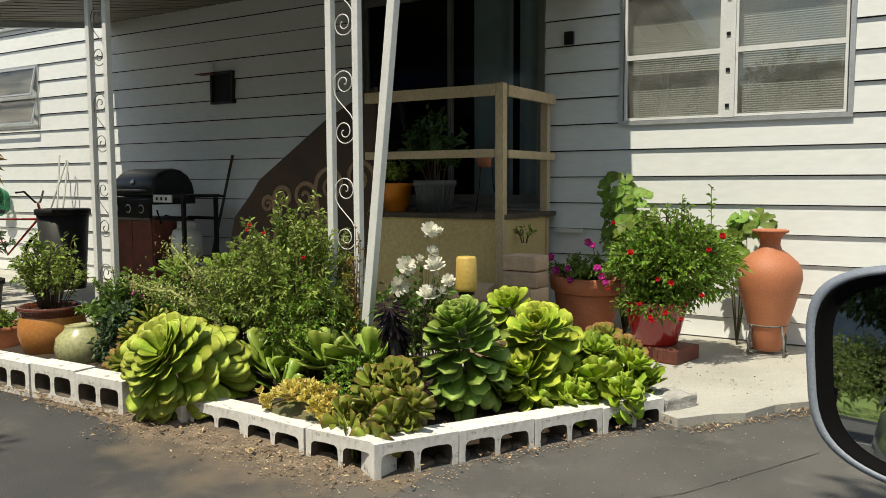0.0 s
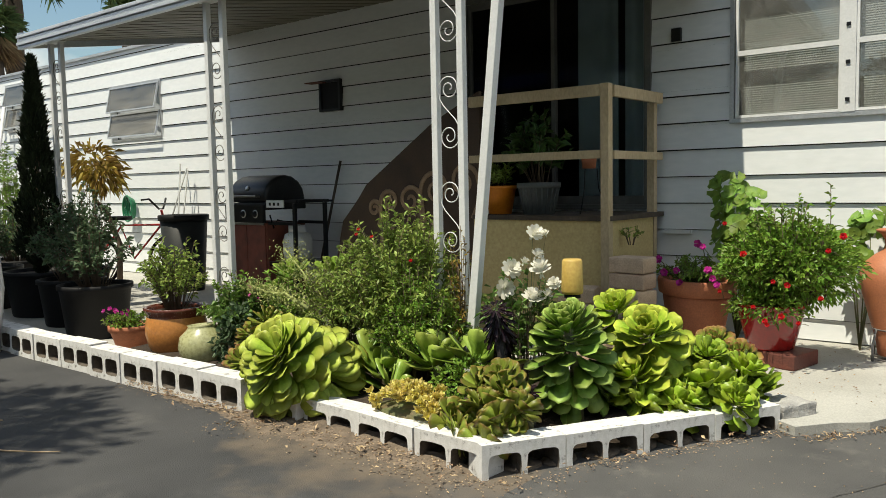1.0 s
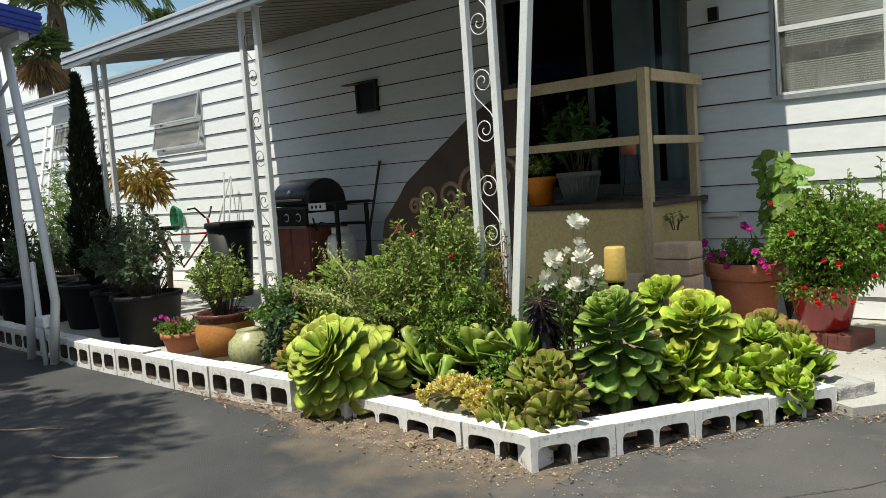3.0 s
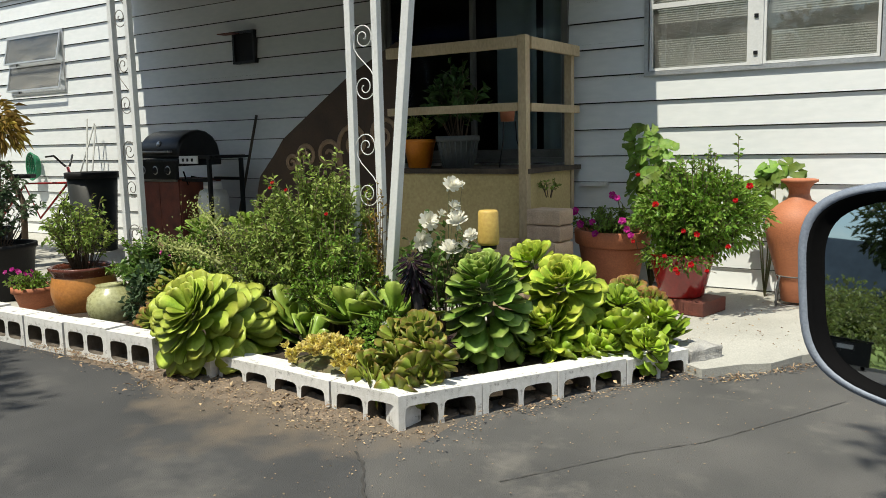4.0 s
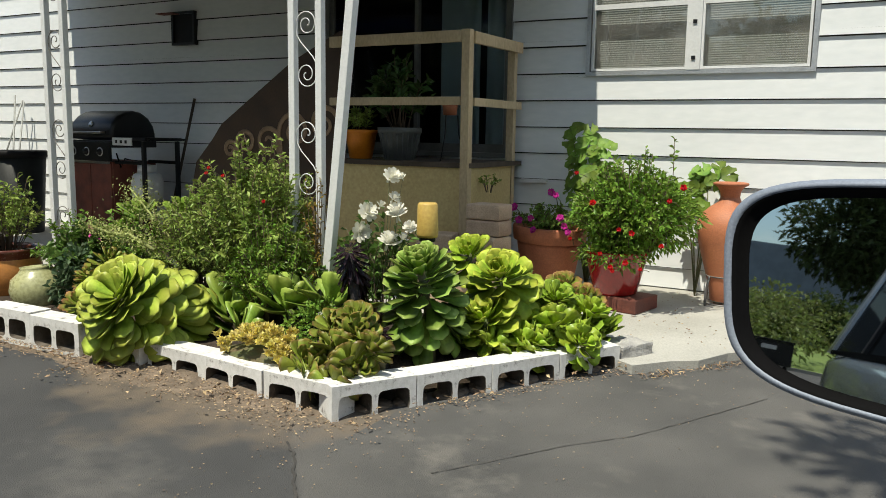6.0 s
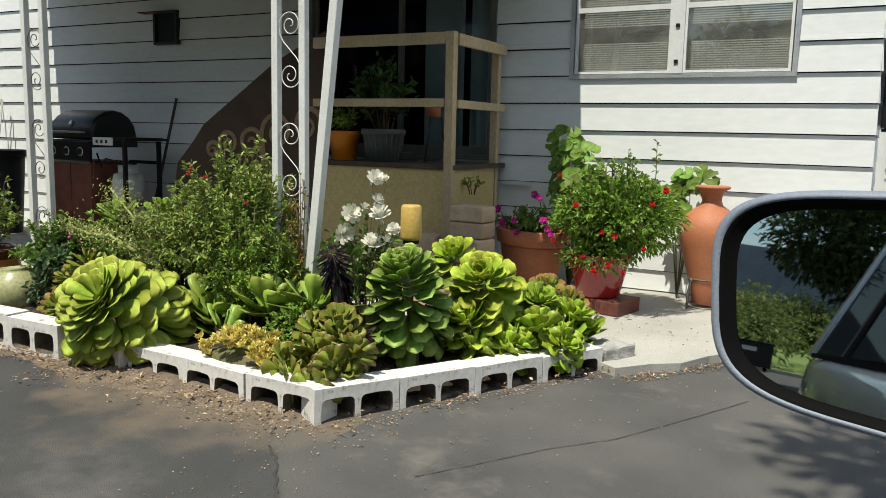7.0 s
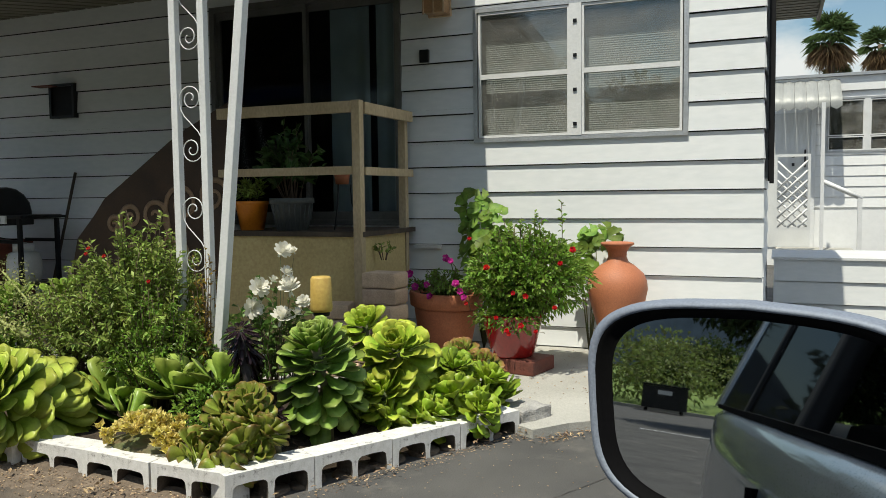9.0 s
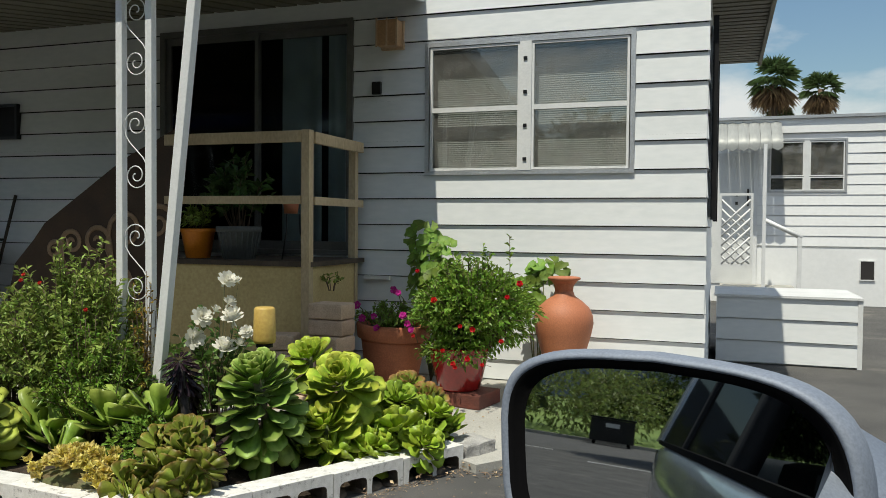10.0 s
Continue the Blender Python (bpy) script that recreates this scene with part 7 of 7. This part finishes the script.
for i in range(-3, 8):
    for s, y in ((1, 0.006), (-1, 0.016)):
        x0 = i * 0.145 - 0.1
        p, q = (x0, 0.04), (x0 + 1.06, 1.1)
        if s < 0:
            p, q = (0.5 - p[0], p[1]), (0.5 - q[0], q[1])
        ts = []
        for lim in (0.04, 0.46):
            ts.append((lim - p[0]) / (q[0] - p[0]))
        t0, t1 = max(0, min(ts)), min(1, max(ts))
        if t1 - t0 > 0.05:
            A, B = (p[0] + (q[0] - p[0]) * t0, p[1] + (q[1] - p[1]) * t0), (p[0] + (q[0] - p[0]) * t1, p[1] + (q[1] - p[1]) * t1)
            part("slat", rod_mesh((A[0], y, A[1]), (B[0], y, B[1]), r=0.017, sides=4), M["lattice"], lat)
hr = thing("step_rail", "white wooden handrail on the neighbour's steps", "railing", at=pose(0.85, NB - 1.0, 0))
part("post", boxes((0.50, 0.56, 0, 0.06, 0.0, 1.10)), M["white_paint"], hr)
part("post", boxes((0.0, 0.05, 0, 0.05, 0.0, 2.5)), M["white_paint"], hr)
part("rail", rod_mesh((0.02, 0.03, 1.35), (0.56, 0.03, 1.08), r=0.035, sides=4), M["white_paint"], hr)
part("step", boxes((-0.6, 0.5, 0.06, 0.95, 0.0, 0.30)), M["concrete"], hr)
nv = thing("skirt_vent", "small dark vent in the neighbour's skirting", "vent", at=pose(2.35, NB - 0.03, 0.42))
part("screen", boxes((0, 0.19, 0, 0.016, 0, 0.29)), M["dark_room"], nv)
part("frame", boxes((-0.015, 0.205, -0.006, 0.017, -0.015, 0), (-0.015, 0.205, -0.006, 0.017, 0.29, 0.305), (-0.015, 0, -0.006, 0.017, 0, 0.29), (0.19, 0.205, -0.006, 0.017, 0, 0.29)), M["white_paint"], nv)
sw = window("window_5", 0, 1.65, 0, 1.42, [(0.04, 0.8, 0.04, 1.38), (0.85, 1.61, 0.04, 1.38)], "dark louvred window on the end wall", y=0, blind=False)
sw.matrix_basis = Matrix.Translation((X1 + 0.02, 6.25, 1.30)) @ Matrix.Rotation(math.pi / 2, 4, "Z")
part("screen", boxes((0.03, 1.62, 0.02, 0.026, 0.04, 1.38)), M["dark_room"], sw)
for i in range(2):
    part("shutter", boxes((-0.22 + i * 1.68, -0.02 + i * 1.68 + 0.2 * i, -0.05, -0.012, -0.02, 1.44)), M["black_plastic"], sw)


# ---- trees and distance ----
def tree(name, label, x, y, trunk_h, crowns, n, leaf, mat, seed, r=0.18, z0=0.0):
    t = thing(name, label, "tree")
    bm = bmesh.new()
    fork = Vector((x + 0.1, y, z0 + trunk_h))
    tube(bm, [(x, y, z0 - 0.1), (x - 0.05, y + 0.05, z0 + trunk_h * 0.5), fork], r, 8, 0.65)
    for c in crowns:
        e = Vector(c[:3])
        tube(bm, [fork, fork.lerp(e, 0.5) + Vector((0.1, -0.1, 0.2)), e], r * 0.5, 6, 0.3)
    part("trunk", bm, M["bark"], t)
    p, w = clump_points(crowns, n, seed, 0.35)
    leaves("crown", p, w, M[mat], t, leaf[0], leaf[1], 0.6, 0.2, seed, kind="stuff")
    return t


def queen_palm(x, y, h, seed, length=3.4, n=22):
    """Feather palm: ribs rise, arch over and droop, with long thin leaflets hanging from them."""
    t = thing("queen_palm", "tall feather palm with arching fronds", "palm")
    part("trunk", tube(bmesh.new(), [(x - 0.1, y, -0.1), (x - 0.05, y, h * 0.5), (x, y, h - 1.6), (x, y, h - 0.9), (x, y, h)], 0.34, 12, 0.8), M["bark"], t)
    rg = np.random.default_rng(seed)
    part("crown_shaft", lathe([(0, -1.7), (0.27, -1.7), (0.36, -1.1), (0.33, -0.5), (0.18, 0.1), (0, 0.15)], 14), M["bark"], t, at=pose(x, y, h))
    p, w, rows = [], [], []
    for i in range(n):
        a = i * 2.4 + rg.uniform(-0.25, 0.25)
        up = radians(rg.uniform(28, 85))
        bend = radians(rg.uniform(65, 110))
        pos, pts = np.array([x, y, h - 0.2]), []
        size = length * rg.uniform(0.85, 1.1)
        for s in np.linspace(0, 1, 13):
            pts.append(pos.copy())
            e = up - bend * s ** 1.5
            pos = pos + np.array([math.cos(a) * math.cos(e), math.sin(a) * math.cos(e), math.sin(e)]) * size / 12
        rows.append(pts)
        for s in np.linspace(0.14, 0.995, 52):
            k = min(11, int(s * 12))
            c = pts[k] + (pts[k + 1] - pts[k]) * (s * 12 - k)
            ax = pts[k + 1] - pts[k]
            ax /= np.linalg.norm(ax)
            sd = np.cross(ax, [0, 0, 1])
            sd /= np.linalg.norm(sd) + 1e-9
            for q in (-1, 1):
                p.append(c)
                w.append(sd * q * 0.6 + ax * 0.85 + np.array([0, 0, rg.uniform(-0.7, 0.5)]))
    stems_mesh("frond_ribs", rows, 0.035, M["stem"], t)
    leaves("crown", p, w, M["palm_leaf"], t, 0.60, 0.021, 0.22, 0.15, seed, 0.4, kind="stuff")
    dry = [[(x + 0.2, y, h - 0.9), (x + 0.55, y - 0.3, h - 0.55), (x + 0.95, y - 0.6, h - 0.9), (x + 1.0, y - 0.7, h - 1.5)]]
    stems_mesh("dry_stalk", dry, 0.05, M["bark"], t)
    return t


def fan_palm(x, y, h, seed, r=2.0, label="tall fan palm with a skirt of dry leaves"):
    t = thing("fan_palm", label, "palm", "fan palms")
    bm = bmesh.new()
    tube(bm, [(x, y, -0.1), (x + 0.15, y, h * 0.5), (x, y, h)], 0.3, 9, 0.75)
    part("trunk", bm, M["bark"], t)
    rg = np.random.default_rng(seed)
    for nm, mat, n, lo, hi in (("crown", "palm_leaf", 46, -0.55, 1.4), ("dry_skirt", "dead_palm", 40, -1.5, -0.75)):
        p, w = [], []
        for i in range(n):
            a, up = rg.uniform(0, 6.28), rg.uniform(lo, hi)
            d = np.array([math.cos(a) * math.cos(up), math.sin(a) * math.cos(up), math.sin(up)])
            sd = np.cross(d, [0, 0, 1.0])
            sd /= np.linalg.norm(sd) + 1e-9
            c = np.array([x, y, h]) + d * r * (0.50 if nm == "crown" else 0.35)
            for q in np.linspace(-1.3, 1.3, 22):
                p.append(c)
                w.append(d * math.cos(q) + sd * math.sin(q) - np.array([0, 0, 0.12 * abs(q)]))
        leaves(nm, p, w, M[mat], t, r * (0.55 if nm == "crown" else 0.8), r * 0.045, 0.06, 0.25, seed + len(nm), 0.25, kind="stuff")
    return t


fan_palm(4.36, 75, 14.0, 1, 2.25)
fan_palm(8.0, 75, 13.0, 2, 1.75)
fan_palm(5.0, 78, 11.2, 6, 1.3)
queen_palm(-30.4, 13.15, 8.7, 3, 4.3, 26)
fan_palm(-29.8, 12.2, 6.9, 4, 1.1)
fan_palm(-42.6, 24.5, 11.3, 5, 1.1)
t = thing("cypress_tree", "broad dark cypress behind the red building", "tree")
bm = bmesh.new()
tube(bm, [(-40, 12, -0.1), (-40, 12, 6)], 0.3, 8, 0.4)
part("trunk", bm, M["bark"], t)
p, w = clump_points([(-40, 12.0, 5.0, 1.3, 1.3, 2.8), (-40, 12.6, 4.0, 1.2, 1.2, 2.4), (-40, 11.4, 3.6, 1.1, 1.1, 2.6)], 9000, 7, 0.6)
leaves("crown", p, w + np.array([0, 0, 0.8]), M["cypress"], t, 0.3, 0.1, 0.3, 0.2, 8, kind="stuff")
rb = thing("red_building", "low brick-red building with a tan roof band", "building")
part("wall", boxes((-30, -24, -9, 8.8, 0, 3.08)), M["red_wall"], rb)
part("roof_band", boxes((-30.1, -23.9, -9.1, 8.9, 3.085, 3.36)), M["tan_trim"], rb)
part("ledge", boxes((-23.995, -23.90, 7.0, 8.79, 1.22, 1.40)), M["tan_trim"], rb)
part("window", boxes((-23.995, -23.96, 7.0, 8.6, 1.45, 2.1)), M["curtain"], rb)
cu = bpy.data.curves.new("sign_lettering", "FONT")
cu.body, cu.size, cu.extrude, cu.space_character = "TACO", 0.24, 0.004, 1.3
sign = thing("wall_sign", "white lettering on the red wall", "sign", at=pose(-23.985, 5.22, 2.76, 90, 0, 90))
txt = new("lettering", cu)
txt.parent = sign
cu.materials.append(M["white_paint"])
part("dash", boxes((0.86, 0.95, 0.07, 0.11, 0, 0.01)), M["white_paint"], sign)
for i in range(3):
    part("bar", boxes((1.02 + 0.2 * i, 1.15 + 0.2 * i, 0.0, 0.17, 0, 0.01)), M["white_paint"], sign)
for i, (x, y) in enumerate(((-19.5, 4.6), (-21, 6.5), (-18.5, 5.6))):
    shrub("garden_shrub", "low green shrub before the red building", (x, y, 0.0), 0.6, 1.1 - 0.2 * i, 50, 24, (0.09, 0.035), M["bright_leaf"], 140 + i)

# behind the camera: two unseen trees added for shade; verge, woods, skip, hills
tree("added_street_tree", "unseen thin-crowned tree added for dappled shade on the lane", -9.0, -5.2, 3.6, [(-5.4, -2.5, 6.6, 1.6, 1.1, 0.8), (-6.5, -1.8, 6.2, 1.3, 1.0, 0.6), (-4.9, -1.7, 6.8, 1.0, 0.8, 0.6), (-4.9, -3.4, 7.0, 1.4, 1.0, 0.7), (-7.0, -3.0, 6.6, 1.2, 1.0, 0.7), (-6.2, -3.0, 7.2, 1.5, 1.0, 0.7)], 12000, (0.18, 0.075), "tree_leaf", 200, 0.14)
# unseen tree, added only to cast the shadow near the slab
tree("added_shade_tree", "unseen leafy tree added so its limb shades the lane", 3.6, -4.2, 3.8, [(0.18, 0.36, 6.2, 0.75, 0.42, 0.35), (1.2, 0.1, 6.3, 0.9, 0.55, 0.4), (2.6, -1.6, 6.4, 1.0, 0.9, 0.6), (3.6, -3.8, 6.6, 1.4, 1.4, 1.0)], 9000, (0.16, 0.07), "tree_leaf", 205, 0.15)
BACK = -HEAD
SIDE = LEFT


def behind(d, s, z=0.0):
    v = Vector((0.2, 0.5, 0)) + BACK * d + SIDE * s
    return (v.x, v.y, z)


bm = bmesh.new()
vv = {}
for i in range(25):
    for j in range(9):
        d, s = 38 + j * 3.2, -60 + i * 5.0
        p = behind(d, s)
        vv[i, j] = bm.verts.new((p[0], p[1], 0.01 + 0.12 * j + 0.02 * j * j + 0.25 * noise.noise(Vector((p[0] * 0.2, p[1] * 0.2, 5))) * min(1, j)))
for i in range(24):
    for j in range(8):
        bm.faces.new((vv[i, j], vv[i + 1, j], vv[i + 1, j + 1], vv[i, j + 1])).smooth = True
M["verge"] = material("grass_verge", (0.17, 0.25, 0.045), (0.12, 0.19, 0.035), 0.9, scale=0.6, fine=25, bump=0.8, stain=(0.20, 0.18, 0.07), stain_at=0.62)
tagged(part("grass_bank", bm, M["verge"]), "sloping green grass bank behind the lane", "grass", kind="structure")
part("kerb", boxes((-0.1, 0.1, -55, 60, 0, 0.14)), M["concrete"], None, at=Matrix.Translation(behind(37.8, 0)) @ Matrix.Rotation(math.atan2(HEAD.y, HEAD.x), 4, "Z"))
tagged(bpy.data.objects["kerb"], "pale concrete kerb before the grass bank", "kerb", kind="structure")
rng = random.Random(77)
for i in range(16):
    d, s = 46 + rng.uniform(0, 12), -42 + i * 5.4 + rng.uniform(-1.5, 1.5)
    h = rng.uniform(5.5, 9.0) if s < -6 else rng.uniform(1.6, 2.8)
    x, y, _ = behind(d, s)
    cr = [(x + rng.uniform(-1.5, 1.5), y + rng.uniform(-1.5, 1.5), 1.6 + h * rng.uniform(0.35, 0.9), rng.uniform(1.2, 2.3), rng.uniform(1.2, 2.3), rng.uniform(1.0, 1.8)) for k in range(6)]
    tree("bank_tree", "mixed green tree on the grass bank" if i % 2 else "pale leafy tree on the grass bank", x, y, h * 0.4, cr, 2600, (0.42, 0.2), "tree_leaf" if i % 2 else "willow_leaf", 210 + i, 0.16, 0.5)
hedge = tagged(new("thicket"), "dense pale green thicket along the top of the bank", "thicket", kind="stuff")
rg = np.random.default_rng(5)
p, w = clump_points([(*behind(43 + rg.uniform(-1.5, 2), s0 + rg.uniform(-1, 1))[:2], 1.6 + rg.uniform(0, 1.0), 2.2, 2.2, rg.uniform(1.0, 1.9)) for s0 in np.arange(-30, 30, 2.4)], 12000, 300, 0.4)
leaves("foliage", p, w, M["willow_leaf"], hedge, 0.36, 0.17, 0.6, 0.2, 301, kind="stuff")
x, y, _ = behind(26.0, -3.4)
tree("shade_tree", "large dark broad-leaved tree by the lane", x, y, 2.0, [(x, y, 4.6, 2.4, 2.4, 2.2), (x + 1.4, y - 1.0, 2.4, 2.0, 2.0, 1.7), (x - 1.3, y + 1.0, 4.6, 1.8, 1.8, 1.5), (x, y, 7.0, 2.2, 2.2, 1.8), (x + 2.6, y - 2.0, 5.0, 2.4, 2.4, 2.4)], 22000, (0.26, 0.12), "tree_leaf", 240, 0.3)
sk = thing("dumpster", "black metal rubbish skip with a pale label", "dumpster", at=Matrix.Translation(behind(36.5, -0.2)) @ Matrix.Rotation(math.atan2(HEAD.y, HEAD.x) - math.pi / 2, 4, "Z"))
part("body", boxes((-0.95, 0.95, -0.6, 0.6, 0.16, 1.12), bevel=0.03), M["black_metal"], sk)
part("lid", boxes((-1.0, 1.0, -0.65, 0.65, 1.125, 1.20), bevel=0.02), M["black_plastic"], sk)
part("label_plate", boxes((-0.3, 0.3, 0.601, 0.61, 0.78, 0.95)), M["white_paint"], sk)
for a in (-0.75, 0.75):
    for b in (-0.45, 0.45):
        part("castor", lathe([(0, -0.03), (0.08, -0.03), (0.08, 0.03), (0, 0.03)], 12), M["rubber"], sk, at=pose(a, b, 0.08, 90, 0, 0))
for d, s0, s1 in ((24.0, 1.5, 5.5), (20.5, -3.0, 0.4)):
    tagged(part("lane_marking", boxes((-0.06, 0.06, s0, s1, 0.0005, 0.004)), M["white_paint"], None, at=Matrix.Translation(behind(d, 0)) @ Matrix.Rotation(math.atan2(HEAD.y, HEAD.x), 4, "Z")), "white painted line on the asphalt", "marking", kind="structure")
fence = thing("picket_fence", "short white picket fence by the lane", "fence", at=Matrix.Translation(behind(20.0, 4.2)) @ Matrix.Rotation(math.atan2(HEAD.y, HEAD.x) - math.pi / 2, 4, "Z"))
for i in range(9):
    part("picket", boxes((i * 0.16, i * 0.16 + 0.08, 0, 0.02, 0.02, 0.95)), M["white_paint"], fence)
for z in (0.25, 0.7):
    part("rail", boxes((-0.05, 1.45, 0.021, 0.05, z, z + 0.07)), M["white_paint"], fence)
bm = bmesh.new()
lo, hi = [], []
for i in range(60):
    s = -900 + i * 30
    p = behind(800, s)
    lo.append(bm.verts.new((p[0], p[1], -2)))
    hi.append(bm.verts.new((p[0], p[1], 92 + 34 * noise.noise(Vector((s * 0.006, 2, 0))) + 10 * noise.noise(Vector((s * 0.03, 5, 0))))))
for i in range(59):
    bm.faces.new((lo[i], lo[i + 1], hi[i + 1], hi[i]))
M["hills"] = material("hazy_hills", (0.16, 0.20, 0.24), (0.13, 0.17, 0.20), 0.95, scale=0.01, fine=0.1, bump=0.0)
tagged(part("backdrop", bm, M["hills"]), "hazy blue hills on the horizon", "hills", kind="structure")

# tall trees added on the far side of the lane to block skylight
rng = random.Random(41)
for i, (x, y) in enumerate(((-30, -13), (-24, -17), (-18.5, -14), (-3.5, -21), (2.5, -17), (7.5, -14), (12.5, -17), (17, -11), (20, -3), (25, -14))):
    h = rng.uniform(8.0, 11.0) * (0.5 if i in (3, 4) else 1.0)
    cr = [(x + rng.uniform(-1.9, 1.9), y + rng.uniform(-1.9, 1.9), h * f, rng.uniform(2.0, 3.0), rng.uniform(2.0, 3.0), rng.uniform(1.5, 2.3)) for f in (0.24, 0.38, 0.5, 0.62, 0.75, 0.9)]
    tree("added_shade_tree", "tall dense tree added across the lane to block skylight", x, y, h * 0.3, cr, 5200, (0.5, 0.24), "tree_leaf", 400 + i, 0.25)
